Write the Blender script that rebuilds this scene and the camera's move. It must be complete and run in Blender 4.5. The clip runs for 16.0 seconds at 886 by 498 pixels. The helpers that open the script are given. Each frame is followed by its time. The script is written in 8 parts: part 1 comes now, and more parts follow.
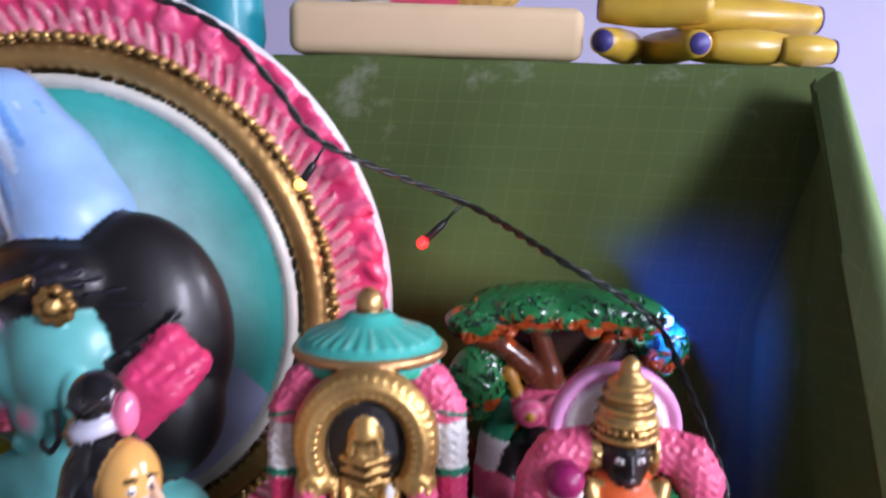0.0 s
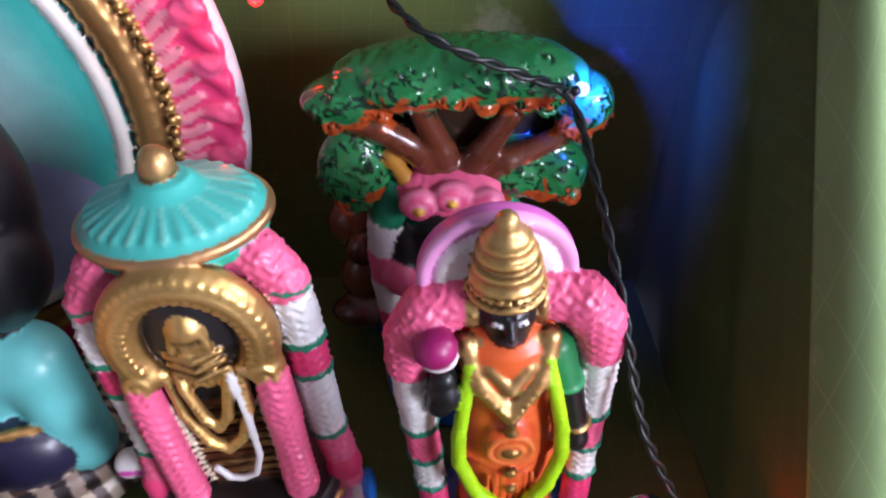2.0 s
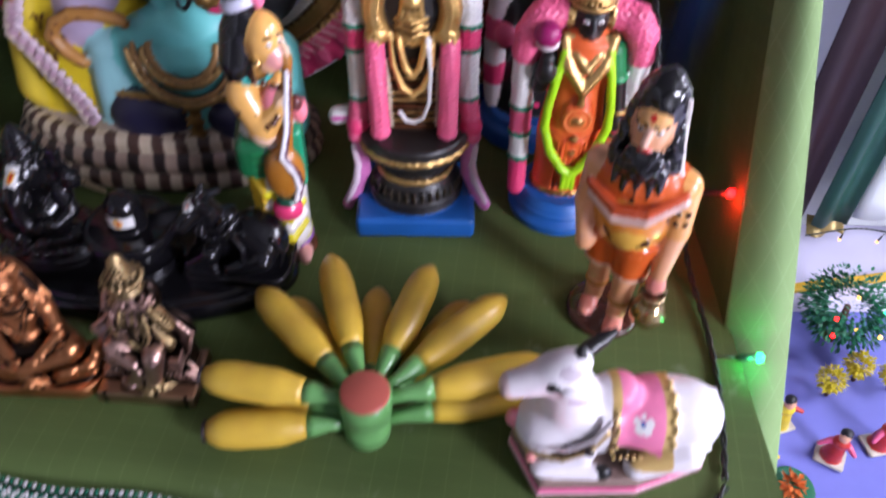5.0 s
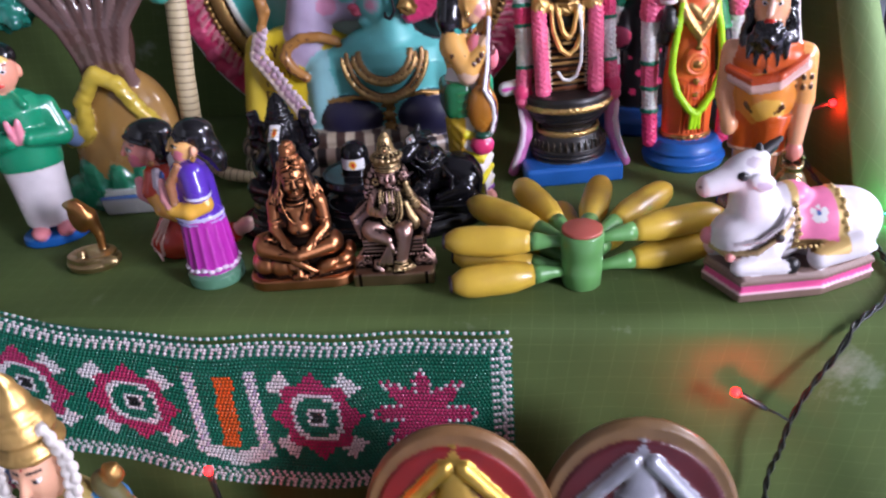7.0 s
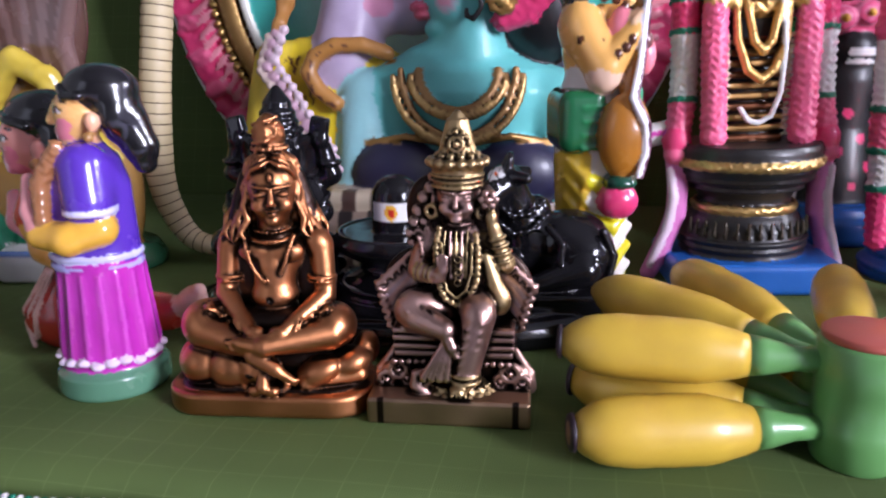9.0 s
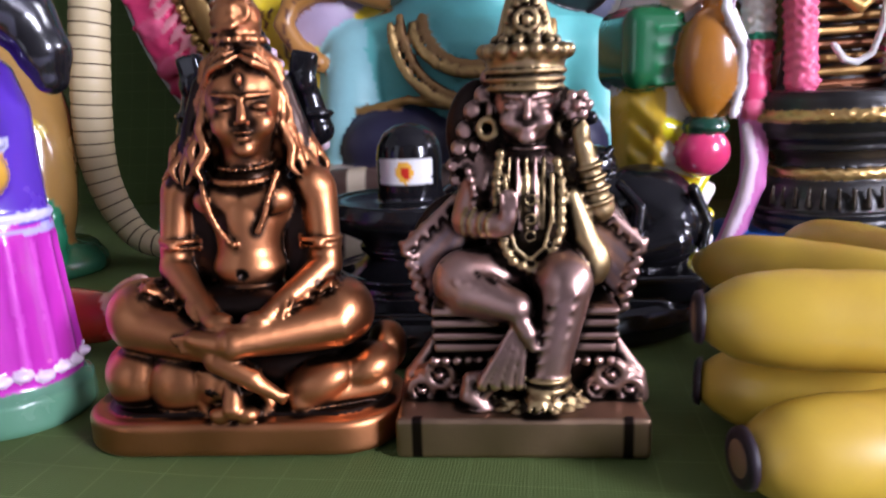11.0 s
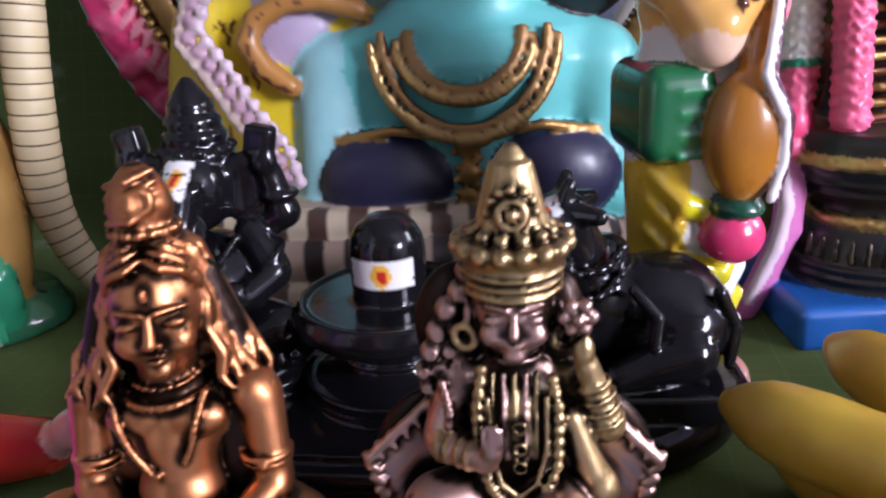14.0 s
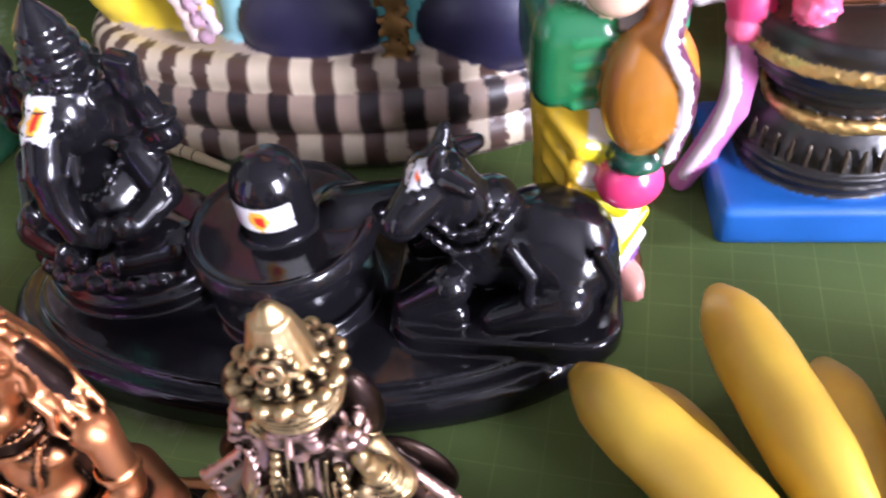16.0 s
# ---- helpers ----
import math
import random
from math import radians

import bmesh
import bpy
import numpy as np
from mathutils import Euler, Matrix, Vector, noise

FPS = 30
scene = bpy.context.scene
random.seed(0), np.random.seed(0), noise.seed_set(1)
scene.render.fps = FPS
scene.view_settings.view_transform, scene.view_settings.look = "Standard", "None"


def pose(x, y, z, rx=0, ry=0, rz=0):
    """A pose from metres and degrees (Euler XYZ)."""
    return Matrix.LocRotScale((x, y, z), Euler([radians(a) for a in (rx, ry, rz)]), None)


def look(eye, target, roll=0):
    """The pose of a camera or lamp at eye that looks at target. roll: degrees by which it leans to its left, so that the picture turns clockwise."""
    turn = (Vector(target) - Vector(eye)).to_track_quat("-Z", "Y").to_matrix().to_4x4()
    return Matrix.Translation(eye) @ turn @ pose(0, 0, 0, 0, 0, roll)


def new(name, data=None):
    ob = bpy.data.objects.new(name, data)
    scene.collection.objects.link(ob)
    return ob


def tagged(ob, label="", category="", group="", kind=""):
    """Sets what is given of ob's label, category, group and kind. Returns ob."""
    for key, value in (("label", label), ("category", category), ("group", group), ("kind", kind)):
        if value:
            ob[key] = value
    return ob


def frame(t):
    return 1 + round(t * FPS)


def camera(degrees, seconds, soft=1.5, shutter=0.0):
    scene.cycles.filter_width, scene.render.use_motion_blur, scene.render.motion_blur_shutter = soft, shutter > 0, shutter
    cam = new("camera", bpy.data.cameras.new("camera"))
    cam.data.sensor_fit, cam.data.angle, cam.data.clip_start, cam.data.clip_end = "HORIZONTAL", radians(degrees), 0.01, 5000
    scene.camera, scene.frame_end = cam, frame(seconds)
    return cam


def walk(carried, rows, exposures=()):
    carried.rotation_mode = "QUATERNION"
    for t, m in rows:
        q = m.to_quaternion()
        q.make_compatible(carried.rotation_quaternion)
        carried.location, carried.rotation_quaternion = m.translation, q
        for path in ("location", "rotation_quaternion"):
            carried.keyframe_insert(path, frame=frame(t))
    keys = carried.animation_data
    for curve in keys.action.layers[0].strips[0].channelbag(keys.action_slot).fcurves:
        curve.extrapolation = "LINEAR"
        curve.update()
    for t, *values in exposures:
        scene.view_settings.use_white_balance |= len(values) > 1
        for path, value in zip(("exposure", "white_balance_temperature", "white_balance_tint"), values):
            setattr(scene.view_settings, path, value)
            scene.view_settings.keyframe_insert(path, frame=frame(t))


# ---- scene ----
cam = camera(60.8, 16.0, soft=2.1, shutter=0.5)
PATH = [
    (0, (-0.007, 0.002, 0.302), (0.028, 1.963, -0.092), 1.7),
    (0.5, (0.013, 0.047, 0.327), (0.091, 1.972, -0.206), 0.8),
    (1, (0.046, 0.098, 0.317), (0.127, 1.85, -0.644), -0.8),
    (1.5, (0.054, 0.112, 0.334), (0.116, 1.729, -0.843), -2.1),
    (2, (0.052, 0.116, 0.352), (0.083, 1.585, -1.005), -3.9),
    (2.5, (0.055, 0.115, 0.378), (0.086, 1.533, -1.031), -4.3),
    (3, (0.052, 0.102, 0.401), (0.098, 1.447, -1.078), -2.6),
    (3.5, (0.058, 0.082, 0.424), (0.1, 1.332, -1.136), -0.8),
    (4, (0.05, 0.044, 0.43), (0.099, 1.319, -1.111), 0.2),
    (4.5, (0.013, -0.038, 0.423), (0.047, 1.311, -1.053), 1.2),
    (5, (-0.017, -0.116, 0.391), (0.018, 1.247, -1.073), 2.4),
    (5.2, (-0.031, -0.15, 0.376), (0.005, 1.206, -1.094), 3.1),
    (7.3, (-0.136, -0.34, 0.261), (-0.205, 1.437, -0.655), -6.4),
    (7.5, (-0.133, -0.321, 0.244), (-0.219, 1.471, -0.641), -6.8),
    (8, (-0.141, -0.247, 0.211), (-0.259, 1.611, -0.519), -4.3),
    (8.5, (-0.151, -0.17, 0.159), (-0.321, 1.733, -0.431), -1.5),
    (8.7, (-0.157, -0.146, 0.145), (-0.3, 1.762, -0.42), -0.8),
    (10.8, (-0.19, -0.045, 0.089), (-0.235, 1.908, -0.341), -1.9),
    (11, (-0.193, -0.038, 0.083), (-0.232, 1.915, -0.345), -1.7),
    (11.5, (-0.205, -0.023, 0.074), (-0.237, 1.932, -0.342), -0.9),
    (12, (-0.204, -0.011, 0.073), (-0.229, 1.946, -0.341), -1.3),
    (12.5, (-0.209, -0.014, 0.084), (-0.238, 1.946, -0.313), -1.5),
    (13, (-0.202, -0.015, 0.091), (-0.244, 1.944, -0.314), -2.0),
    (13.5, (-0.191, 0.001, 0.109), (-0.235, 1.943, -0.364), -2.2),
    (14, (-0.183, 0.014, 0.134), (-0.268, 1.892, -0.548), -3.3),
    (14.5, (-0.162, 0.038, 0.156), (-0.273, 1.817, -0.752), -3.6),
    (15, (-0.155, 0.057, 0.175), (-0.301, 1.715, -0.933), -5.3),
    (15.5, (-0.152, 0.06, 0.191), (-0.344, 1.538, -1.143), -4.4),
    (16, (-0.134, 0.065, 0.198), (-0.364, 1.438, -1.238), -6.1),
]
walk(cam, [(t, look(eye, target, roll)) for t, eye, target, roll in PATH],
     [(0, -0.15), (1.5, 0.0), (5, 0.0), (7.5, 0.2), (8.5, 0.38), (11, 0.43), (12.5, 0.54), (14, 0.44), (14.5, 0.32), (15, 0.36), (15.5, 0.6), (16, 1.48)])

# ---- light: daylight from a window in the right wall of the room, plus two added fills ----
world = bpy.data.worlds.new("sky")
scene.world = world
world.use_nodes = True
wn = world.node_tree.nodes
sky = wn.new("ShaderNodeTexSky")
sky.sky_type, sky.sun_disc = "NISHITA", False
sky.sun_elevation, sky.sun_rotation = radians(38), radians(120)
wn["Background"].inputs["Strength"].default_value = 0.12
world.node_tree.links.new(sky.outputs[0], wn["Background"].inputs["Color"])


def area_lamp(name, eye, target, sx, sy, watts, colour):
    d = bpy.data.lights.new(name, "AREA")
    d.shape, d.size, d.size_y, d.energy, d.color = "RECTANGLE", sx, sy, watts, colour
    ob = new(name, d)
    ob.matrix_world = look(eye, target)
    return ob


area_lamp("window_daylight", (1.93, -1.45, 0.80), (-0.1, 0.25, 0.05), 0.85, 1.0, 165, (0.80, 0.80, 1.0))
# added fill from the left, no doorway is built there
area_lamp("doorway_daylight", (-1.44, -1.1, 0.45), (-0.2, 0.25, 0.05), 0.8, 1.5, 2.5, (0.72, 0.76, 1.0))
# added lamp that brightens the floor display at the right
area_lamp("side_window_daylight", (1.93, 0.35, 0.75), (0.75, 0.75, -0.8), 0.7, 0.8, 62, (0.84, 0.84, 1.0))

# ---- materials ----
def material(name):
    m = bpy.data.materials.new(name)
    m.use_nodes = True
    nt = m.node_tree
    return m, nt, nt.nodes["Principled BSDF"]


def node(nt, kind, **sets):
    n = nt.nodes.new(kind)
    for k, v in sets.items():
        n.inputs[k.replace("_", " ")].default_value = v
    return n


def mixed(nt, fac, a, b, mode="MIX"):
    n = nt.nodes.new("ShaderNodeMix")
    n.data_type, n.blend_type = "RGBA", mode
    for sock, v in ((n.inputs[0], fac), (n.inputs[6], a), (n.inputs[7], b)):
        if hasattr(v, "is_linked"):
            nt.links.new(v, sock)
        else:
            sock.default_value = v
    return n.outputs[2]


def ramp(nt, fac, p0, p1, c0=(0, 0, 0, 1), c1=(1, 1, 1, 1)):
    n = nt.nodes.new("ShaderNodeValToRGB")
    e = n.color_ramp.elements
    e[0].position, e[0].color, e[1].position, e[1].color = p0, c0, p1, c1
    nt.links.new(fac, n.inputs[0])
    return n.outputs[0]


def bumped(nt, bsdf, height, strength, dist):
    b = nt.nodes.new("ShaderNodeBump")
    b.inputs["Strength"].default_value, b.inputs["Distance"].default_value = strength, dist
    nt.links.new(height, b.inputs["Height"])
    nt.links.new(b.outputs[0], bsdf.inputs["Normal"])


def rgba(c):
    return (*c, 1.0)


def surface(name, colour, rough=0.5, metal=0.0, var=0.25, scale=60.0, bump=0.15, coat=0.0, dist=0.0008, dirt=None):
    """A plain surface with grain and blotches at two scales."""
    m, nt, b = material(name)
    co = nt.nodes.new("ShaderNodeTexCoord")
    n1 = node(nt, "ShaderNodeTexNoise", Scale=scale, Detail=6.0)
    n2 = node(nt, "ShaderNodeTexNoise", Scale=scale * 0.15, Detail=3.0)
    for n in (n1, n2):
        nt.links.new(co.outputs["Object"], n.inputs["Vector"])
    dark = tuple(c * (1 - var) for c in colour)
    lite = tuple(min(1.0, c * (1 + var * 0.6)) for c in colour)
    c = mixed(nt, ramp(nt, n2.outputs[0], 0.3, 0.7), rgba(dark), rgba(lite))
    c = mixed(nt, ramp(nt, n1.outputs[0], 0.35, 0.75), c, rgba(dirt or colour))
    nt.links.new(c, b.inputs["Base Color"])
    b.inputs["Roughness"].default_value, b.inputs["Metallic"].default_value = rough, metal
    b.inputs["Coat Weight"].default_value, b.inputs["Coat Roughness"].default_value = coat, 0.08
    bumped(nt, b, n1.outputs[0], bump, dist)
    return m


def glowing(name, colour, strength):
    m, nt, b = material(name)
    b.inputs["Base Color"].default_value = rgba(colour)
    b.inputs["Emission Color"].default_value = rgba(colour)
    b.inputs["Emission Strength"].default_value = strength
    return m


def woven_cloth(name, base, line, cell, skew=0.0):
    """Handloom cloth: fine threads, thin pale check lines, slight slubs."""
    m, nt, b = material(name)
    co = nt.nodes.new("ShaderNodeTexCoord")
    mp = nt.nodes.new("ShaderNodeMapping")
    mp.inputs["Rotation"].default_value = (0, 0, skew)
    nt.links.new(co.outputs["UV"], mp.inputs["Vector"])
    sep = nt.nodes.new("ShaderNodeSeparateXYZ")
    nt.links.new(mp.outputs[0], sep.inputs[0])

    def maths(op, a, v=0.0):
        n = nt.nodes.new("ShaderNodeMath")
        n.operation = op
        for i, x in enumerate((a, v)):
            if hasattr(x, "is_linked"):
                nt.links.new(x, n.inputs[i])
            else:
                n.inputs[i].default_value = x
        return n.outputs[0]

    lines = []
    for ax in (0, 1):
        f = maths("FRACT", maths("MULTIPLY", sep.outputs[ax], 1 / cell))
        lines.append(maths("LESS_THAN", f, 0.028))
    grid = maths("MAXIMUM", lines[0], lines[1])
    nz = node(nt, "ShaderNodeTexNoise", Scale=90.0, Detail=5.0)
    big = node(nt, "ShaderNodeTexNoise", Scale=7.0, Detail=4.0)
    for n in (nz, big):
        nt.links.new(mp.outputs[0], n.inputs["Vector"])
    c = mixed(nt, ramp(nt, big.outputs[0], 0.3, 0.7), rgba(tuple(x * 0.8 for x in base)), rgba(tuple(x * 1.15 for x in base)))
    c = mixed(nt, maths("MULTIPLY", grid, maths("MULTIPLY", nz.outputs[0], 0.55)), c, rgba(line))
    # sparse pale powder rubbed into the cloth
    pw = node(nt, "ShaderNodeTexNoise", Scale=13.0, Detail=7.0, Roughness=0.65)
    nt.links.new(mp.outputs[0], pw.inputs["Vector"])
    c = mixed(nt, maths("MULTIPLY", ramp(nt, pw.outputs[0], 0.62, 0.76), 0.4), c, (0.55, 0.57, 0.50, 1))
    nt.links.new(c, b.inputs["Base Color"])
    b.inputs["Roughness"].default_value = 0.8
    b.inputs["Specular IOR Level"].default_value = 0.25
    w1 = node(nt, "ShaderNodeTexWave", Scale=420.0, Distortion=0.6)
    w2 = node(nt, "ShaderNodeTexWave", Scale=420.0, Distortion=0.6)
    w2.bands_direction = "Y"
    for w in (w1, w2):
        nt.links.new(mp.outputs[0], w.inputs["Vector"])
    h = maths("ADD", maths("ADD", w1.outputs["Fac"], w2.outputs["Fac"]), maths("MULTIPLY", nz.outputs[0], 2.0))
    bumped(nt, b, h, 0.25, 0.0004)
    return m


def painted(name, rough=0.32, coat=0.25, grain=0.12, scale=300.0, var=0.22):
    """Enamel on cast plaster: the paint's colour and its gilding come from the mesh."""
    m, nt, b = material(name)
    at = nt.nodes.new("ShaderNodeAttribute")
    at.attribute_name = "paint"
    co = nt.nodes.new("ShaderNodeTexCoord")
    n1 = node(nt, "ShaderNodeTexNoise", Scale=scale, Detail=4.0)
    n2 = node(nt, "ShaderNodeTexNoise", Scale=45.0, Detail=5.0)
    for n in (n1, n2):
        nt.links.new(co.outputs["Object"], n.inputs["Vector"])
    k = 1 - var
    shade = mixed(nt, ramp(nt, n2.outputs[0], 0.3, 0.7), (k, k, k, 1), (1, 1, 1, 1))
    c = mixed(nt, 1.0, at.outputs["Color"], shade, "MULTIPLY")
    nt.links.new(c, b.inputs["Base Color"])
    nt.links.new(at.outputs["Alpha"], b.inputs["Metallic"])
    nt.links.new(ramp(nt, n2.outputs[0], 0.25, 0.8, rgba((rough - 0.07,) * 3), rgba((rough + 0.14,) * 3)), b.inputs["Roughness"])
    b.inputs["Coat Weight"].default_value, b.inputs["Coat Roughness"].default_value = coat, 0.12
    bumped(nt, b, n1.outputs[0], grain, 0.0006)
    return m


GREEN = woven_cloth("green_handloom_cloth", (0.086, 0.128, 0.036), (0.19, 0.26, 0.10), 0.0135)
# paler copy of the green cloth, light on the drape's front put into its colour
GREEN_BIAS_LIT = woven_cloth("green_handloom_cloth_bias", (0.23, 0.34, 0.14), (0.40, 0.55, 0.28), 0.026, 0.7)
WALL = surface("lilac_wall_paint", (0.42, 0.40, 0.52), 0.8, scale=12, var=0.08, bump=0.1)
# added darker paint for the unseen sides, keeps bounced light low
UNSEEN_WALL = surface("grey_green_wall_paint", (0.20, 0.20, 0.19), 0.85, scale=12, var=0.12, bump=0.1)
FLOOR = surface("blue_violet_cloth", (0.16, 0.17, 0.50), 0.8, scale=30, var=0.15)
TILE = surface("pale_floor_tile", (0.62, 0.60, 0.76), 0.35, scale=8, var=0.1)
PAINT = painted("enamel_on_plaster", 0.40, 0.12, 0.2)
GLOSSY = painted("glossy_enamel", 0.2, 0.6, 0.04)
BRONZE = painted("antique_bronze", 0.36, 0.05, 0.12, 500, 0.3)
BLACKWARE = painted("glazed_black", 0.12, 0.0, 0.35, 110, 0.2)
BANANA = surface("yellow_lacquered_wood", (0.68, 0.45, 0.05), 0.40, scale=40, var=0.2, bump=0.08, coat=0.25, dirt=(0.50, 0.30, 0.04))
STALK = surface("green_lacquered_wood", (0.13, 0.33, 0.10), 0.33, scale=50, var=0.15, bump=0.05, coat=0.35)
RED_LACQUER = surface("red_lacquered_wood", (0.45, 0.10, 0.07), 0.4, scale=60, var=0.2, bump=0.05, coat=0.2)
WIRE = surface("dark_green_wire", (0.012, 0.016, 0.014), 0.35, var=0.3, bump=0.05)

# ---- modelling tools ----
def link_mesh(name, me, mat, parent=None, label=""):
    ob = new(name, me)
    if mat:
        me.materials.append(mat)
    if parent:
        ob.parent = parent
    if label:
        ob["label"] = label
    return ob


def part(name, bm, mat, parent=None, label="", smooth=True):
    me = bpy.data.meshes.new(name)
    bm.to_mesh(me)
    bm.free()
    if smooth:
        me.shade_smooth()
    return link_mesh(name, me, mat, parent, label)


def turn3(rx, ry, rz):
    return np.array(Euler([radians(a) for a in (rx, ry, rz)]).to_matrix())


class Clay:
    """A cast figure, modelled as a blend of simple solids and cast as one mesh; front is -y, the base stands on z = 0.
    Lengths in millimetres. Each solid takes a colour, and 'gold' above 0 where it is gilded; 'paint' recolours, 'cut' carves."""

    def __init__(self):
        self.solids = []

    def put(self, f, lo, hi, c, k=1.5, mode="add", bump=None, gold=0.0):
        self.solids.append((f, np.array(lo, float), np.array(hi, float), c, k, mode, bump, gold))
        return self

    def ball(self, c, r, col, rot=None, **kw):
        c = np.array(c, float)
        r = np.array(r if hasattr(r, "__len__") else (r, r, r), float)
        m = turn3(*rot) if rot else None
        big = r.max() if rot else r

        def f(p):
            q = p - c
            if m is not None:
                q = q @ m
            a = np.linalg.norm(q / r, axis=-1)
            b = np.linalg.norm(q / (r * r), axis=-1) + 1e-9
            return a * (a - 1) / b

        return self.put(f, c - big, c + big, col, **kw)

    def limb(self, a, b, ra, rb, col, **kw):
        a, b = np.array(a, float), np.array(b, float)
        ba = b - a
        n = max(ba @ ba, 1e-12)
        r = max(ra, rb)

        def f(p):
            q = p - a
            h = np.clip(q @ ba / n, 0, 1)
            return np.linalg.norm(q - h[..., None] * ba, axis=-1) - (ra + (rb - ra) * h)

        return self.put(f, np.minimum(a, b) - r, np.maximum(a, b) + r, col, **kw)

    def path(self, pts, radii, col, **kw):
        if not hasattr(radii, "__len__"):
            radii = [radii] * len(pts)
        for i in range(len(pts) - 1):
            self.limb(pts[i], pts[i + 1], radii[i], radii[i + 1], col, **kw)
        return self

    def box(self, c, half, col, rnd=2.0, rot=None, **kw):
        c, half = np.array(c, float), np.array(half, float)
        m = turn3(*rot) if rot else None
        big = half if m is None else np.full(3, np.linalg.norm(half))

        def f(p):
            q = p - c
            if m is not None:
                q = q @ m
            q = np.abs(q) - (half - rnd)
            return np.linalg.norm(np.maximum(q, 0), axis=-1) + np.minimum(q.max(axis=-1), 0) - rnd

        return self.put(f, c - big, c + big, col, **kw)

    def lathe(self, c, prof, col, sx=1.0, sy=1.0, rot=None, **kw):
        """prof: (radius, height) pairs with rising height."""
        c = np.array(c, float)
        rr, zz = np.array([a for a, _ in prof]), np.array([b for _, b in prof])
        m = turn3(*rot) if rot else None
        w = rr.max()
        lo, hi = np.array([-w * sx, -w * sy, zz[0]]), np.array([w * sx, w * sy, zz[-1]])
        if m is not None:
            ends = np.array([(x, y, z) for x in (lo[0], hi[0]) for y in (lo[1], hi[1]) for z in (lo[2], hi[2])]) @ m.T
            lo, hi = ends.min(0), ends.max(0)

        def f(p):
            q = p - c
            if m is not None:
                q = q @ m
            rho = np.hypot(q[..., 0] / sx, q[..., 1] / sy)
            d = (rho - np.interp(q[..., 2], zz, rr)) * 0.8 * min(sx, sy, 1.0)
            return np.maximum(d, np.maximum(q[..., 2] - zz[-1], zz[0] - q[..., 2]))

        return self.put(f, c + lo, c + hi, col, **kw)

    def ring(self, c, R, r, col, rot=None, squash=1.0, half=None, **kw):
        """A torus round z (turned by rot), squashed in its y; half: keeps only the part above (1) or below (-1) its y."""
        c = np.array(c, float)
        m = turn3(*rot) if rot else np.eye(3)
        ends = np.array([(x, y, z) for x in (-R - r, R + r) for y in (-R * squash - r, R * squash + r) for z in (-r, r)]) @ m.T
        big = np.abs(ends).max(0)

        def f(p):
            q = (p - c) @ m
            d = np.hypot(np.hypot(q[..., 0], q[..., 1] / squash) - R, q[..., 2]) - r
            return np.maximum(d, -half * q[..., 1]) if half else d

        return self.put(f, c - big, c + big, col, **kw)

    def beads(self, pts, r, col, step=None, **kw):
        """A string of beads along a polyline."""
        pts = [np.array(p, float) for p in pts]
        step = step or r * 1.7
        left = 0.0
        for a, b in zip(pts, pts[1:]):
            n = np.linalg.norm(b - a)
            s = left
            while s < n:
                self.ball(a + (b - a) * s / n, r, col, **kw)
                s += step
            left = s - n
        return self

    def slab(self, c, hx, hy, corner, z0, z1, col, rnd=1.0, **kw):
        """An upright slab with rounded corners and softened edges."""
        c2, half = np.array(c, float), np.array((hx, hy), float)
        zm, zh = (z0 + z1) / 2, (z1 - z0) / 2

        def f(p):
            q = np.abs(p[..., :2] - c2) - (half - corner)
            d = np.linalg.norm(np.maximum(q, 0), axis=-1) + np.minimum(q.max(axis=-1), 0) - corner + rnd
            w = np.stack((d, np.abs(p[..., 2] - zm) - zh + rnd), -1)
            return np.linalg.norm(np.maximum(w, 0), axis=-1) + np.minimum(w.max(axis=-1), 0) - rnd

        return self.put(f, (c[0] - hx, c[1] - hy, z0), (c[0] + hx, c[1] + hy, z1), col, **kw)

    def prism(self, plan, z0, z1, col, **kw):
        """An upright prism on a convex outline, given anticlockwise."""
        pts = np.array(plan, float)
        d = np.roll(pts, -1, 0) - pts
        out = np.stack((d[:, 1], -d[:, 0]), 1) / np.linalg.norm(d, axis=1)[:, None]
        far = (out * pts).sum(1)

        def f(p):
            side = (p[..., :2] @ out.T - far).max(-1)
            return np.maximum(side, np.maximum(p[..., 2] - z1, z0 - p[..., 2]))

        return self.put(f, (*pts.min(0), z0), (*pts.max(0), z1), col, **kw)

    def grown(self, start, k, about):
        """Scales all solids from index start on about a point."""
        o = np.array(about, float)
        self.solids[start:] = [((lambda p, f=f: k * f((p - o) / k + o)), (lo - o) * k + o, (hi - o) * k + o, *r) for f, lo, hi, *r in self.solids[start:]]
        return self

    def spun(self, start, deg, about):
        """Turns all solids from index start on round an upright line."""
        a = radians(deg)
        m = np.array(((math.cos(a), -math.sin(a), 0), (math.sin(a), math.cos(a), 0), (0, 0, 1)))
        o = np.array((*about, 0.0))
        out = []
        for f, lo, hi, *r in self.solids[start:]:
            ends = np.array([(x, y, z) for x in (lo[0], hi[0]) for y in (lo[1], hi[1]) for z in (lo[2], hi[2])])
            ends = (ends - o) @ m.T + o
            out.append(((lambda p, f=f: f((p - o) @ m + o)), ends.min(0), ends.max(0), *r))
        self.solids[start:] = out
        return self

    def moved(self, start, off):
        """Moves all solids from index start on by an offset."""
        off = np.array(off, float)
        self.solids[start:] = [((lambda p, f=f: f(p - off)), lo + off, hi + off, *r) for f, lo, hi, *r in self.solids[start:]]
        return self

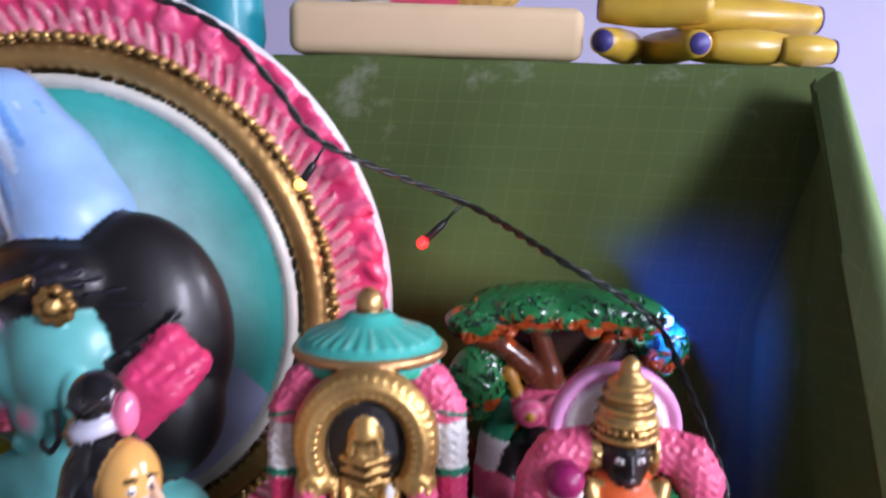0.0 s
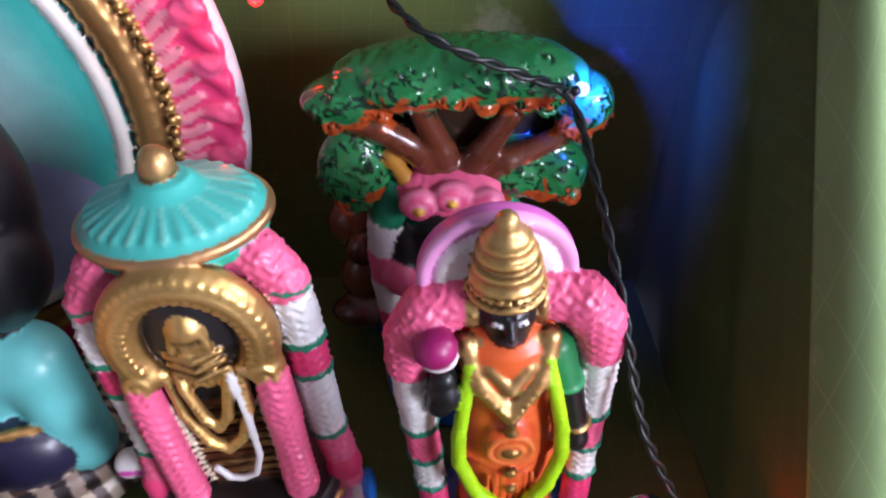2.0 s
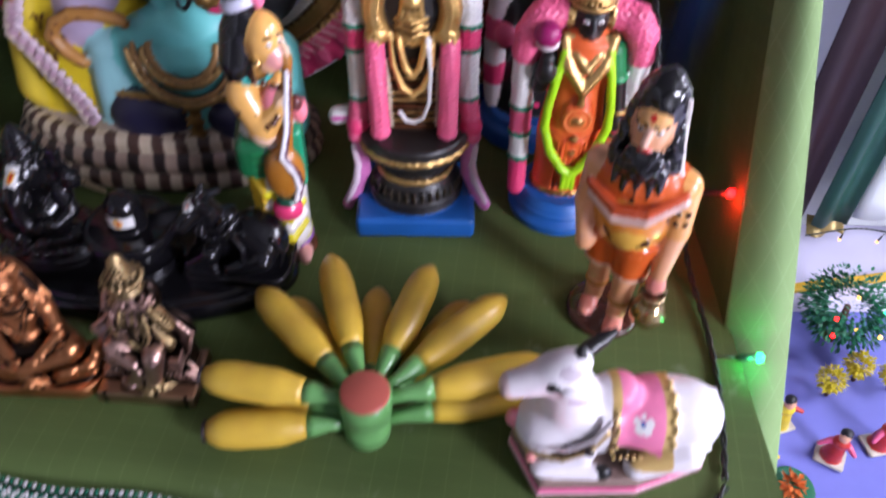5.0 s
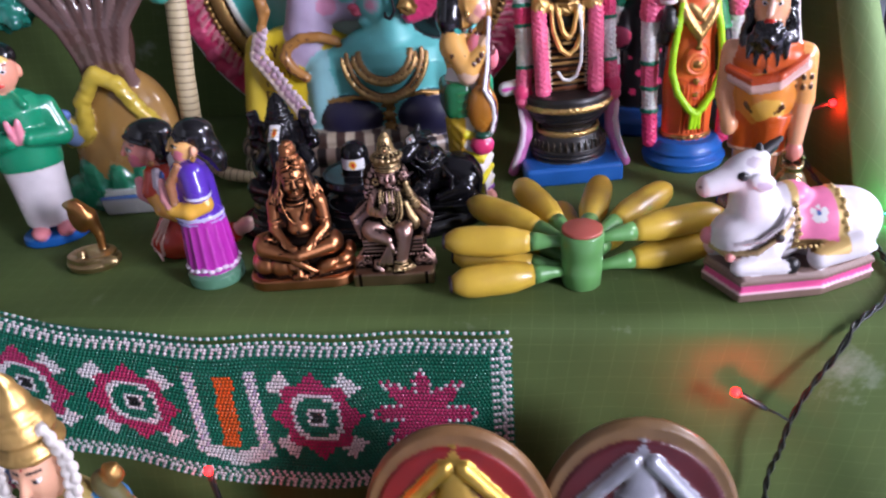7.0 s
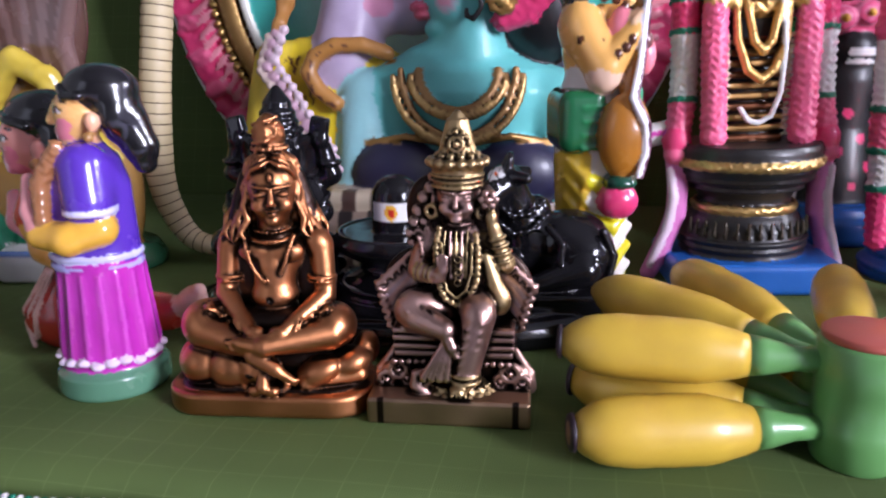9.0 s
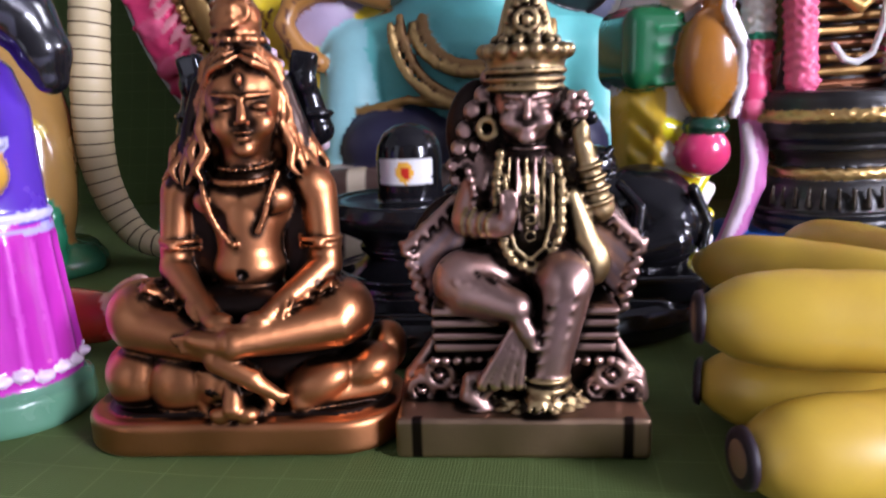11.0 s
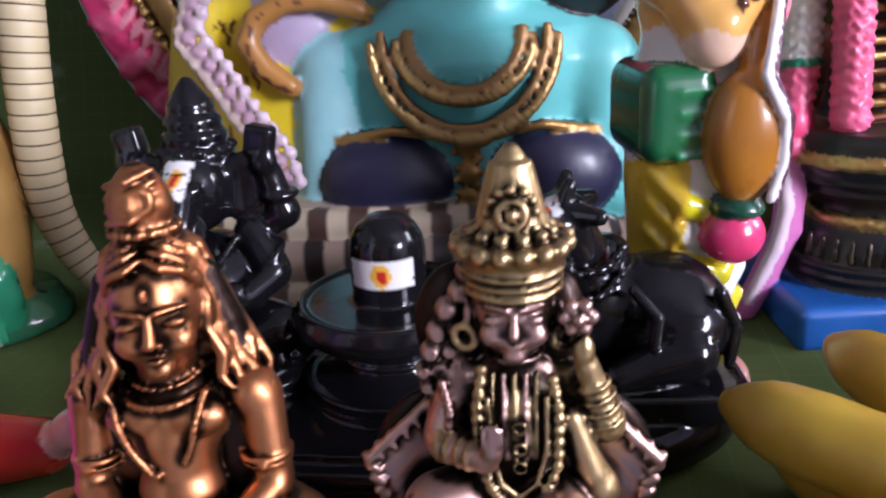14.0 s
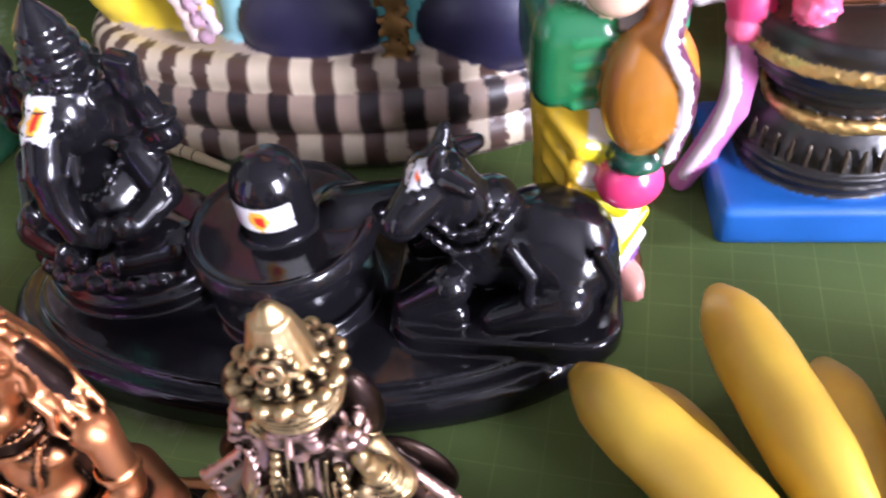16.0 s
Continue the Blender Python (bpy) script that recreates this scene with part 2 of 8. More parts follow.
    def cast(self, name, mat, voxel, where, turn=0.0, label="", category="figurine", scale=0.001, group="", lean=(0, 0), antique_shade=0.0, stretch=(1, 1, 1), wash_shade=1.6):
        adds = [s for s in self.solids if s[5] != "paint"]
        lo = np.min([s[1] for s in adds if s[5] == "add"], axis=0) - 3 * voxel
        hi = np.max([s[2] for s in adds if s[5] == "add"], axis=0) + 3 * voxel
        n = np.ceil((hi - lo) / voxel).astype(int) + 1
        F = np.full(n, 30.0, np.float32)
        ax = [lo[i] + voxel * np.arange(n[i]) for i in range(3)]
        for f, a, b, c, k, mode, bump, gold in adds:
            pad = max(k, 0) + 3.5 * voxel
            i0 = np.maximum(((a - pad - lo) / voxel).astype(int), 0)
            i1 = np.minimum(((b + pad - lo) / voxel).astype(int) + 2, n)
            sl = tuple(slice(u, v) for u, v in zip(i0, i1))
            P = np.stack(np.meshgrid(*[ax[i][sl[i]] for i in range(3)], indexing="ij"), -1)
            d = f(P)
            if bump:
                w = P * bump[1] * 6.283
                d = d - bump[0] * (np.sin(w[..., 0] + 1.3 * np.sin(w[..., 2])) * np.sin(w[..., 1] * 0.9 + 0.4) + np.sin(w[..., 2] + 1.7 * np.sin(w[..., 0] * 0.7)) * 0.8)
            cur = F[sl]
            if mode == "cut":
                F[sl] = np.maximum(cur, -d)
            elif k <= 0:
                F[sl] = np.minimum(cur, d)
            else:
                h = np.clip(0.5 + 0.5 * (cur - d) / k, 0, 1)
                F[sl] = cur * (1 - h) + d * h - k * h * (1 - h)
        inside = F < 0
        cells = n - 1
        acc = np.zeros((*cells, 3), np.float32)
        cnt = np.zeros(cells, np.float32)

        def sub(A, o):
            return A[o[0]:o[0] + cells[0], o[1]:o[1] + cells[1], o[2]:o[2] + cells[2]]

        for axis in range(3):
            u, v = [i for i in range(3) if i != axis]
            for du in (0, 1):
                for dv in (0, 1):
                    o = [0, 0, 0]
                    o[u], o[v] = du, dv
                    e = list(o)
                    e[axis] = 1
                    fa, fb = sub(F, o), sub(F, e)
                    cross = (fa < 0) != (fb < 0)
                    t = np.where(cross, fa / np.where(cross, fa - fb, 1), 0)
                    w = cross.astype(np.float32)
                    acc[..., axis] += t * w
                    acc[..., u] += du * w
                    acc[..., v] += dv * w
                    cnt += w
        live = cnt > 0
        ids = np.full(cells, -1, np.int64)
        ids[live] = np.arange(live.sum())
        V = (np.argwhere(live) + acc[live] / cnt[live][:, None]) * voxel + lo
        quads = []
        for axis in range(3):
            u, v = (axis + 1) % 3, (axis + 2) % 3
            A = np.take(inside, range(0, n[axis] - 1), axis)
            B = np.take(inside, range(1, n[axis]), axis)
            idx = np.argwhere(A != B)
            idx = idx[(idx[:, u] > 0) & (idx[:, v] > 0) & (idx[:, u] < cells[u]) & (idx[:, v] < cells[v])]
            flip = A[tuple(idx.T)]
            q = []
            for du, dv in ((-1, -1), (0, -1), (0, 0), (-1, 0)):
                j = idx.copy()
                j[:, u] += du
                j[:, v] += dv
                q.append(ids[tuple(j.T)])
            q = np.stack(q, 1)
            q[~flip] = q[~flip][:, ::-1]
            quads.append(q)
        Q = np.concatenate(quads)
        col = np.zeros((len(V), 4), np.float32)
        near = np.full(len(V), 1e9)
        for f, a, b, c, k, mode, bump, gold in self.solids:
            pad = 3 * voxel + k
            m = np.all((V > a - pad) & (V < b + pad), axis=1)
            if not m.any() or mode == "cut":
                continue
            d = f(V[m])
            ii = np.flatnonzero(m)
            win = d < 0 if mode == "paint" else d < near[ii]
            ii = ii[win]
            col[ii] = (*c, gold)
            if mode != "paint":
                near[ii] = d[win]
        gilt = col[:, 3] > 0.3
        if antique_shade or gilt.any():
            # shade of the hollows put into the colour as a dark patina, high spots left clear; on enamel only the
            # gilding has it
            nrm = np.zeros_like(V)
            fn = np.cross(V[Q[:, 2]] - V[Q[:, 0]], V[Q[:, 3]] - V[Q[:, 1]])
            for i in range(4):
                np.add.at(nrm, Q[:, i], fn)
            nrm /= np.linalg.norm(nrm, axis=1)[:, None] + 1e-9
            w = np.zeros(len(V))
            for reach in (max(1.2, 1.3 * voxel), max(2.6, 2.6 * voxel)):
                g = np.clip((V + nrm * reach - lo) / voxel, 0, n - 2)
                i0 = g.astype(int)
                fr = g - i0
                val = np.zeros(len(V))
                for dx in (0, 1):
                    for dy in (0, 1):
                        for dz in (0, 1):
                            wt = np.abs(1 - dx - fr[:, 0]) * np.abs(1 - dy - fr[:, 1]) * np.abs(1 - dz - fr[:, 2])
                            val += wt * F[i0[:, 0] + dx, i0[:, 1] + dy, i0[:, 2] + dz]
                w = np.maximum(w, (0.83 - val / reach) * (antique_shade or wash_shade))
            w = np.clip(w if antique_shade else w * gilt, 0, 0.96 if antique_shade else 0.85)[:, None]
            col[:, :3] = col[:, :3] * (1 - w) + np.array((0.02, 0.013, 0.010) if antique_shade else (0.075, 0.028, 0.010)) * w
        me = bpy.data.meshes.new(name)
        me.vertices.add(len(V))
        me.vertices.foreach_set("co", (V * scale * np.array(stretch)).astype(np.float32).ravel())
        me.loops.add(Q.size)
        me.loops.foreach_set("vertex_index", Q.astype(np.int32).ravel())
        me.polygons.add(len(Q))
        me.polygons.foreach_set("loop_start", np.arange(0, Q.size, 4, dtype=np.int32))
        me.polygons.foreach_set("loop_total", np.full(len(Q), 4, np.int32))
        me.update(calc_edges=True)
        at = me.color_attributes.new("paint", "FLOAT_COLOR", "POINT")
        at.data.foreach_set("color", col.ravel())
        me.shade_smooth()
        ob = link_mesh(name, me, mat)
        ob.matrix_world = pose(where[0], where[1], where[2], lean[0], lean[1], turn)
        return tagged(ob, label, category, group)


def tube_mesh(pts, radii, sides=10, closed_ends=True):
    """A bmesh tube along points."""
    bm = bmesh.new()
    pts = [Vector(p) for p in pts]
    if not hasattr(radii, "__len__"):
        radii = [radii] * len(pts)
    up = Vector((0.02, 0.03, 1))
    rings = []
    for i, p in enumerate(pts):
        d = (pts[min(i + 1, len(pts) - 1)] - pts[max(i - 1, 0)]).normalized()
        s = d.cross(up)
        if s.length < 0.05:
            s = d.cross(Vector((1, 0, 0)))
        s.normalize()
        w = s.cross(d)
        rings.append([bm.verts.new(p + radii[i] * (s * math.cos(a) + w * math.sin(a))) for a in (2 * math.pi * j / sides for j in range(sides))])
    for r0, r1 in zip(rings, rings[1:]):
        for j in range(sides):
            bm.faces.new((r0[j], r0[(j + 1) % sides], r1[(j + 1) % sides], r1[j]))
    if closed_ends:
        bm.faces.new(rings[0][::-1])
        bm.faces.new(rings[-1])
    bmesh.ops.recalc_face_normals(bm, faces=bm.faces)
    return bm


def lathe_mesh(prof, sides=28):
    """A bmesh turned round z from (radius, height) pairs."""
    bm = bmesh.new()
    rings = [[bm.verts.new((max(r, 1e-5) * math.cos(2 * math.pi * j / sides), max(r, 1e-5) * math.sin(2 * math.pi * j / sides), z)) for j in range(sides)] for r, z in prof]
    for r0, r1 in zip(rings, rings[1:]):
        for j in range(sides):
            bm.faces.new((r0[j], r0[(j + 1) % sides], r1[(j + 1) % sides], r1[j]))
    bm.faces.new(rings[0][::-1])
    bm.faces.new(rings[-1])
    return bm


def spline(pts, n):
    """Points along a smooth curve through pts."""
    P = [np.array(p, float) for p in pts]
    P = [2 * P[0] - P[1]] + P + [2 * P[-1] - P[-2]]
    out = []
    for i in range(1, len(P) - 2):
        for t in np.linspace(0, 1, n, endpoint=False):
            a, b, c, d = P[i - 1:i + 3]
            out.append(0.5 * (2 * b + (c - a) * t + (2 * a - 5 * b + 4 * c - d) * t * t + (3 * b - a - 3 * c + d) * t ** 3))
    out.append(P[-2])
    return out


def even(pts, step):
    """The same line with points at equal steps."""
    out, left = [np.array(pts[0], float)], step
    for a, b in zip(pts, pts[1:]):
        n = np.linalg.norm(b - a)
        while n > 1e-9 and left <= n:
            a = a + (b - a) * left / n
            out.append(a)
            n = np.linalg.norm(b - a)
            left = step
        left -= n
    return out


def box_mesh(lo, hi, bevel=0.0, seg=2):
    bm = bmesh.new()
    bmesh.ops.create_cube(bm, size=1.0)
    for v in bm.verts:
        v.co = Vector([lo[i] + (v.co[i] + 0.5) * (hi[i] - lo[i]) for i in range(3)])
    if bevel:
        bmesh.ops.bevel(bm, geom=bm.edges[:], offset=bevel, segments=seg, affect="EDGES", profile=0.5)
    return bm


def sheet(name, nu, nv, f, mat, parent=None, label="", thick=0.003, uv=None):
    """A cloth sheet from f(u, v), u and v in 0 to 1; uv(u, v) in metres along the weave."""
    bm = bmesh.new()
    lay = bm.loops.layers.uv.new("UVMap")
    g = [[bm.verts.new(f(i / nu, j / nv)) for j in range(nv + 1)] for i in range(nu + 1)]
    for i in range(nu):
        for j in range(nv):
            fc = bm.faces.new((g[i][j], g[i + 1][j], g[i + 1][j + 1], g[i][j + 1]))
            for lp, (a, b) in zip(fc.loops, ((i, j), (i + 1, j), (i + 1, j + 1), (i, j + 1))):
                lp[lay].uv = uv(a / nu, b / nv) if uv else (a / nu, b / nv)
    ob = part(name, bm, mat, parent, label)
    if thick:
        so = ob.modifiers.new("thickness", "SOLIDIFY")
        so.thickness, so.offset = thick, -1
    return ob

# ---- the room ----
def wall(name, lo, hi, mat):
    return tagged(part(name, box_mesh(lo, hi), mat, smooth=False), kind="structure")


X0, X1, Y0, Y1, Z0, Z1 = -1.5, 2.0, -1.9, 1.6, -0.84, 1.75
wall("floor", (X0, Y0, Z0 - 0.1), (X1, Y1, Z0), TILE)
# ceiling, south and west are out of view, darkened to cut bounced light
wall("ceiling", (X0, Y0, Z1), (X1, Y1, Z1 + 0.1), UNSEEN_WALL)
wall("wall_north", (X0, Y1, Z0), (X1, Y1 + 0.12, Z1), WALL)
wall("wall_south", (X0, Y0 - 0.12, Z0), (X1, Y0, Z1), UNSEEN_WALL)
wall("wall_west", (X0 - 0.12, Y0, Z0), (X0, Y1, Z1), UNSEEN_WALL)
wall("wall_east", (X1, Y0, Z0), (X1 + 0.12, Y1, Z1), WALL)

# the windows, out of view; the second is added to go with the floor fill
for nm, m in (("window_1", pose(X1 - 0.005, -1.30, 0.80, 0, 0, 90)), ("window_2", pose(X1 - 0.005, 0.35, 0.75, 0, 0, 90))):
    window = tagged(new(nm), kind="structure")
    window.matrix_world = m
    for a, lo, hi in (("window_frame", (-0.50, 0, -0.62), (-0.44, 0.04, 0.62)), ("window_frame", (0.44, 0, -0.62), (0.50, 0.04, 0.62)), ("window_frame", (-0.44, 0, 0.56), (0.44, 0.04, 0.62)), ("window_sill", (-0.52, 0, -0.62), (0.52, 0.06, -0.56))):
        part(a, box_mesh(lo, hi, 0.004), TILE, window)


# ---- the stepped stand under green cloth ----
SLOPE = -0.12


def edge_y(x, y0):
    return y0 + SLOPE * x


def step_cloth(name, xl, xr, yf, yb, z, drop, label):
    """One cloth-covered step: its top from the back edge to the front, round the nose and down the riser."""
    depth = yb - yf
    nose = 0.012
    total = depth + drop

    def f(u, v):
        x = xl + (xr - xl) * u
        s = v * total
        wav = 0.0010 * math.sin(x * 23 + s * 9) + 0.0007 * math.sin(x * 61 + 2 * math.sin(s * 17))
        if s < depth - nose:
            y, zz = edge_y(x, yb) - s, z + wav * 0.6
        elif s < depth + nose:
            a = (s - depth + nose) / (2 * nose) * math.pi / 2
            y, zz = edge_y(x, yf) + nose - nose * math.sin(a), z - nose + nose * math.cos(a) + wav * 0.4
        else:
            t = s - depth - nose
            y, zz = edge_y(x, yf) - (wav * 3.0 + 0.0016 * math.sin(x * 47 + 1.5 * math.sin(t * 6))) * min(1, t * 10), z - nose - t
        return Vector((x, y, zz))

    ob = sheet(name, 160, 90, f, GREEN, thick=0.0, uv=lambda u, v: (u * (xr - xl) + 0.1 * v, v * total))
    return tagged(ob, label, kind="structure")


step_cloth("step_cloth_1", -1.1, 0.180, 0.045, 0.49, 0.0, 0.345, "olive green handloom cloth over a display step")
step_cloth("step_cloth_2", -1.1, 0.228, 0.475, 0.80, 0.326, 0.34, "olive green handloom cloth hanging down the step behind")
step_cloth("step_cloth_3", -1.1, 0.205, -0.36, 0.08, -0.335, 0.50, "olive green handloom cloth over the lower step")
# the timber steps below the cloths
for nm, lo, hi in (("step_frame_1", (-1.05, 0.18, -0.83), (0.16, 0.40, -0.012)), ("step_frame_2", (-1.05, 0.62, -0.83), (0.19, 0.68, 0.31))):
    wall(nm, lo, hi, TILE)


def side_cloth(u, v):
    """A length of cloth gathered at the upper step's corner and drawn down along the open end: u down the slope, v from its back to its free edge."""
    z = 0.318 - 0.72 * u
    y = 0.1685 + z / 1.277
    xi, xo = 0.176 + 0.085 * z, 0.2145
    low = min(1.0, max(0.0, (0.30 - z) / 0.12))
    zb = min(z, 0.295)
    xb = 0.238 - 0.055 * low
    yb = 0.458
    if v < 0.6:
        w = v / 0.6
        fold = 0.0035 * low * math.sin(w * 15) * (1 - w) + 0.0018 * low * math.sin(w * 34 + z * 12) * (1 - w) * w
        return Vector((xb + (xi - xb) * w ** 0.8 + fold, yb + (y + 0.012 - yb) * w, zb + (z - zb) * w - 0.03 * low * w * (1 - w)))
    w = (v - 0.6) / 0.4
    return Vector((xi + (xo - xi) * w, y + 0.012 * (1 - w) ** 2 - 0.003 * math.sin(w * 3.14), z + 0.006 * math.sin(w * 3.14) - 0.004 * (1 - w)))


# one drape in two colours: lit front band paler, shaded inner folds darker
tagged(sheet("side_drape", 70, 34, lambda u, v: side_cloth(u, 0.6 + 0.4 * v), GREEN_BIAS_LIT, thick=0.0015, uv=lambda u, v: (u * 0.9, 0.12 + v * 0.08)),
       "pale green check cloth stretched down the open end", "cloth", kind="structure")
tagged(sheet("side_lining", 70, 48, lambda u, v: side_cloth(u, 0.6 * v) + Vector((0.0005, 0.0005, 0)), GREEN, thick=0.0015, uv=lambda u, v: (u * 0.9, v * 0.2)),
       "dark olive cloth folds closing the open end", "cloth", kind="structure")

# ---- colours of the enamel ----
PINK, HOT, WHITE, BLACK = (0.86, 0.13, 0.27), (0.80, 0.05, 0.18), (0.80, 0.78, 0.76), (0.007, 0.0065, 0.008)
GOLD, DARKGOLD, BLUE, TEAL = (0.80, 0.50, 0.17), (0.42, 0.23, 0.07), (0.012, 0.12, 0.45), (0.06, 0.50, 0.42)
GREENP, ORANGE, YELLOW, SKIN = (0.010, 0.25, 0.12), (0.78, 0.13, 0.025), (0.82, 0.62, 0.03), (0.88, 0.46, 0.28)
PURPLE, MAGENTA, RED, LIME = (0.10, 0.035, 0.42), (0.50, 0.03, 0.40), (0.55, 0.03, 0.02), (0.42, 0.80, 0.01)
AQUA, LILAC, BROWN, CREAM = (0.15, 0.56, 0.53), (0.50, 0.40, 0.55), (0.13, 0.045, 0.02), (0.72, 0.60, 0.38)
COPPER, PEWTER, BRASS, NAVY = (0.60, 0.245, 0.105), (0.58, 0.365, 0.31), (0.54, 0.385, 0.19), (0.020, 0.018, 0.05)
# the first colour is both dark patina and painted shade for gaps
PATINA_SHADE, AMBER, MARIGOLD = (0.035, 0.022, 0.018), (0.42, 0.16, 0.02), (0.85, 0.45, 0.06)


def arc(cx, cz, rx, rz, a0, a1, n, y):
    """Points on an upright ellipse; degrees from +x towards +z."""
    return [(cx + rx * math.cos(radians(a)), y, cz + rz * math.sin(radians(a))) for a in np.linspace(a0, a1, n)]


# ---- the pair of small metal figures ----
def meditating_figure():
    c = Clay()
    m = dict(gold=1.0)
    C, P = COPPER, PATINA_SHADE
    c.slab((0, -1), 38.5, 18.5, 15, 0, 8.4, C, rnd=1.6, k=0.4, **m)
    c.slab((0, -1), 34, 14.5, 12, 7, 9.4, P, rnd=0.8, k=0.2, **m)
    # pelt under the seat: two folds, the beast's face, two paws
    c.ball((-25, -5, 15), (9, 9, 8.5), C, rot=(0, 18, 0), k=0.6, **m).ball((-13.5, -10, 14.5), (8.5, 6, 8.2), C, rot=(0, 34, 0), k=0.6, **m)
    c.ball((-32, 2, 14), (5.5, 8, 7.5), C, rot=(0, 10, 0), k=0.6, **m).limb((-20, -11, 9.5), (-19, -10, 21), 1.0, 1.0, P, k=0.2, **m)
    c.ball((18.5, -9, 14), (9.5, 6.5, 5.6), C, rot=(0, -26, 0), k=0.5, **m).ball((29, -3.5, 16), (8.6, 8, 5.8), C, rot=(0, -20, 0), k=0.5, **m).ball((34, 3, 19), (5, 7, 6.5), C, k=0.6, **m)
    c.limb((15, -13, 10.6), (33, -7, 12.8), 2.6, 3.2, C, k=0.5, **m)
    # dark filler below the legs, gap shade given as colour
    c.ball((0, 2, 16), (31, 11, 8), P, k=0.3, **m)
    c.ball((-3, -11, 15), (7.6, 6, 7.2), C, k=0.8, **m).limb((0, -14.5, 19), (0.5, -18, 11.5), 1.7, 2.6, C, k=0.7, **m)
    for s in (-1, 1):
        c.limb((s * 1.8 - 0.5, -15.5, 17.8), (s * 7 - 1, -14, 19), 1.1, 0.9, C, k=0.3, **m).ball((s * 4 - 0.5, -16, 15), (2, 1.4, 1.1), P, k=0.2, **m)
        c.ball((s * 3 + 0.5, -17.5, 10), (2.9, 2.4, 2.1), C, k=0.4, **m).path([(s * 6, -14, 15), (s * 8, -13.5, 11), (s * 6, -14.5, 8.8)], 1.5, C, k=0.3, **m)
    # crossed legs: the shins overlap in front, the feet show at the middle
    c.limb((-9, 6, 30), (-24, -2, 30), 8, 8.6, C, k=1.5, **m).ball((-24.5, -4, 30), (8.2, 8.2, 8.0), C, k=1.5, **m)
    c.limb((-24, -6, 28.5), (-3, -16.5, 26), 6.8, 3.9, C, k=1.5, **m)
    c.limb((13, 6, 30), (23.5, -2, 30), 8, 8.2, C, k=1.5, **m).ball((23.5, -4, 30), (8.2, 8.2, 8.0), C, k=1.5, **m)
    c.limb((23, -7, 28.5), (2, -18.5, 27.5), 6.4, 3.7, C, k=0.5, **m)
    c.limb((2, -18.5, 26.8), (-7, -18, 28.4), 3.4, 2.2, C, k=0.6, **m)
    for i in range(4):
        c.limb((-6.5, -19 + i * 0.2, 29.4 - i * 1.0), (-11.5 + i * 0.6, -18.8, 28.8 - i * 1.0), 0.75, 0.55, C, k=0.15, **m)
    c.limb((-2, -18.5, 23.6), (6, -19.5, 19.4), 3.0, 2.5, C, k=0.6, **m).limb((6, -19.5, 19), (12, -19.4, 15), 2.3, 1.4, C, k=0.5, **m)
    for i in range(3):
        c.limb((10, -20 + i * 0.6, 16.8 - i * 0.8), (14 - i * 0.7, -19.6, 15.4 - i * 1.0), 0.75, 0.5, C, k=0.15, **m)
    for x, z, a in ((-20, 37.4, 20), (-15.5, 35.4, 10), (-12, 33, 0), (17, 36, -10), (21.5, 37.6, -20), (13.5, 33.6, 0)):
        c.ball((x, -6, z), (3.2, 4, 1.5), C, rot=(0, a, 0), k=0.3, bump=(0.5, 0.3), **m)
    c.ball((1.5, -4, 33), (16, 9, 5), P, k=0.4, **m)
    # trunk: chest, slim waist, waist cloth of hatched fringe
    x0 = 2.5
    c.ball((x0, 2.5, 56.5), (12, 8, 9), C, k=1.5, **m).limb((x0, 0, 52), (x0, -0.5, 43), 8.2, 7.6, C, k=2.5, **m).ball((x0, -2.2, 41.5), (8.6, 7.2, 5.2), C, k=2, **m)
    for s in (-1, 1):
        c.ball((x0 + s * 5.6, -3.2, 57.8), (6.4, 4.0, 4.2), C, k=0.9, **m)
        c.limb((x0 + s * 0.8, -7.0, 53.6), (x0 + s * 10, -4.4, 54.6), 0.45, 0.45, P, mode="paint", **m)
    c.ball((x0, -9.6, 40.8), (1.2, 1.6, 1.3), P, mode="cut", k=0, **m).ball((x0, -8.8, 40.8), (1.6, 1.6, 1.7), P, mode="paint", **m)
    c.ring((x0, 0.5, 36.6), 9.6, 0.8, C, k=0.3, squash=0.92, **m)
    for i in range(17):
        a = radians(195 + i * 9.4)
        c.limb((x0 + 9.8 * math.cos(a), 0.5 + 9.4 * math.sin(a), 36.4), (x0 + 10.3 * math.cos(a + 0.12), 0.5 + 10.0 * math.sin(a + 0.12), 33), 0.75, 0.7, C, k=0.15, **m)
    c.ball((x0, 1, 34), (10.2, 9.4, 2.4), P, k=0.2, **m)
    # arms, dark blocks standing in for the gaps' shade beside the waist, joined palms
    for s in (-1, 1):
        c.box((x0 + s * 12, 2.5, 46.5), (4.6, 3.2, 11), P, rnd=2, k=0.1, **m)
        c.ball((x0 + s * 15.6, 2, 60.2), (5.0, 5.2, 5.0), C, k=1.4, **m)
        c.limb((x0 + s * 17.0, 1.5, 59), (x0 + s * 18.4, -1, 42.5), 4.3, 3.7, C, k=0.8, **m)
        c.limb((x0 + s * 18.2, -2, 41), (x0 + s * 6.5, -14.5, 32.2), 3.9, 2.4, C, k=0.8, **m)
        c.ring((x0 + s * 8.2, -13, 33.4), 3.0, 0.7, C, rot=(55, 0, s * -40), k=0.2, **m).ring((x0 + s * 9.4, -11.8, 34.2), 3.3, 0.5, C, rot=(55, 0, s * -40), k=0.2, **m)
        c.ball((x0 + s * 4.4, -15.8, 31.6), (3.8, 2.6, 2.4), C, k=0.5, **m)
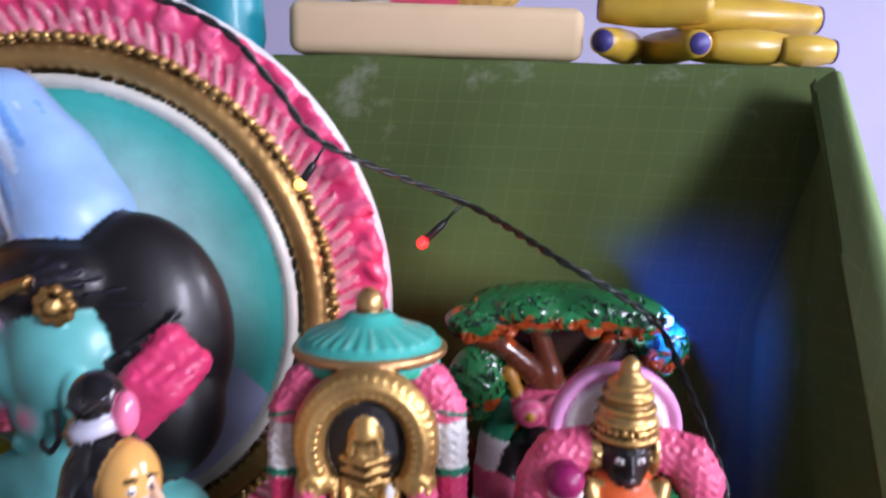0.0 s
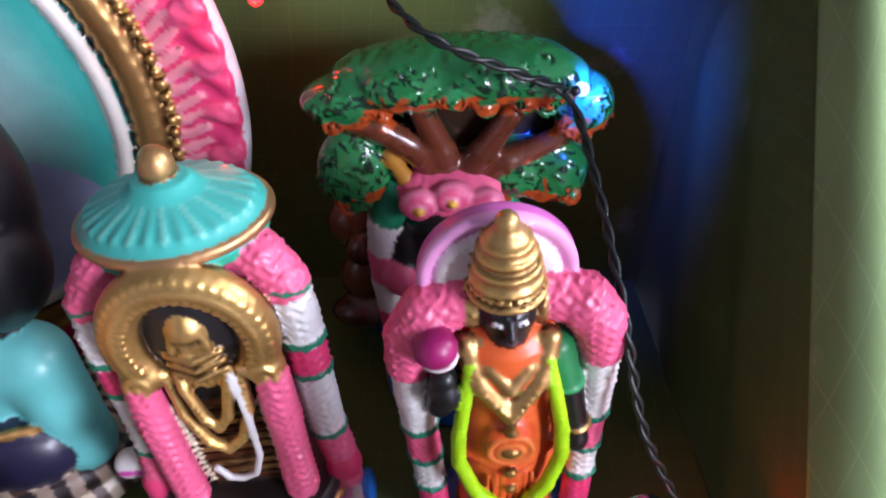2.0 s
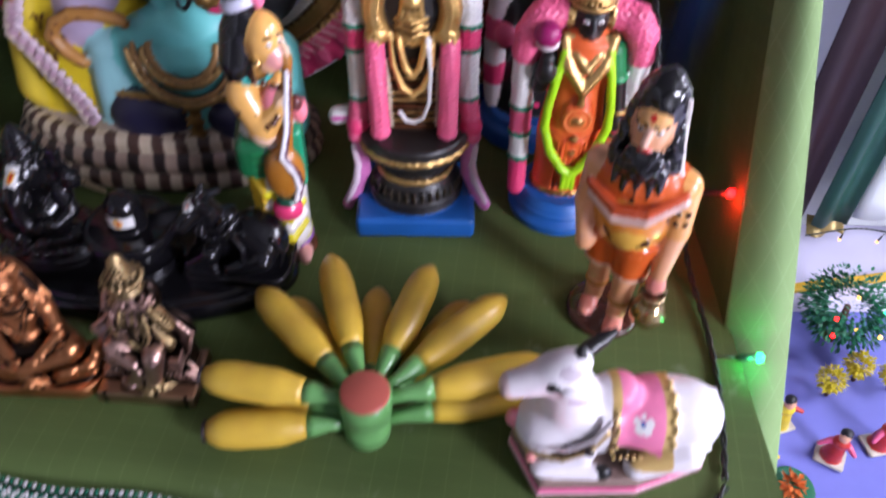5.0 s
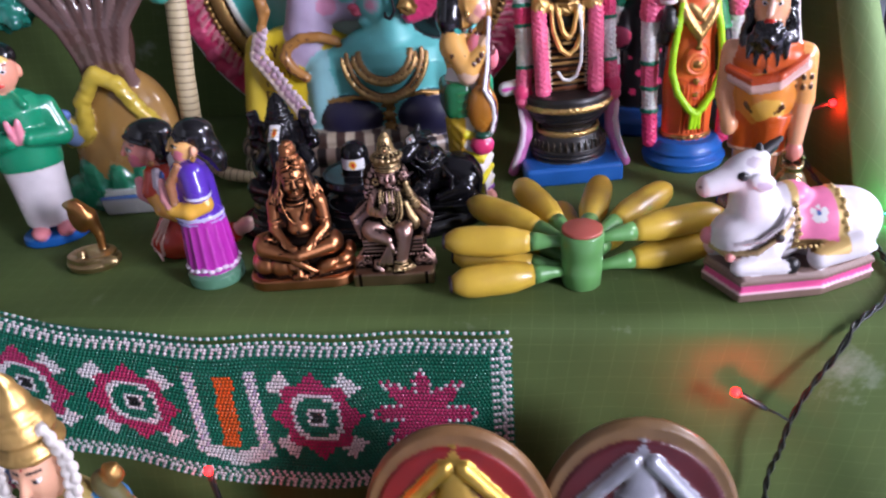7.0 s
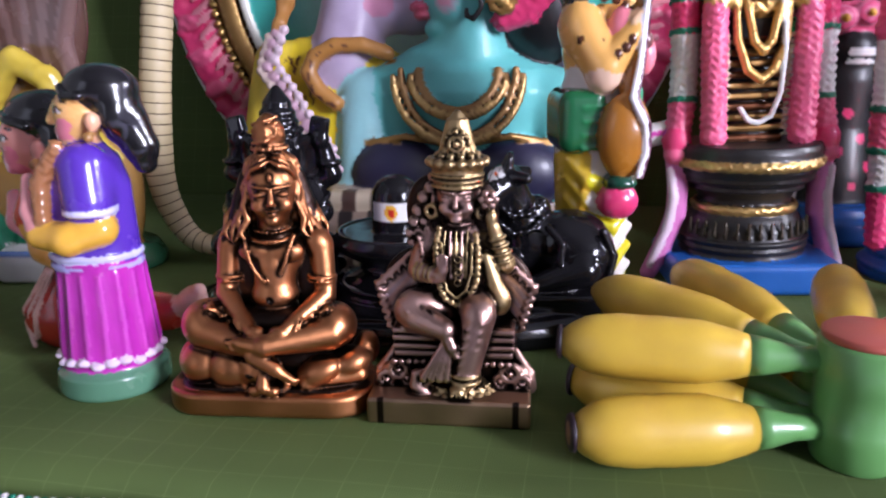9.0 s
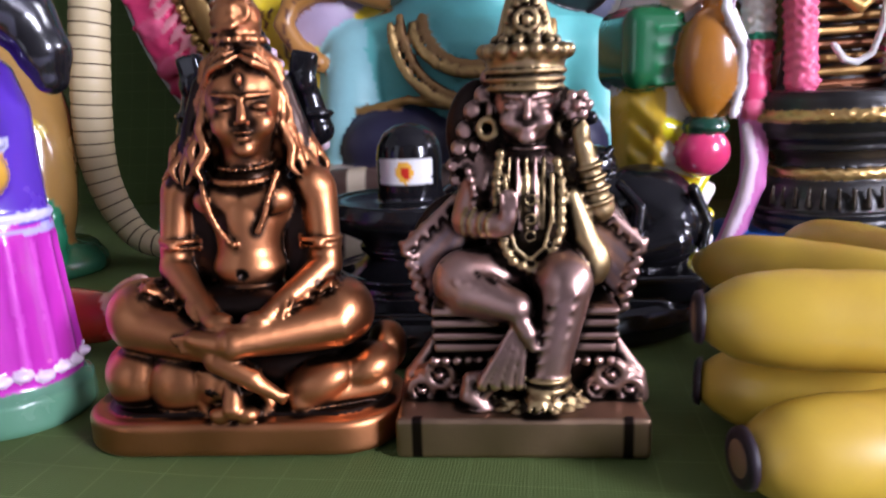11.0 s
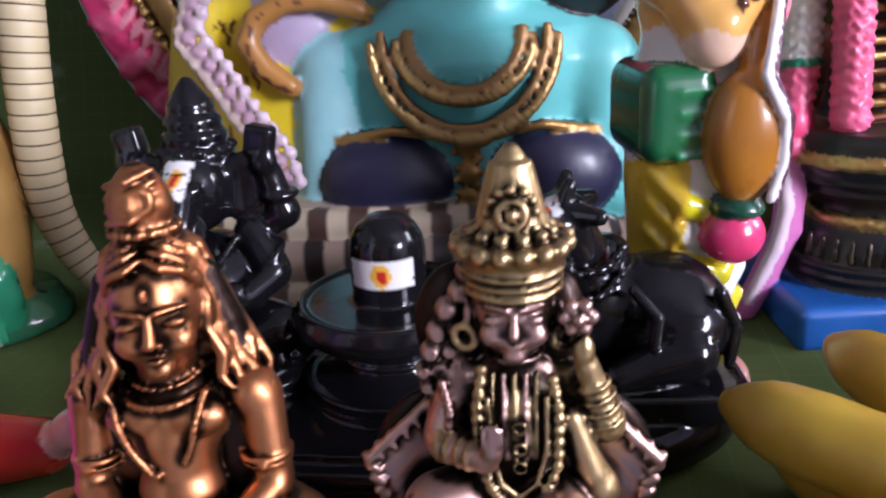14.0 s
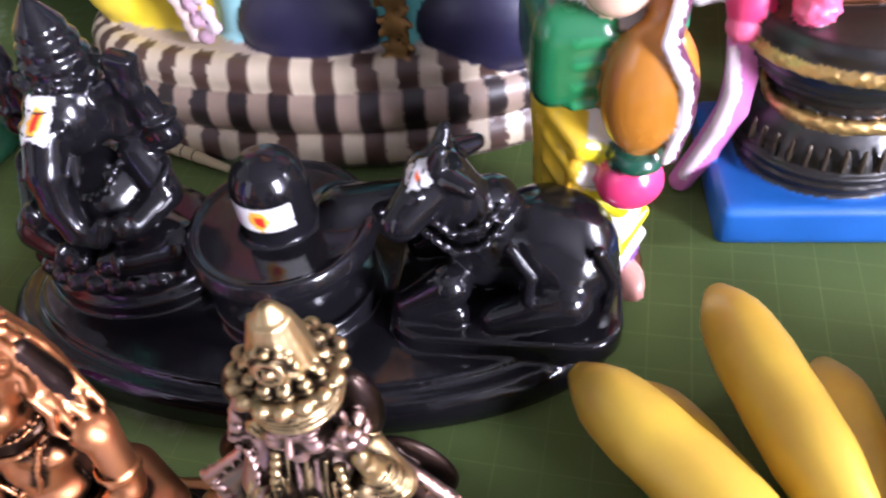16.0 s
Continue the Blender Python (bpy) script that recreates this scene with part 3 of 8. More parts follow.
        c.ring((x0 + s * 17.2, 0, 47.6), 4.6, 0.7, C, rot=(-6, 0, 0), k=0.2, **m).ring((x0 + s * 17.2, 0, 46), 4.6, 0.5, C, rot=(-6, 0, 0), k=0.2, **m).ball((x0 + s * 17.6, -4.6, 47), 1.2, C, k=0.2, **m)
        for j in range(4):
            c.limb((x0 + s * 2.5, -17.6 - (s > 0) * 0.5, 31.6 - j * 0.95), (x0 - s * 3.4, -18.2, 30.6 - j * 0.8), 0.72, 0.6, C, k=0.15, **m)
    # neck, necklaces
    c.limb((x0, 1.5, 62), (x0 + 0.4, 0, 70), 6, 5.6, C, k=1.5, **m)
    for R, z, r in ((6.8, 66.2, 0.75), (8.8, 63.4, 0.95)):
        n = int(R * 4)
        for i in range(n):
            a = 2 * math.pi * i / n
            c.ball((x0 + R * math.cos(a), 0.6 + R * 0.95 * math.sin(a), z + 1.3 * math.sin(a)), r, C, k=0.15, **m)
    c.beads([(x0 - 9, -5.4, 64), (x0 - 7.4, -8.2, 58), (x0 - 5.6, -8.4, 53), (x0 - 3, -8.6, 49), (x0 - 0.6, -9, 47.6)], 0.85, C, k=0.15, **m)
    c.beads([(x0 + 9, -5.4, 64), (x0 + 7.2, -8.2, 58.5), (x0 + 6, -8.6, 54), (x0 + 4.4, -8.8, 51)], 0.85, C, k=0.15, **m)
    # head, turned a little
    n0 = len(c.solids)
    c.ball((0, 0.5, 80), (8.7, 9.4, 11), C, k=1.5, **m).ball((0, -1.6, 73.4), (6.6, 7, 5.2), C, k=2, **m).ball((0, -7.2, 69.8), (2.6, 2.0, 1.9), C, k=1.2, **m)
    for s in (-1, 1):
        c.ball((s * 3.9, -10.6, 79.6), (2.9, 2.2, 1.7), P, mode="cut", k=0, **m)
        c.limb((s * 1.3, -9.5, 81.6), (s * 6.6, -7.4, 81.9), 0.7, 0.5, C, k=0.5, **m)
        c.ball((s * 3.9, -8.0, 79.2), (2.3, 1.3, 1.0), C, k=0.2, **m).limb((s * 1.8, -9.2, 78.5), (s * 6.0, -8.0, 78.7), 0.35, 0.3, P, mode="paint", **m)
        c.ball((s * 4.1, -6.4, 75.2), (3.0, 2.6, 3.0), C, k=1.2, **m).ball((s * 1.25, -10.0, 75.7), 0.75, C, k=0.2, **m)
        # ears with rings, swept hair, locks down to the shoulders
        c.ball((s * 8.9, -1.2, 77.5), (1.3, 2.0, 3.2), C, k=0.3, **m).ring((s * 9.2, -2.0, 73), 1.5, 0.55, C, rot=(90, 0, s * 15), k=0.2, **m)
        for j in range(4):
            c.path([(s * (0.5 + j * 0.4), -6.0 + j * 1.7, 90.2 + j * 1.1), (s * (3.0 + j * 0.3), -6.8 + j * 1.7, 89.6 + j * 1.0 - (j == 0) * 0.8), (s * 6.2, -5.0 + j * 1.8, 87.4 + j * 1.0), (s * 8.4, -2.4 + j * 1.8, 83.6 + j * 0.6)], [0.6, 0.95, 0.85, 0.7], C, k=0.05, **m)
        for j in range(5):
            w = 1.1 * math.sin(j * 2.1 + s)
            c.path([(s * (7.4 + j * 0.3), -1.6 + j * 2.0, 85.5), (s * (8.8 + j * 0.6 + w * 0.4), -1.4 + j * 2.0, 80), (s * (9.2 + j * 1.0 - w), -2.0 + j * 1.8, 74.5), (s * (9.8 + j * 1.5 + w), -3.2 + j * 1.6, 69.5), (s * (10.8 + j * 1.9 - w), -4.4 + j * 1.4, 65), (s * (11.0 + j * 1.9 + w), -5.4 + j * 1.3, 61 + abs(j - 2))], [0.9, 1.1, 1.2, 1.25, 1.05, 0.4], C, k=0.05, **m)
        # dark strand behind the locks, painted as the shade between them
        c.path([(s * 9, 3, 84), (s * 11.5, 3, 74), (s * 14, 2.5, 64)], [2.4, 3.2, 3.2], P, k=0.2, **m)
    c.limb((0, -9.4, 81.0), (0, -11.4, 76.6), 0.75, 1.15, C, k=0.5, **m)
    c.ball((0, -9.3, 73.7), (2.3, 0.9, 0.6), C, k=0.15, **m).ball((0, -8.9, 72.2), (1.8, 0.9, 0.7), C, k=0.2, **m).limb((-2.2, -9.6, 73), (2.2, -9.6, 73), 0.4, 0.4, P, mode="paint", **m)
    c.ball((0, -9.4, 85), (0.8, 0.9, 1.6), C, k=0.2, **m)
    c.ball((0, 4, 85.5), (9.2, 8.6, 8), C, k=0.6, **m).ball((0, 7, 73), (13, 6, 15), C, k=0.5, **m)
    for i in range(13):
        a = radians(-20 + i * 18.3)
        ca, sa = math.cos(a), math.sin(a)
        c.path([(4 * ca, 3 + 4 * sa, 93), (8.4 * ca, 4 + 7.6 * sa, 89), (11 * ca, 5 + 8.4 * sa, 80), (13 * ca, 6 + 7.4 * sa, 68)], [0.7, 1.0, 1.1, 0.8], C, k=0.1, **m)
    # topknot: a beaded tie, a coil and its curl
    for i in range(16):
        a = 2 * math.pi * i / 16
        c.ball((5.6 * math.cos(a), 2 + 5.4 * math.sin(a), 94), 1.15, C, k=0.2, **m)
    c.lathe((0, 2, 92), [(5.4, 0), (5.2, 3), (5.8, 6), (5.2, 9), (3.4, 12), (1.4, 14)], C, k=0.5, **m)
    for i in range(4):
        c.path([(-5.4, -0.5 + i, 96 + i * 2), (-1, -3.8 + i * 0.6, 96.8 + i * 2.2), (3.6, -2 + i * 0.5, 99 + i * 2)], [0.7, 0.9, 0.6], C, k=0.1, **m)
    c.ring((1, -3, 100), 1.9, 0.7, C, rot=(80, 0, 0), k=0.15, **m)
    c.spun(n0, 13, (0, 1)).moved(n0, (x0 + 0.6, 0, 0))
    return c.cast("meditating_figurine", BRONZE, 0.58, (-0.2455, 0.1405, 0), -1, "small copper cross-legged seated figurine on an oval plinth", group="metal figurines", antique_shade=2.5)


def throned_figure():
    c = Clay()
    m = dict(gold=1.0)
    W, B, P = PEWTER, BRASS, PATINA_SHADE
    c.box((-1, -4, 4.9), (28.5, 18, 4.9), (0.46, 0.30, 0.19), rnd=1.2, **m)
    for x in (-24.5, 22.5):
        c.limb((x, -23, 1), (x, -23, 11), 0.9, 0.9, P, mode="cut", k=0, **m).limb((x, -21.5, 0), (x, -21.5, 11), 1.3, 1.3, P, mode="paint", **m)
    # dark core that gives the throne's gaps their shade by colour
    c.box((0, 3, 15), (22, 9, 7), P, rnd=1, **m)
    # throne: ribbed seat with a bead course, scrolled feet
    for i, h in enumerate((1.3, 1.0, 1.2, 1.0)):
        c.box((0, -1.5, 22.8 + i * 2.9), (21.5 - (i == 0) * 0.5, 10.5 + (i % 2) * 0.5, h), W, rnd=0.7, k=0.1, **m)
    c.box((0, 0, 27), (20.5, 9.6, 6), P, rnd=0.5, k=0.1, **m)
    c.beads([(-21, -12, 19.8), (21, -12, 19.8)], 1.25, W, step=2.7, k=0.15, **m)
    for s in (-1, 1):
        for x, z, r, t in ((20, 15.6, 3.0, 1.3), (24.4, 11.6, 2.6, 1.2), (16.6, 12.2, 2.2, 1.0)):
            c.ring((s * x, -9.5, z), r, t, W, rot=(90, 0, 0), k=0.3, **m).ball((s * x, -10.2, z), r * 0.45, W, k=0.2, **m)
        c.path([(s * 27, -7, 9.5), (s * 26.5, -6, 14), (s * 23, -5, 19), (s * 21.5, -5, 22)], [2.6, 2.4, 2.0, 1.6], W, k=0.4, **m)
        c.ball((s * 24, -7, 16), (2.6, 3, 1.5), W, rot=(0, s * 35, 0), k=0.2, **m)
        # cape: pleats fanning out to a fringed hem
        for i in range(7):
            w = i / 6
            c.limb((s * 12.5, 4, 57 - 9 * w), (s * (27.5 - 3.5 * w), 0.5 - 1.5 * w, 43.5 - 13.5 * w), 1.2, 1.4, W if i % 2 else (0.48, 0.35, 0.35), k=0.25, **m)
        c.limb((s * 12.5, 2.5, 59), (s * 28, -1, 44.8), 1.2, 1.3, W, k=0.2, **m)
        for i in range(6):
            w = i / 5
            c.limb((s * (16 + 13 * w), 1.4 - 2 * w, 56 - 10.5 * w), (s * (15 + 13 * w), 0.4 - 2 * w, 53.6 - 10.5 * w), 0.9, 0.7, W, k=0.1, **m)
            c.limb((s * (28.2 - 4 * w), -0.6 - 1.4 * w, 43.2 - 13.6 * w), (s * (26.2 - 4 * w), -1.0 - 1.4 * w, 42.2 - 13.6 * w), 1.25, 0.9, W, k=0.3, **m)
        # dark backing for the shade between the cape pleats
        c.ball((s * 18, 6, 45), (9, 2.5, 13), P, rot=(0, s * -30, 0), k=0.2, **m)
    # lotus footstool with petals, a curled leaf beside it
    c.lathe((2, -11, 8.5), [(10.5, 0), (11.6, 1.6), (11, 3.2), (9.4, 4.6)], B, 1.0, 0.66, k=0.3, **m)
    for i in range(9):
        a = math.pi * (i + 0.5) / 9
        c.ball((2 + 11.4 * math.cos(a), -11 - 7.6 * math.sin(a), 9.4), (1.8, 1.5, 1.7), B, k=0.15, **m).ball((2 + 11 * math.cos(a), -11 - 7.3 * math.sin(a), 12.4), 0.7, B, k=0.1, **m)
    c.path([(-9.5, -15, 8.8), (-12.6, -15, 12.4), (-12.4, -15, 16.4), (-9.4, -15.5, 17.2), (-8, -15.8, 14.8), (-9.2, -16, 13)], [3.2, 2.6, 2.0, 1.7, 1.5, 1.2], W, k=0.3, **m)
    # legs: the folded one lies across, the other hangs to the stool
    c.limb((-1, 0, 38), (-13.5, -7, 38), 7.4, 7.2, W, k=1.2, **m).ball((-14.5, -8, 37.6), (6.6, 6.6, 6.8), W, k=1.2, **m)
    c.limb((-12, -10.5, 36), (-2, -16.5, 34), 5.8, 3.8, W, k=1.0, **m)
    c.limb((-2, -17, 33), (0.5, -18.5, 28.6), 2.4, 2.2, W, k=0.5, **m).limb((0.5, -18.8, 28.4), (1.6, -19, 25.4), 1.8, 1.2, W, k=0.4, **m)
    c.limb((7, -3, 40), (9, -13.5, 39), 6.8, 6.2, W, k=0.8, **m).limb((9, -14.5, 38), (5, -16, 17), 5.9, 4.4, W, k=0.8, **m)
    c.ring((4.8, -16, 15.6), 4.7, 1.0, B, k=0.2, **m).ring((4.8, -16, 17.8), 4.8, 0.7, B, k=0.2, **m)
    c.ball((2.8, -19.5, 13.6), (3.2, 4.2, 2.0), B, k=0.4, **m)
    for i in range(4):
        c.limb((0.8 + i * 1.5, -22.4, 13.4), (0.6 + i * 1.6, -23.6, 12.6), 0.7, 0.6, B, k=0.1, **m)
    for i in range(6):
        z = 37 - i * 3.3
        c.path([(14.2 - i * 0.6, -14.5, z + 3.4), (10.6 - i * 0.7, -19.9 + i * 0.12, z + 0.6), (4.4 - i * 0.6, -20 + i * 0.1, z - 2.2)], [0.3, 0.6, 0.3], W, k=0.5, **m)
    for i in range(5):
        c.path([(-19.5 + i * 3.1, -10 - i * 1.3, 43 - i * 0.5), (-15.5 + i * 2.7, -14.6 - i * 0.7, 39.4 - i * 0.6), (-8 + i * 1.3, -16.8, 33.4 - i * 0.5)], [0.3, 0.6, 0.3], W, k=0.5, **m)
    c.path([(-15, -8, 31.5), (-6, -14, 30.4), (2, -15, 32)], [1.2, 1.5, 1.0], W, k=0.3, **m)
    # pleated sash falling from the lap
    for i in range(4):
        c.path([(-2.5 + i * 0.9, -17.8, 30), (-6.2 + i * 1.8, -18.2, 23), (-9.6 + i * 2.7, -18, 17)], [0.9, 1.2, 1.5], W, k=0.12, **m)
        c.ball((-9.8 + i * 2.8, -18.4, 16), (1.4, 1.2, 1.1), B, k=0.1, **m)
    # trunk: bands of cloth, a long necklace of beads, a plain breast cloth between
    c.ball((1, 1.5, 54), (11, 7.6, 14), W, k=1.5, **m).ball((1.5, -3.5, 52), (8.2, 5, 12.5), B, k=0.8, **m)
    for x in (-3.4, -1.4, 0.6, 2.6, 4.6):
        c.path([(x + 0.3, -5.2, 66), (x, -7.9, 58), (x + 0.2, -8.3, 50)], 0.6, W if x in (-1.4, 2.6) else B, k=0.3, **m)
    neck = [(-5, -5.4, 67), (-6, -8, 60), (-5.6, -9.6, 50), (-3, -10.6, 43.6), (1.4, -11, 41), (5.8, -10.6, 43.6), (8.4, -9.6, 50), (8.6, -8, 60), (7.4, -5.4, 67)]
    c.beads(neck, 1.3, B, step=2.3, k=0.1, **m)
    c.path([(x * 0.72 + 0.3, y, z + 2.4) for x, y, z in neck[1:-1]], 0.6, B, k=0.1, **m)
    for z in (57, 52.5, 48.5):
        c.ring((1.6, -9.4, z), 1.2, 0.4, B, rot=(90, 0, 0), k=0.1, **m)
    # one arm across with the palm out, the other raised to the shoulder
    c.limb((-9.6, 1, 61.5), (-12.8, -3, 52), 4.4, 3.9, W, k=1.2, **m).limb((-12.6, -4, 51), (-4.6, -10.5, 51.6), 3.7, 2.6, W, k=0.8, **m)
    c.ball((-3.4, -12, 54.4), (2.1, 1.7, 3.2), W, k=0.5, **m)
    for j in range(4):
        c.limb((-4.8 + j * 1.0, -13, 56), (-4.9 + j * 1.05, -12.8, 60 - abs(j - 1.5) * 0.7), 0.6, 0.5, W, k=0.1, **m)
    for w in (0.1, 0.3, 0.55, 0.75):
        c.ring((-12.6 + 8 * w, -4 - 6.5 * w, 51 + 0.6 * w), 3.9 - w * 1.2, 0.5, B, rot=(0, 90, -39), k=0.1, **m)
    c.beads([(-12.5, -3.4, 63), (-11, -5.6, 58), (-11.5, -6.6, 54)], 1.0, W, step=2, k=0.1, **m)
    c.limb((11, 1, 61), (17.6, -2.5, 54), 4.0, 3.7, B, k=1.2, **m).limb((17.6, -3, 54), (13.6, -6, 68), 3.3, 2.2, B, k=0.8, **m)
    c.ball((13, -6.6, 71), (2.0, 1.8, 3.2), B, k=0.4, **m)
    for w in (0.1, 0.3, 0.5, 0.7):
        c.ring((17.6 - 4 * w, -3 - 3 * w, 54 + 14 * w), 3.7 - w, 0.5, B, rot=(0, -16, 0), k=0.1, **m)
    for i in range(6):
        a = i * 1.05
        c.ball((12 + 2.4 * math.cos(a), -6.5, 77.5 + 2.4 * math.sin(a)), 1.35, W, k=0.2, **m)
    c.ball((12, -7.6, 77.5), 1.3, W, k=0.1, **m)
    # long-necked gourd at the hip
    c.ball((15.5, -6, 41.5), (4.6, 3.4, 5.8), B, k=0.6, **m).limb((14.6, -6, 46), (11, -5.5, 57), 3.2, 2.4, B, k=1.0, **m)
    # head, ears with heavy rings, curls
    c.limb((1, 1, 65), (1, 0, 71), 4.6, 4.4, W, k=1.0, **m).ring((1, 0, 68), 4.9, 0.7, W, k=0.2, **m)
    c.ball((1, 0, 78), (7.5, 8, 8.6), W, k=1.2, **m).ball((1, -2, 73.4), (5.6, 6, 4.2), W, k=1.5, **m).ball((1, -7, 70.6), (2.2, 1.5, 1.5), W, k=0.8, **m)
    for s in (-1, 1):
        c.ball((1 + s * 3.4, -9, 77.8), (2.5, 2.0, 1.5), P, mode="cut", k=0, **m)
        c.limb((1 + s * 1.2, -8.2, 79.6), (1 + s * 5.8, -6.2, 80), 0.6, 0.4, W, k=0.3, **m)
        c.ball((1 + s * 3.4, -6.9, 77.5), (2.0, 1.2, 0.9), W, k=0.15, **m)
        c.ball((1 + s * 3.6, -6, 74.4), (2.5, 2.2, 2.4), W, k=0.9, **m)
        c.ring((1 + s * 8.8, -3.5, 72.6), 2.1, 0.9, B, rot=(90, 0, s * 20), k=0.15, **m).ball((1 + s * 8, -2, 76.4), (1.2, 1.6, 2.6), W, k=0.3, **m)
    c.limb((1, -7.8, 79), (1, -9.6, 75.4), 0.65, 1.0, W, k=0.4, **m).ball((1, -7.9, 72.9), (1.9, 0.8, 0.6), W, k=0.15, **m).ball((1, -7.6, 71.8), (1.5, 0.8, 0.6), W, k=0.15, **m)
    for x, z, r in ((-8.5, 80, 2.4), (-11, 76.5, 2.5), (-9.5, 72.5, 2.0), (-13, 72, 2.4), (-11, 68.5, 2.1), (-14.5, 68, 2.2), (-13, 64.4, 2.2), (-16, 64, 1.9), (-9.8, 65.6, 1.7), (10.8, 73.5, 2.0), (11.6, 69.5, 1.8), (-7.5, 84, 2.0), (-15.5, 60.8, 1.8)):
        c.ball((x, 0.5, z), r, W, k=0.2, **m).ring((x, -1.4, z), r * 0.5, 0.45, W, rot=(80, 0, 0), k=0.1, **m)
    # dark masses behind the curls, shade put in as colour
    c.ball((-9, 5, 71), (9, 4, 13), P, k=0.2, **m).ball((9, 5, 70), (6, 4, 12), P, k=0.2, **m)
    # crown: banded wall flaring to a rim of balls, a tall crest with a round jewel
    c.lathe((1, 0, 80.5), [(8.0, 0), (8.4, 1.5), (8.3, 3.5), (9.0, 6.5), (10.2, 9.4), (9.2, 10.2)], B, k=0.3, **m)
    for z, r in ((81.4, 8.5), (83.4, 8.6), (85.2, 8.9)):
        c.ring((1, 0, z), r, 0.6, B, k=0.15, **m)
    for i in range(16):
        a = 2 * math.pi * (i + 0.5) / 16
        c.ball((1 + 9.6 * math.cos(a), 9.6 * math.sin(a), 89.6), 1.75, B, k=0.15, **m)
    for i in range(12):
        a = 2 * math.pi * (i + 0.5) / 12
        c.ball((1 + 6.8 * math.cos(a), 6.8 * math.sin(a), 91.6), 1.5, B, k=0.2, **m)
    c.lathe((1, 0, 88), [(5.6, 0), (5.8, 5), (5.4, 9), (4.2, 13.5), (2.4, 17), (0.8, 19)], B, k=0.4, **m)
    for i in range(9):
        a = radians(180 + 180 * i / 8)
        c.limb((1 + 5.6 * math.cos(a), 5.6 * math.sin(a), 93), (1 + 3.2 * math.cos(a), 3.2 * math.sin(a), 103.5), 1.0, 0.7, B, k=0.15, **m)
    c.ring((1, -6, 96), 2.3, 0.75, B, rot=(80, 0, 0), k=0.1, **m).ball((1, -6.2, 96), 1.25, B, k=0.1, **m)
    for i in range(12):
        a = 2 * math.pi * i / 12
        c.ball((1 + 4.1 * math.cos(a), -5.4 + 1.2 * abs(math.cos(a)), 96 + 4.1 * math.sin(a)), 0.95, B, k=0.1, **m)
    return c.cast("throned_figurine", BRONZE, 0.58, (-0.1775, 0.1395, 0), -3, "small pewter and brass crowned figurine on a scrolled throne", group="metal figurines", antique_shade=2.3)


meditating_figure()
throned_figure()


# ---- the large painted figures at the back ----
def garlanded_idol():
    """A dark idol on a turned pedestal, hung with flower strings, an arch and a parasol over it."""
    c = Clay()
    g = dict(gold=0.85)
    fl = dict(bump=(0.6, 0.235))
    K = (0.012, 0.010, 0.010)
    c.box((0, -2, 8.5), (42, 33, 8.5), BLUE, rnd=3.5)
    # pedestal: ribbed bowl, gilt neck, flaring cup with a gilt rim
    c.lathe((0, 0, 14), [(28, 0), (31, 3), (32.5, 10), (31, 18), (28, 24), (24.5, 28)], K, 1.0, 0.92, k=0.8)
    for z, r in ((18, 31), (22, 32.4), (26, 32.8)):
        c.ring((0, 0, z), r, 1.2, K, squash=0.92, k=0.4)
    for i in range(15):
        a = radians(200 + i * 10)
        c.limb((32 * math.cos(a), 29.4 * math.sin(a), 37), (32.8 * math.cos(a), 30.2 * math.sin(a), 29.5), 1.0, 1.0, (0.05, 0.035, 0.02), k=0.4, gold=0.3)
    c.ring((0, 0, 42.5), 25.5, 2.2, (0.62, 0.40, 0.15), squash=0.92, k=0.5, bump=(0.35, 0.25), **g)
    c.lathe((0, 0, 44), [(23.5, 0), (24, 4), (28, 9), (33, 14), (36, 18), (37, 22), (37, 29), (35.5, 32)], K, 1.0, 0.92, k=0.8)
    for z, r in ((53, 28.6), (58, 33)):
        c.ring((0, 0, z), r, 1.4, K, squash=0.92, k=0.4)
    c.ring((0, 0, 66.5), 36.4, 2.4, (0.66, 0.43, 0.16), squash=0.92, k=0.4, bump=(0.45, 0.22), **g)
    # body: bars of gilt and dark, necklaces, a white cord
    c.lathe((0, 10, 74), [(22, 0), (20, 12), (18, 40), (20, 62), (24, 84), (22, 104), (12, 118)], K, 1.0, 0.8)
    for i in range(10):
        z = 78 + i * 5.4
        c.limb((-13.5, -6, z), (13.5, -6, z + 0.5), 2.0, 2.0, (0.50, 0.29, 0.10) if i % 3 else (0.20, 0.07, 0.03), k=0.5, gold=0.75)
    for w, zb in ((13, 108), (8.5, 122)):
        pts = [(-w, -7, 148), (-w * 0.9, -10, zb + 20), (-w * 0.5, -12, zb + 5), (0, -13, zb), (w * 0.5, -12, zb + 5), (w * 0.9, -10, zb + 20), (w, -7, 148)]
        c.path(pts, 2.3, GOLD, k=0.6, **g).beads([(x, y - 2, z) for x, y, z in pts], 1.2, GOLD, step=2.8, k=0.2, **g)
    c.path([(9.5, -10, 146), (11, -12.5, 124), (10, -13.5, 102), (6, -13.5, 90), (0, -13, 86.5), (-5, -13, 88), (-9, -12, 94)], 1.5, WHITE, k=0.3)
    for s in (-1, 1):
        c.beads([(s * 15.5, -8, 130), (s * 15, -8, 80)], 1.3, (0.68, 0.56, 0.40), step=3.1, k=0.2)
    # face and crown under the arch
    c.ball((0, 3, 158), (24, 9, 26), (0.01, 0.03, 0.17), k=0.5)
    c.ball((0, -4, 156), (9, 7, 15), GOLD, k=0.8, bump=(0.5, 0.16), **g).ball((0, -5, 144), (13, 5, 6), GOLD, k=0.6, bump=(0.5, 0.2), **g)
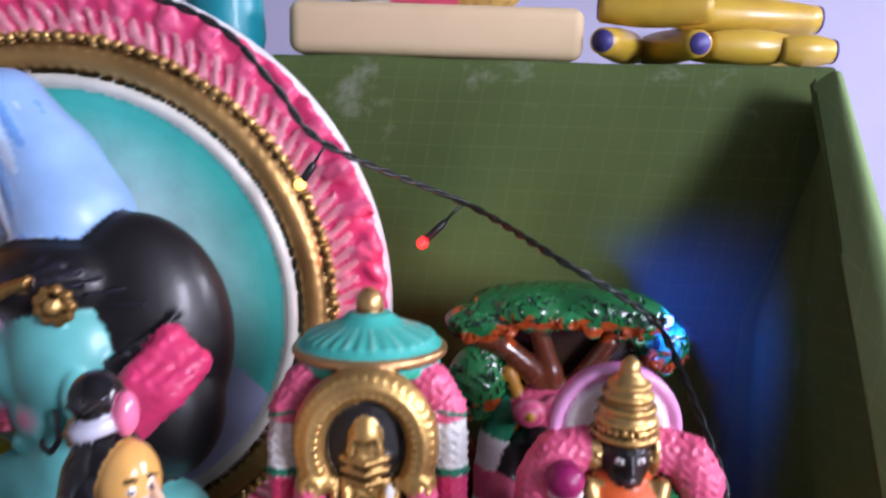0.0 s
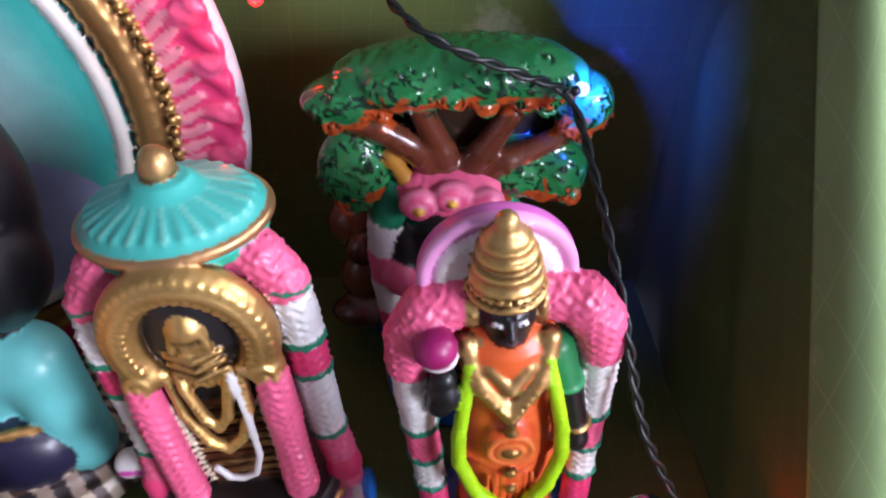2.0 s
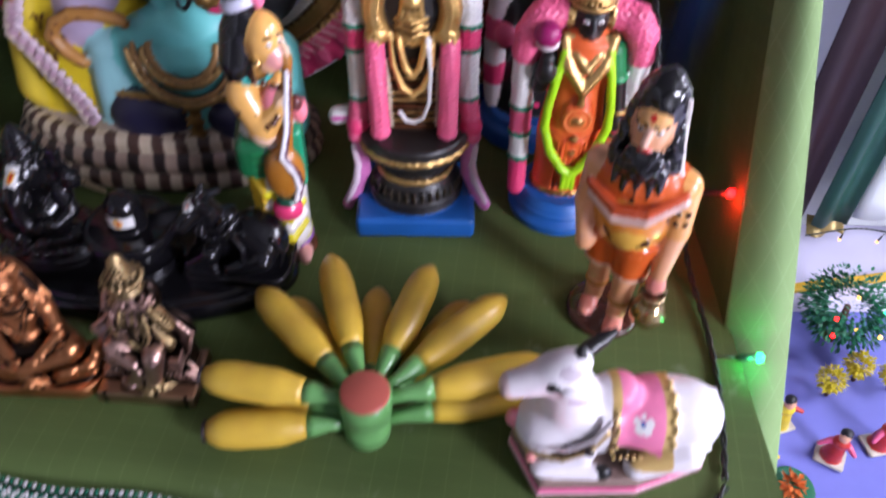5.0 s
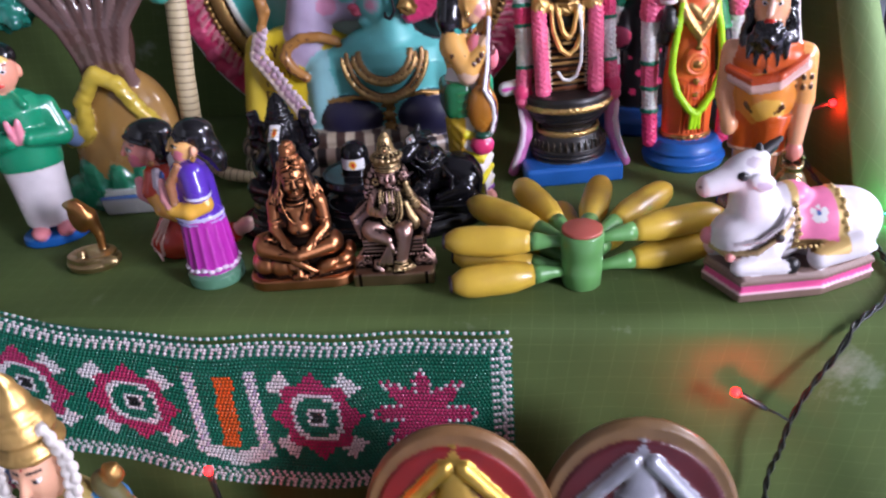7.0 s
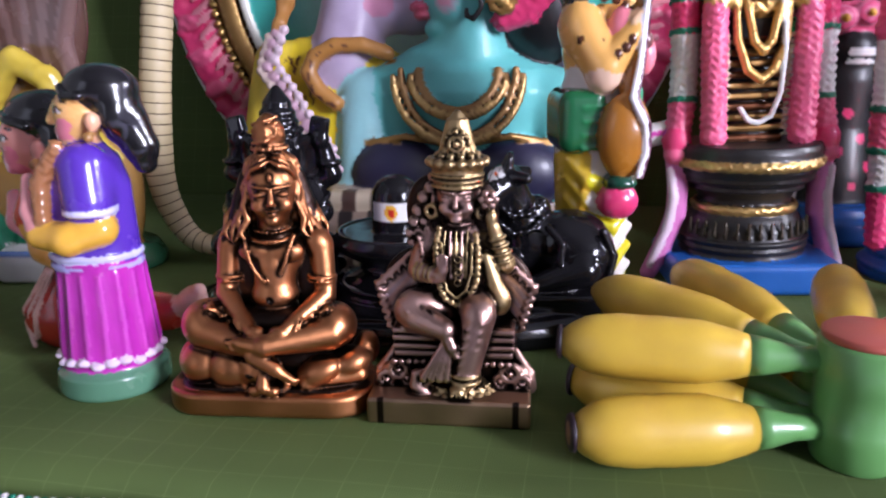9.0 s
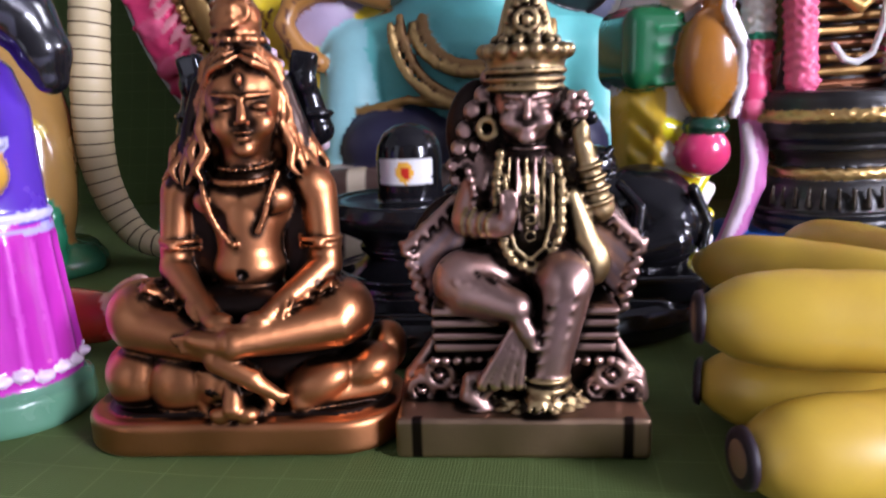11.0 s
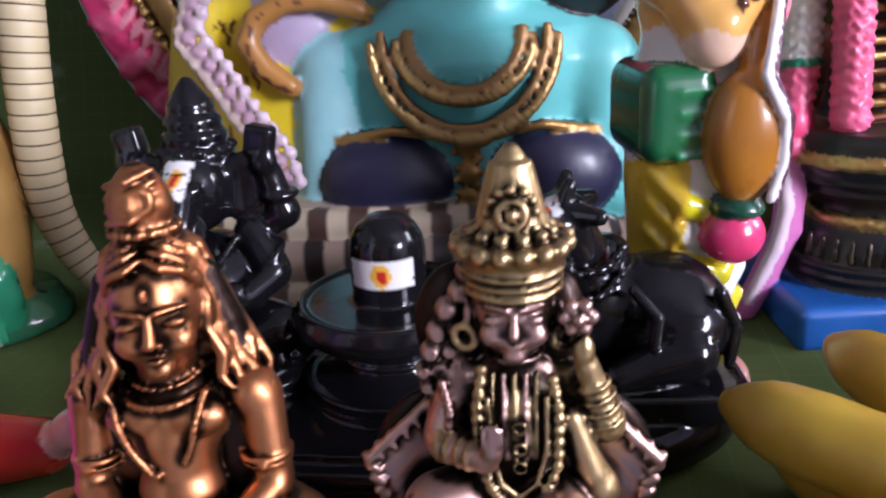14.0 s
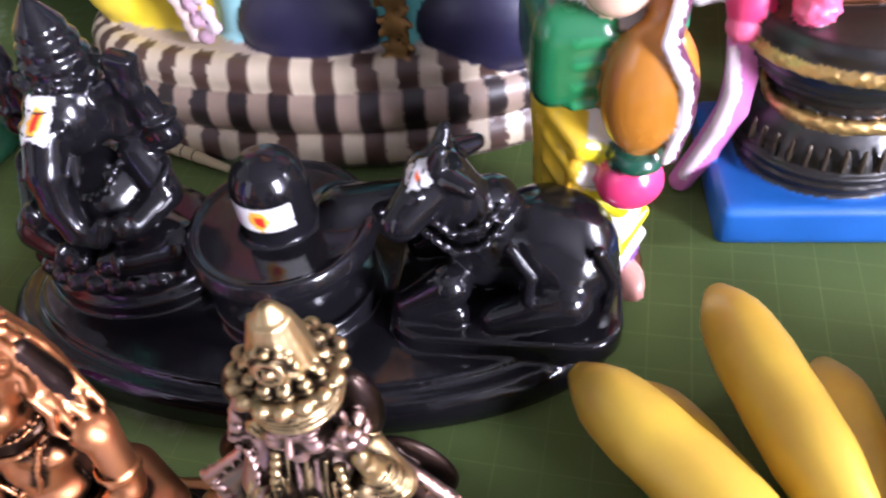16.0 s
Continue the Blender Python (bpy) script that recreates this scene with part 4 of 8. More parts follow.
    for z in (149, 153.5, 158):
        c.path([(-9, -8, z), (0, -11.5, z - 1), (9, -8, z)], 1.6, (0.55, 0.33, 0.11), k=0.3, **g)
    for x in (-6, -2, 2, 6):
        c.limb((x, -9, 161), (x * 0.7, -8, 171), 1.7, 1.2, GOLD, k=0.3, **g)
    c.lathe((0, -4, 166), [(8, 0), (7.5, 4), (5, 9), (2, 12)], GOLD, k=0.5, **g)
    # the gilt arch: a broad rounded band with two bead courses, curled ends
    ar = arc(0, 163, 23, 26, -32, 212, 29, -5)
    c.path(ar, 7.0, (0.66, 0.41, 0.14), k=0.6, **g)
    c.beads(arc(0, 163, 20, 23, -30, 210, 40, -11.2), 1.5, GOLD, step=3.3, k=0.25, **g)
    c.path(arc(0, 163, 23.6, 26.6, -24, 204, 29, -11.6), 1.1, GOLD, k=0.4, **g)
    c.beads(arc(0, 163, 27, 30, -26, 206, 44, -9.6), 1.7, GOLD, step=3.9, k=0.25, **g)
    for s in (-1, 1):
        c.ball((s * 21, -7, 147.5), (8, 6, 7), (0.66, 0.41, 0.14), k=1, **g).ring((s * 22, -12.2, 147), 3.6, 1.2, GOLD, rot=(90, 0, 0), k=0.3, **g).ball((s * 22, -12.6, 147), 1.5, GOLD, k=0.2, **g)
    # flower strings: the outer coil in pink, white and green, the inner one in pink
    c.ball((0, 17, 162), (36, 12, 32), PINK, k=2, **fl)
    for s in (-1, 1):
        outer = [(s * 14, 14, 189), (s * 26, 10, 183), (s * 32.5, 7, 173), (s * 34, 5, 160), (s * 34.5, 4, 148), (s * 34.5, 3, 132), (s * 34.5, 2, 116), (s * 35, 0, 98), (s * 37, -2, 84)]
        for i, col in enumerate((PINK, PINK, WHITE, WHITE, HOT, WHITE, WHITE, PINK)):
            r = (9, 9, 8, 7.6, 7.4, 7.2, 7, 6.8)[i]
            c.limb(outer[i], outer[i + 1], r, r * 0.98, col, k=1.0, **fl)
        for j, r in ((2, 8.2), (4, 7.5), (5, 7.2), (7, 6.8)):
            c.ring(outer[j], r - 1.0, 1.8, (0.008, 0.20, 0.11), rot=(-12, s * (12 if j < 3 else 0), 0), k=0.4, bump=(0.7, 0.3))
        c.ball((s * 38, -4, 77), (7.5, 7, 9), HOT, k=1.2).ball((s * 39, -6, 70), (6, 6, 5), PINK, k=1)
        inner = [(s * 23, -8, 143), (s * 23, -10, 122), (s * 22.5, -12, 100), (s * 22, -13, 84)]
        c.path(inner, [6.2, 6.4, 6.2, 6.6], PINK, k=0.8, **fl).ball((s * 22, -14, 79.5), (7, 6.4, 4), PINK, k=0.6, bump=(0.5, 0.25))
        # ribbons flaring to the ground
        c.path([(s * 39, -4, 68), (s * 36.5, -5, 52), (s * 37, -5, 38), (s * 43, -4, 20), (s * 50, -4, 5)], [4.6, 5.4, 5.4, 5, 4.6], (0.70, 0.20, 0.50), k=0.8)
        c.path([(s * 41.5, -8, 62), (s * 39.5, -9.5, 48), (s * 42, -9, 32), (s * 50, -7, 10)], [2.0, 2.6, 2.6, 2.0], (0.80, 0.62, 0.72), k=0.6)
    c.limb((-40, 2, 82), (-52, 4, 79), 6, 6.4, WHITE, k=0.8).limb((-44, -4, 82), (-56, -2, 79.6), 1.5, 1.5, (0.70, 0.06, 0.42), mode="paint").ball((-52, 4, 79), (3, 6.4, 6.4), WHITE, k=0.5)
    # parasol: a rolled rim with a gilt band, a fluted concave top and a knob
    c.lathe((0, 20, 186), [(25, 0), (28.5, 2.5), (30.5, 6), (31.5, 9), (31, 12), (27.5, 15.5), (21, 18.4), (14, 21), (10.5, 24), (9.6, 25.5)], TEAL, 1.0, 0.78, k=0.5)
    c.ring((0, 20, 195.5), 31.2, 2.3, (0.62, 0.36, 0.16), squash=0.78, k=0.4, **g).ring((0, 20, 189.5), 28.5, 2.0, (0.02, 0.36, 0.22), squash=0.78, k=0.5)
    for i in range(30):
        a = 2 * math.pi * i / 30
        c.limb((12 * math.cos(a), 20 + 9.4 * math.sin(a), 207.4), (27 * math.cos(a), 20 + 21 * math.sin(a), 201.5), 0.5, 1.1, (0.16, 0.58, 0.48) if i % 2 else (0.08, 0.48, 0.40), k=1.6)
    c.lathe((0, 20, 206), [(12, 0), (11.4, 2), (9.5, 4), (7, 5)], (0.30, 0.66, 0.56), 1.0, 0.85, k=1.2)
    c.lathe((0, 21, 210), [(5, 0), (5.8, 2.5), (6.0, 5.5), (5.2, 8.5), (3.4, 11), (1.2, 12.2)], (0.68, 0.40, 0.16), k=0.6, **g)
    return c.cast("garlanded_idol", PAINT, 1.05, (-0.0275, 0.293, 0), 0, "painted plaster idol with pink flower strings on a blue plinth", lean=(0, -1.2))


def haloed_figure():
    c = Clay()
    g = dict(gold=0.85)
    fl = dict(bump=(0.6, 0.235))
    G2 = (0.66, 0.42, 0.16)
    c.lathe((0, 0, 0), [(34, 0), (35, 3), (34, 9), (31, 12), (32, 15), (30, 20), (27, 24)], BLUE)
    c.ring((0, 0, 7), 34.5, 1.5, BLUE, k=0.5).ring((0, 0, 15), 31.5, 1.4, BLUE, k=0.5)
    c.lathe((0, 0, 22), [(21, 0), (20.5, 8), (21, 30), (22, 50), (20, 70), (18, 90), (21, 108), (19, 122), (9, 132)], ORANGE, 1.0, 0.85, k=2)
    c.ring((0, 0, 27), 20.5, 1.8, DARKGOLD, k=0.5, squash=0.85, bump=(0.5, 0.2), gold=0.8)
    for i in range(7):
        c.limb((-9 + i * 3, -18.6, 74), (-10.5 + i * 3.5, -17.8, 32), 0.9, 1.3, (0.68, 0.09, 0.02) if i % 2 else ORANGE, k=0.8)
    # pendant oval with rings and studs down the front
    c.ball((0, -15, 94), (10.5, 5, 15), (0.72, 0.10, 0.02), k=0.8)
    c.ring((0, -18.6, 92), 8.6, 1.2, (0.80, 0.20, 0.05), rot=(90, 0, 0), k=0.4).ring((0, -19.4, 92), 5, 0.9, (0.80, 0.22, 0.05), rot=(90, 0, 0), k=0.3)
    for z, r in ((106, 3.0), (92, 3.6), (78, 3.0), (66, 2.4), (54, 2.2)):
        c.ball((0, -20, z), (r, 2.2, r * 0.8), DARKGOLD, k=0.4, gold=0.8)
    c.path([(-19, -11, 82), (0, -19, 74), (19, -11, 82)], 1.3, (0.60, 0.06, 0.02), k=0.4).path([(-18, -11, 70), (0, -19, 62), (18, -11, 70)], 1.2, (0.60, 0.06, 0.02), k=0.4)
    # lime sash knotted low in front
    for s in (-1, 1):
        c.path([(s * 14, -13, 140), (s * 17, -16, 122), (s * 20, -17, 102), (s * 20.5, -18, 86), (s * 15, -20.5, 68), (s * 6, -22.5, 55), (0, -23.5, 50)], [2.4, 2.8, 3.0, 3.1, 3.2, 3.2, 3.4], LIME, k=0.8, bump=(0.25, 0.3))
    for i in range(3):
        c.limb((-3 + 3 * i, -24.5, 50), (-3.6 + 3.6 * i, -24, 38), 2.0, 1.7, LIME, k=0.4)
    # breast plate
    for w, zt, zb, r in ((15, 146, 116, 4.4), (9, 146, 130, 3.0)):
        c.path([(-w, -8, zt), (-w * 0.72, -14, (zt + zb) / 2), (0, -17.5, zb), (w * 0.72, -14, (zt + zb) / 2), (w, -8, zt)], r, G2, k=0.8, **g)
    c.beads([(-14, -14, 140), (-10, -18.4, 129), (0, -22, 116), (10, -18.4, 129), (14, -14, 140)], 1.4, GOLD, step=3.2, k=0.2, **g)
    c.ring((0, -17.6, 126), 3.4, 1, GOLD, rot=(80, 0, 0), k=0.3, **g).limb((0, -19, 114), (0, -20, 107), 2.4, 1.8, DARKGOLD, k=0.6, gold=0.8)
    # head, ears and crown
    c.limb((0, 0, 138), (0, -1, 150), 8, 7.5, BLACK, k=2)
    c.ball((0, -3, 158), (10.5, 11, 12), BLACK, k=2).ball((0, -7, 151), (7, 7, 6), BLACK, k=2)
    c.limb((0, -13.4, 161), (0, -16, 155.5), 1.3, 2.0, BLACK, k=0.8).ball((0, -13.6, 150.6), (3.0, 1.8, 1.1), (0.05, 0.02, 0.025), k=0.5)
    for s in (-1, 1):
        c.ball((s * 4.4, -12.8, 159.6), (2.3, 1.5, 1.0), WHITE, k=0.15).ball((s * 4.4, -14, 159.6), (0.8, 0.9, 0.8), BLACK, mode="paint")
        c.limb((s * 1.8, -13.6, 162.8), (s * 7, -11.4, 162.6), 0.6, 0.4, BLACK, k=0.3)
        c.ball((s * 12, -3, 158), (3.4, 5, 8), G2, k=0.8, bump=(0.6, 0.22), **g)
    c.box((0, -14, 166.4), (6, 3, 1.5), WHITE, mode="paint").ball((0, -14, 166.4), (1.4, 4, 1.9), RED, mode="paint")
    c.lathe((0, -2, 165), [(12.2, 0), (13, 3), (11.4, 6), (12, 9), (11.2, 13), (9.4, 17), (9.6, 19.5), (8.2, 23.5), (6, 27), (4.0, 29), (4.4, 31), (3.6, 33.4), (1.4, 35.4)], G2, k=0.5, **g)
    for z, r in ((168, 13), (174, 12), (179.5, 11), (184.5, 9.6), (189, 8.0)):
        c.ring((0, -2, z), r, 1.2, GOLD, k=0.3, **g)
    c.beads([(12.4 * math.cos(a), -2 + 12.4 * math.sin(a), 171.4) for a in np.linspace(3.2, 6.2, 14)], 1.4, GOLD, step=3.0, k=0.2, **g)
    # halo: pink rim, pale fluted disc
    c.lathe((-2, 9, 165), [(27.5, -4), (28.5, -2), (28.5, 2), (27.5, 4)], (0.72, 0.16, 0.52), rot=(90, 0, 0), k=0.5)
    c.lathe((-2, 5.4, 165), [(22, -2), (23, 0), (22, 2)], (0.80, 0.66, 0.74), rot=(90, 0, 0), k=0.4)
    for i in range(34):
        a = radians(-20 + i * 220 / 33)
        c.limb((-2 + 9 * math.cos(a), 3.4, 165 + 9 * math.sin(a)), (-2 + 20 * math.cos(a), 3.4, 165 + 20 * math.sin(a)), 0.7, 1.1, WHITE, k=0.4)
    c.ring((-2, 6, 165), 26, 2.6, (0.82, 0.36, 0.66), rot=(90, 0, 0), k=0.6)
    # arms and flower strings
    c.ball((-26, -13, 151), (8, 7.6, 7.4), (0.36, 0.01, 0.13), k=0.5).ball((-25, -12, 144), (7, 6, 4), (0.8, 0.7, 0.72), k=0.8)
    c.limb((-18, -4, 132), (-26, -6, 114), 6, 5.5, BLACK, k=1).limb((-26, -8, 112), (-24, -13, 134), 5.5, 5, BLACK, k=1).ball((-24, -15, 126), (6, 5, 8), BLACK, k=1)
    c.limb((18, -4, 136), (22, -6, 120), 7, 6.6, (0.01, 0.20, 0.06), k=1).ring((22.4, -6.4, 119), 6.6, 1.0, (0.02, 0.30, 0.10), k=0.3).limb((23, -7, 117), (27, -10, 92), 6, 5.4, BLACK, k=1).ball((27, -12, 87), (5.4, 5, 7), BLACK, k=1)
    c.ring((27, -10, 96), 5.6, 1.0, GOLD, k=0.3, **g)
    for s in (-1, 1):
        st = [(s * 17, 2, 158), (s * 28, 0, 155), (s * 34, -1, 145), (s * 36, -1, 132), (s * 36, -1, 112), (s * 35, -1, 92), (s * 34, -1, 70), (s * 33, -2, 50), (s * 32, -4, 22)]
        for i, col in enumerate((PINK, PINK, PINK, WHITE, WHITE, PINK, WHITE, HOT)):
            r = (9.5, 10.5, 9.5, 7.6, 7.2, 7, 6.6, 6.4)[i]
            c.limb(st[i], st[i + 1], r, r * 0.97, col, k=1.2, **fl)
        for j in (3, 5, 6, 7):
            c.ring(st[j], 7.4 - 0.15 * j, 1.7, (0.008, 0.20, 0.11), k=0.4, bump=(0.6, 0.3))
    return c.cast("haloed_figurine", PAINT, 1.1, (0.0765, 0.297, 0), 0, "painted plaster figurine in orange with a pink halo and gold crown")


def rose_crowned_figure():
    c = Clay()
    fl = dict(bump=(0.42, 0.19))
    c.lathe((0, 0, 0), [(38, 0), (40, 3), (39, 14), (34, 18), (32, 24)], BLUE)
    c.lathe((0, 0, 22), [(28, 0), (26, 20), (20, 50), (22, 80), (19, 100), (8, 110)], BLACK, 1.0, 0.8, k=2)
    for x, z in ((-12, 40), (4, 36), (14, 48), (-6, 58), (8, 66), (-15, 72), (16, 76), (-2, 82)):
        c.ball((x, -17, z), (3.2, 8, 3.2), HOT, mode="paint")
    c.ball((0, -6, 120), (15, 13, 15), BLACK, k=2)
    c.box((2, -17, 119), (9, 5, 2), WHITE, mode="paint").box((2, -17, 113), (9, 5, 1.6), WHITE, mode="paint")
    c.ball((3, -2, 138), (26, 14, 13), PINK, k=2, **fl)
    for x, z in ((-12, 139), (3, 142), (18, 137)):
        c.ball((x, -15, z), (9, 5, 8), (0.88, 0.22, 0.36), k=1)
        c.ring((x, -18.5, z), 5, 1.3, (0.80, 0.10, 0.24), rot=(85, 0, 0), k=0.8).ring((x, -19.5, z), 2.4, 1, (0.88, 0.25, 0.4), rot=(85, 0, 0), k=0.5)
        c.ball((x, -20.6, z), 2.4, MARIGOLD, k=0.2)
    for s in (-1, 1):
        st = [(s * 22, 0, 136), (s * 29, -1, 118), (s * 31, -1, 100), (s * 31, -2, 82), (s * 30, -2, 62), (s * 29, -2, 44), (s * 28, -2, 30)]
        for i, col in enumerate((GREENP, WHITE, PINK, WHITE, HOT, WHITE)):
            c.limb(st[i], st[i + 1], 8.5, 8, col, k=1.5, **fl)
        c.ball((s * 24, -12, 92), (9, 8, 10), PINK, k=1.5)
        c.limb((s * 19, -4, 110), (s * 22, -12, 86), 7, 6, BLACK, k=1.5)
    return c.cast("rose_crowned_figurine", PAINT, 1.6, (0.060, 0.392, 0), 0, "black painted plaster figurine crowned with pink roses on a blue plinth")


def painted_tree():
    """A cast tree with a broad crown of curled leaf clumps, a dark seated group at its foot."""
    c = Clay()
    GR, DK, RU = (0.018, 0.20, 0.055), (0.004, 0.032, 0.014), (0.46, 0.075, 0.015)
    BK = (0.13, 0.035, 0.016)
    c.lathe((-24, 50, -36), [(48, 0), (49, 4), (47, 18), (42, 23)], (0.012, 0.05, 0.28), 1.0, 0.5)
    c.path([(-18, 50, -30), (-20, 40, 40), (-10, 20, 90), (0, -2, 122)], [24, 20, 16, 13], BK, k=3)
    # limbs forking to the clumps, the lowest tipped with ochre
    for pts, rr, col in (([(-2, -4, 116), (-14, -8, 140), (-34, -8, 156), (-60, -6, 164)], [10, 8, 6.5, 5], BK), ([(0, -6, 118), (-4, -9, 140), (-14, -10, 168)], [10, 7, 6], BK),
                         ([(2, -6, 118), (16, -10, 138), (30, -10, 160)], [10, 7, 6], BK), ([(4, -6, 116), (28, -10, 132), (56, -6, 142)], [9, 6.5, 5], BK), ([(4, -6, 112), (30, -11, 118), (48, -10, 122)], [7, 6, 3], (0.16, 0.05, 0.06)),
                         ([(-24, -4, 100), (-22, -10, 122), (-30, -10, 140)], [6, 5, 4], (0.42, 0.20, 0.03))):
        c.path(pts, rr, col, k=2.5)
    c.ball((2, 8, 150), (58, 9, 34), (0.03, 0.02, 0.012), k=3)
    rnd = random.Random(5)

    def curl(x, y, z, r):
        """A rosette of rolled leaves."""
        col = rnd.choice((GR, (0.03, 0.30, 0.10), RU, (0.02, 0.16, 0.05)))
        for q in (1.0, 0.62):
            c.ring((x, y - 1.5 * (1 - q), z), r * q, r * 0.17, col, rot=(80 + rnd.uniform(-8, 8), 0, rnd.uniform(-20, 20)), k=0.5)
        c.ball((x, y - 1.5, z), r * 0.3, rnd.choice((RU, GR)), k=0.3)

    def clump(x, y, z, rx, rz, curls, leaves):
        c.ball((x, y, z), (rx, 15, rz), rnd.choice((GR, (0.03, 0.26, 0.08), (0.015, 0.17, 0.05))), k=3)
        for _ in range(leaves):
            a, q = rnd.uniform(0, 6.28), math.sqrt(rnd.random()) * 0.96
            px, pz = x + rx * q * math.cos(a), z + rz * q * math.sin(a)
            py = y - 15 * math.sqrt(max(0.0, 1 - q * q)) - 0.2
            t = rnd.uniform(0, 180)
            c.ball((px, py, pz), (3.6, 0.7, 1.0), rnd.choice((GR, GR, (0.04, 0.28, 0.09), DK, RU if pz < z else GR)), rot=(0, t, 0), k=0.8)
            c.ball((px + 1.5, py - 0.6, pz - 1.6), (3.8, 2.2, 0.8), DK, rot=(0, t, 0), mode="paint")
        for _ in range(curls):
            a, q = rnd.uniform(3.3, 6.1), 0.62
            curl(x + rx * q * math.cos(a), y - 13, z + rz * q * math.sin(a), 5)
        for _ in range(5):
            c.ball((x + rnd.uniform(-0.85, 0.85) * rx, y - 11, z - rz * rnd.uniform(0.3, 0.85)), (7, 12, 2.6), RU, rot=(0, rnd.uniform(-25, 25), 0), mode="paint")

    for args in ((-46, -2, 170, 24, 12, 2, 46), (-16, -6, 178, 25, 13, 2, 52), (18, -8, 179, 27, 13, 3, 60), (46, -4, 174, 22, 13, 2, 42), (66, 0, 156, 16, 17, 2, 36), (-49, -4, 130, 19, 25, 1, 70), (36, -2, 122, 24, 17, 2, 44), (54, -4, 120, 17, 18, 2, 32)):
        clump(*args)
    c.ball((2, 4, 183), (54, 18, 10), GR, k=5, bump=(0.5, 0.11))
    # the seated group at the foot
    n0 = len(c.solids)
    c.ball((-42, -26, 60), (18, 13, 22), BROWN, k=3).ball((-42, -32, 90), (11, 10, 12), (0.10, 0.03, 0.015), k=2).limb((-34, -34, 66), (-22, -42, 56), 8, 6, BLACK, k=2)
    c.ball((-44, -34, 40), (24, 14, 12), (0.09, 0.03, 0.02), k=3).ball((-26, -40, 44), (9, 8, 12), (0.32, 0.2, 0.2), k=2)
    c.ball((-46, -10, 92), (18, 12, 18), (0.20, 0.065, 0.03), k=3)
    c.moved(n0, (-12, 52, -36))
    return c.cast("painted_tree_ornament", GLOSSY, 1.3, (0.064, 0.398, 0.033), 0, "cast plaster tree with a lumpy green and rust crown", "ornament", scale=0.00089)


garlanded_idol()
haloed_figure()
rose_crowned_figure()
painted_tree()


def bust_with_aureole():
    """Two heads in profile side by side, a checked skirt below, a ringed aureole behind."""
    c = Clay()
    g = dict(gold=0.85)
    cz = 187
    n0 = len(c.solids)
    # aureole: disc, gilt ring, bead ring, tassels and flame border
    c.lathe((0, 50, cz), [(119, -8), (119, 8)], TEAL, rot=(90, 0, 0), k=0.5)
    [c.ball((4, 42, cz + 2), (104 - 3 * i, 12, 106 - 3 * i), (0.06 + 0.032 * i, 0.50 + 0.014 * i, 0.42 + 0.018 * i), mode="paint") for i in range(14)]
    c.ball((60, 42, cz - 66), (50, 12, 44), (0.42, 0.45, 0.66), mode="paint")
    c.ring((0, 43, cz), 117.5, 3.2, (0.72, 0.70, 0.62), rot=(90, 0, 0), k=0.6)
    c.ring((0, 51, cz), 128.5, 8.5, (0.52, 0.31, 0.11), rot=(90, 0, 0), k=1, **g)
    for i in range(120):
        a = 2 * math.pi * i / 120
        if math.sin(a) > -0.93:
            c.limb((123.5 * math.cos(a), 44.5, cz + 123.5 * math.sin(a)), (133 * math.cos(a + 0.07), 44.5, cz + 133 * math.sin(a + 0.07)), 1.5, 1.1, (0.66, 0.42, 0.15), k=0.9, **g)
    c.ring((0, 48, cz), 122.5, 1.9, DARKGOLD, rot=(90, 0, 0), k=0.4, **g)
    for i in range(150):
        a = 2 * math.pi * i / 150
        if math.sin(a) > -0.93:
            c.ball((139 * math.cos(a), 47, cz + 139 * math.sin(a)), 2.5, GOLD, k=0.3, **g)
    c.ring((0, 53, cz), 139, 4.0, (0.62, 0.42, 0.08), rot=(90, 0, 0), k=0.5)
    c.lathe((0, 56, cz), [(169, -4), (170, 0), (169, 4)], (0.80, 0.78, 0.80), rot=(90, 0, 0), k=0.4)
    c.lathe((0, 52.5, cz), [(166.5, -3.5), (167, 3)], HOT, rot=(90, 0, 0), k=0.4, bump=(1.0, 0.055))
    for i in range(128):
        a = 2 * math.pi * i / 128
        if math.sin(a) > -0.93:
            ca, sa = math.cos(a), math.sin(a)
            tw = a + 0.035
            c.limb((142 * ca, 49.5, cz + 142 * sa), (153 * math.cos(tw), 49, cz + 153 * math.sin(tw)), 1.9, 1.2, (0.84, 0.30, 0.36), k=0.8)
    for i in range(44):
        a = 2 * math.pi * (i + 0.5) / 44
        c.ball((159 * math.cos(a), 49.5, cz + 159 * math.sin(a)), (8, 3, 5), (0.84, 0.11, 0.25), rot=(0, -math.degrees(a), 0), k=1.5, bump=(0.6, 0.11))
    c.grown(n0, 1.073, (0, 50, cz)).moved(n0, (-14, 27, -8))
    # checked skirt
    for z, rx, ry, r in ((8, 104, 46, 10.5), (25, 104, 46, 10), (38, 100, 43, 7.5)):
        n = 76
        for i in range(n):
            a = 2 * math.pi * i / n
            b = 2 * math.pi * (i + 1) / n
            pale = (i % 2 == 0)
            col = ((0.62, 0.51, 0.37) if z != 25 else (0.36, 0.26, 0.20)) if pale else ((0.085, 0.045, 0.035) if z != 25 else (0.02, 0.012, 0.012))
            c.limb((-22 + rx * math.cos(a), 8 + ry * math.sin(a), z), (-22 + rx * math.cos(b), 8 + ry * math.sin(b), z), r, r, col, k=0.5)
    c.lathe((-22, 8, 0), [(104, 0), (108, 18), (104, 36), (90, 46)], (0.45, 0.36, 0.30), 1.0, 0.44, k=1)
    for z in (2, 17, 33):
        c.ring((-22, 8, z), 113.5, 1.6, (0.10, 0.06, 0.06), squash=0.485, mode="paint")
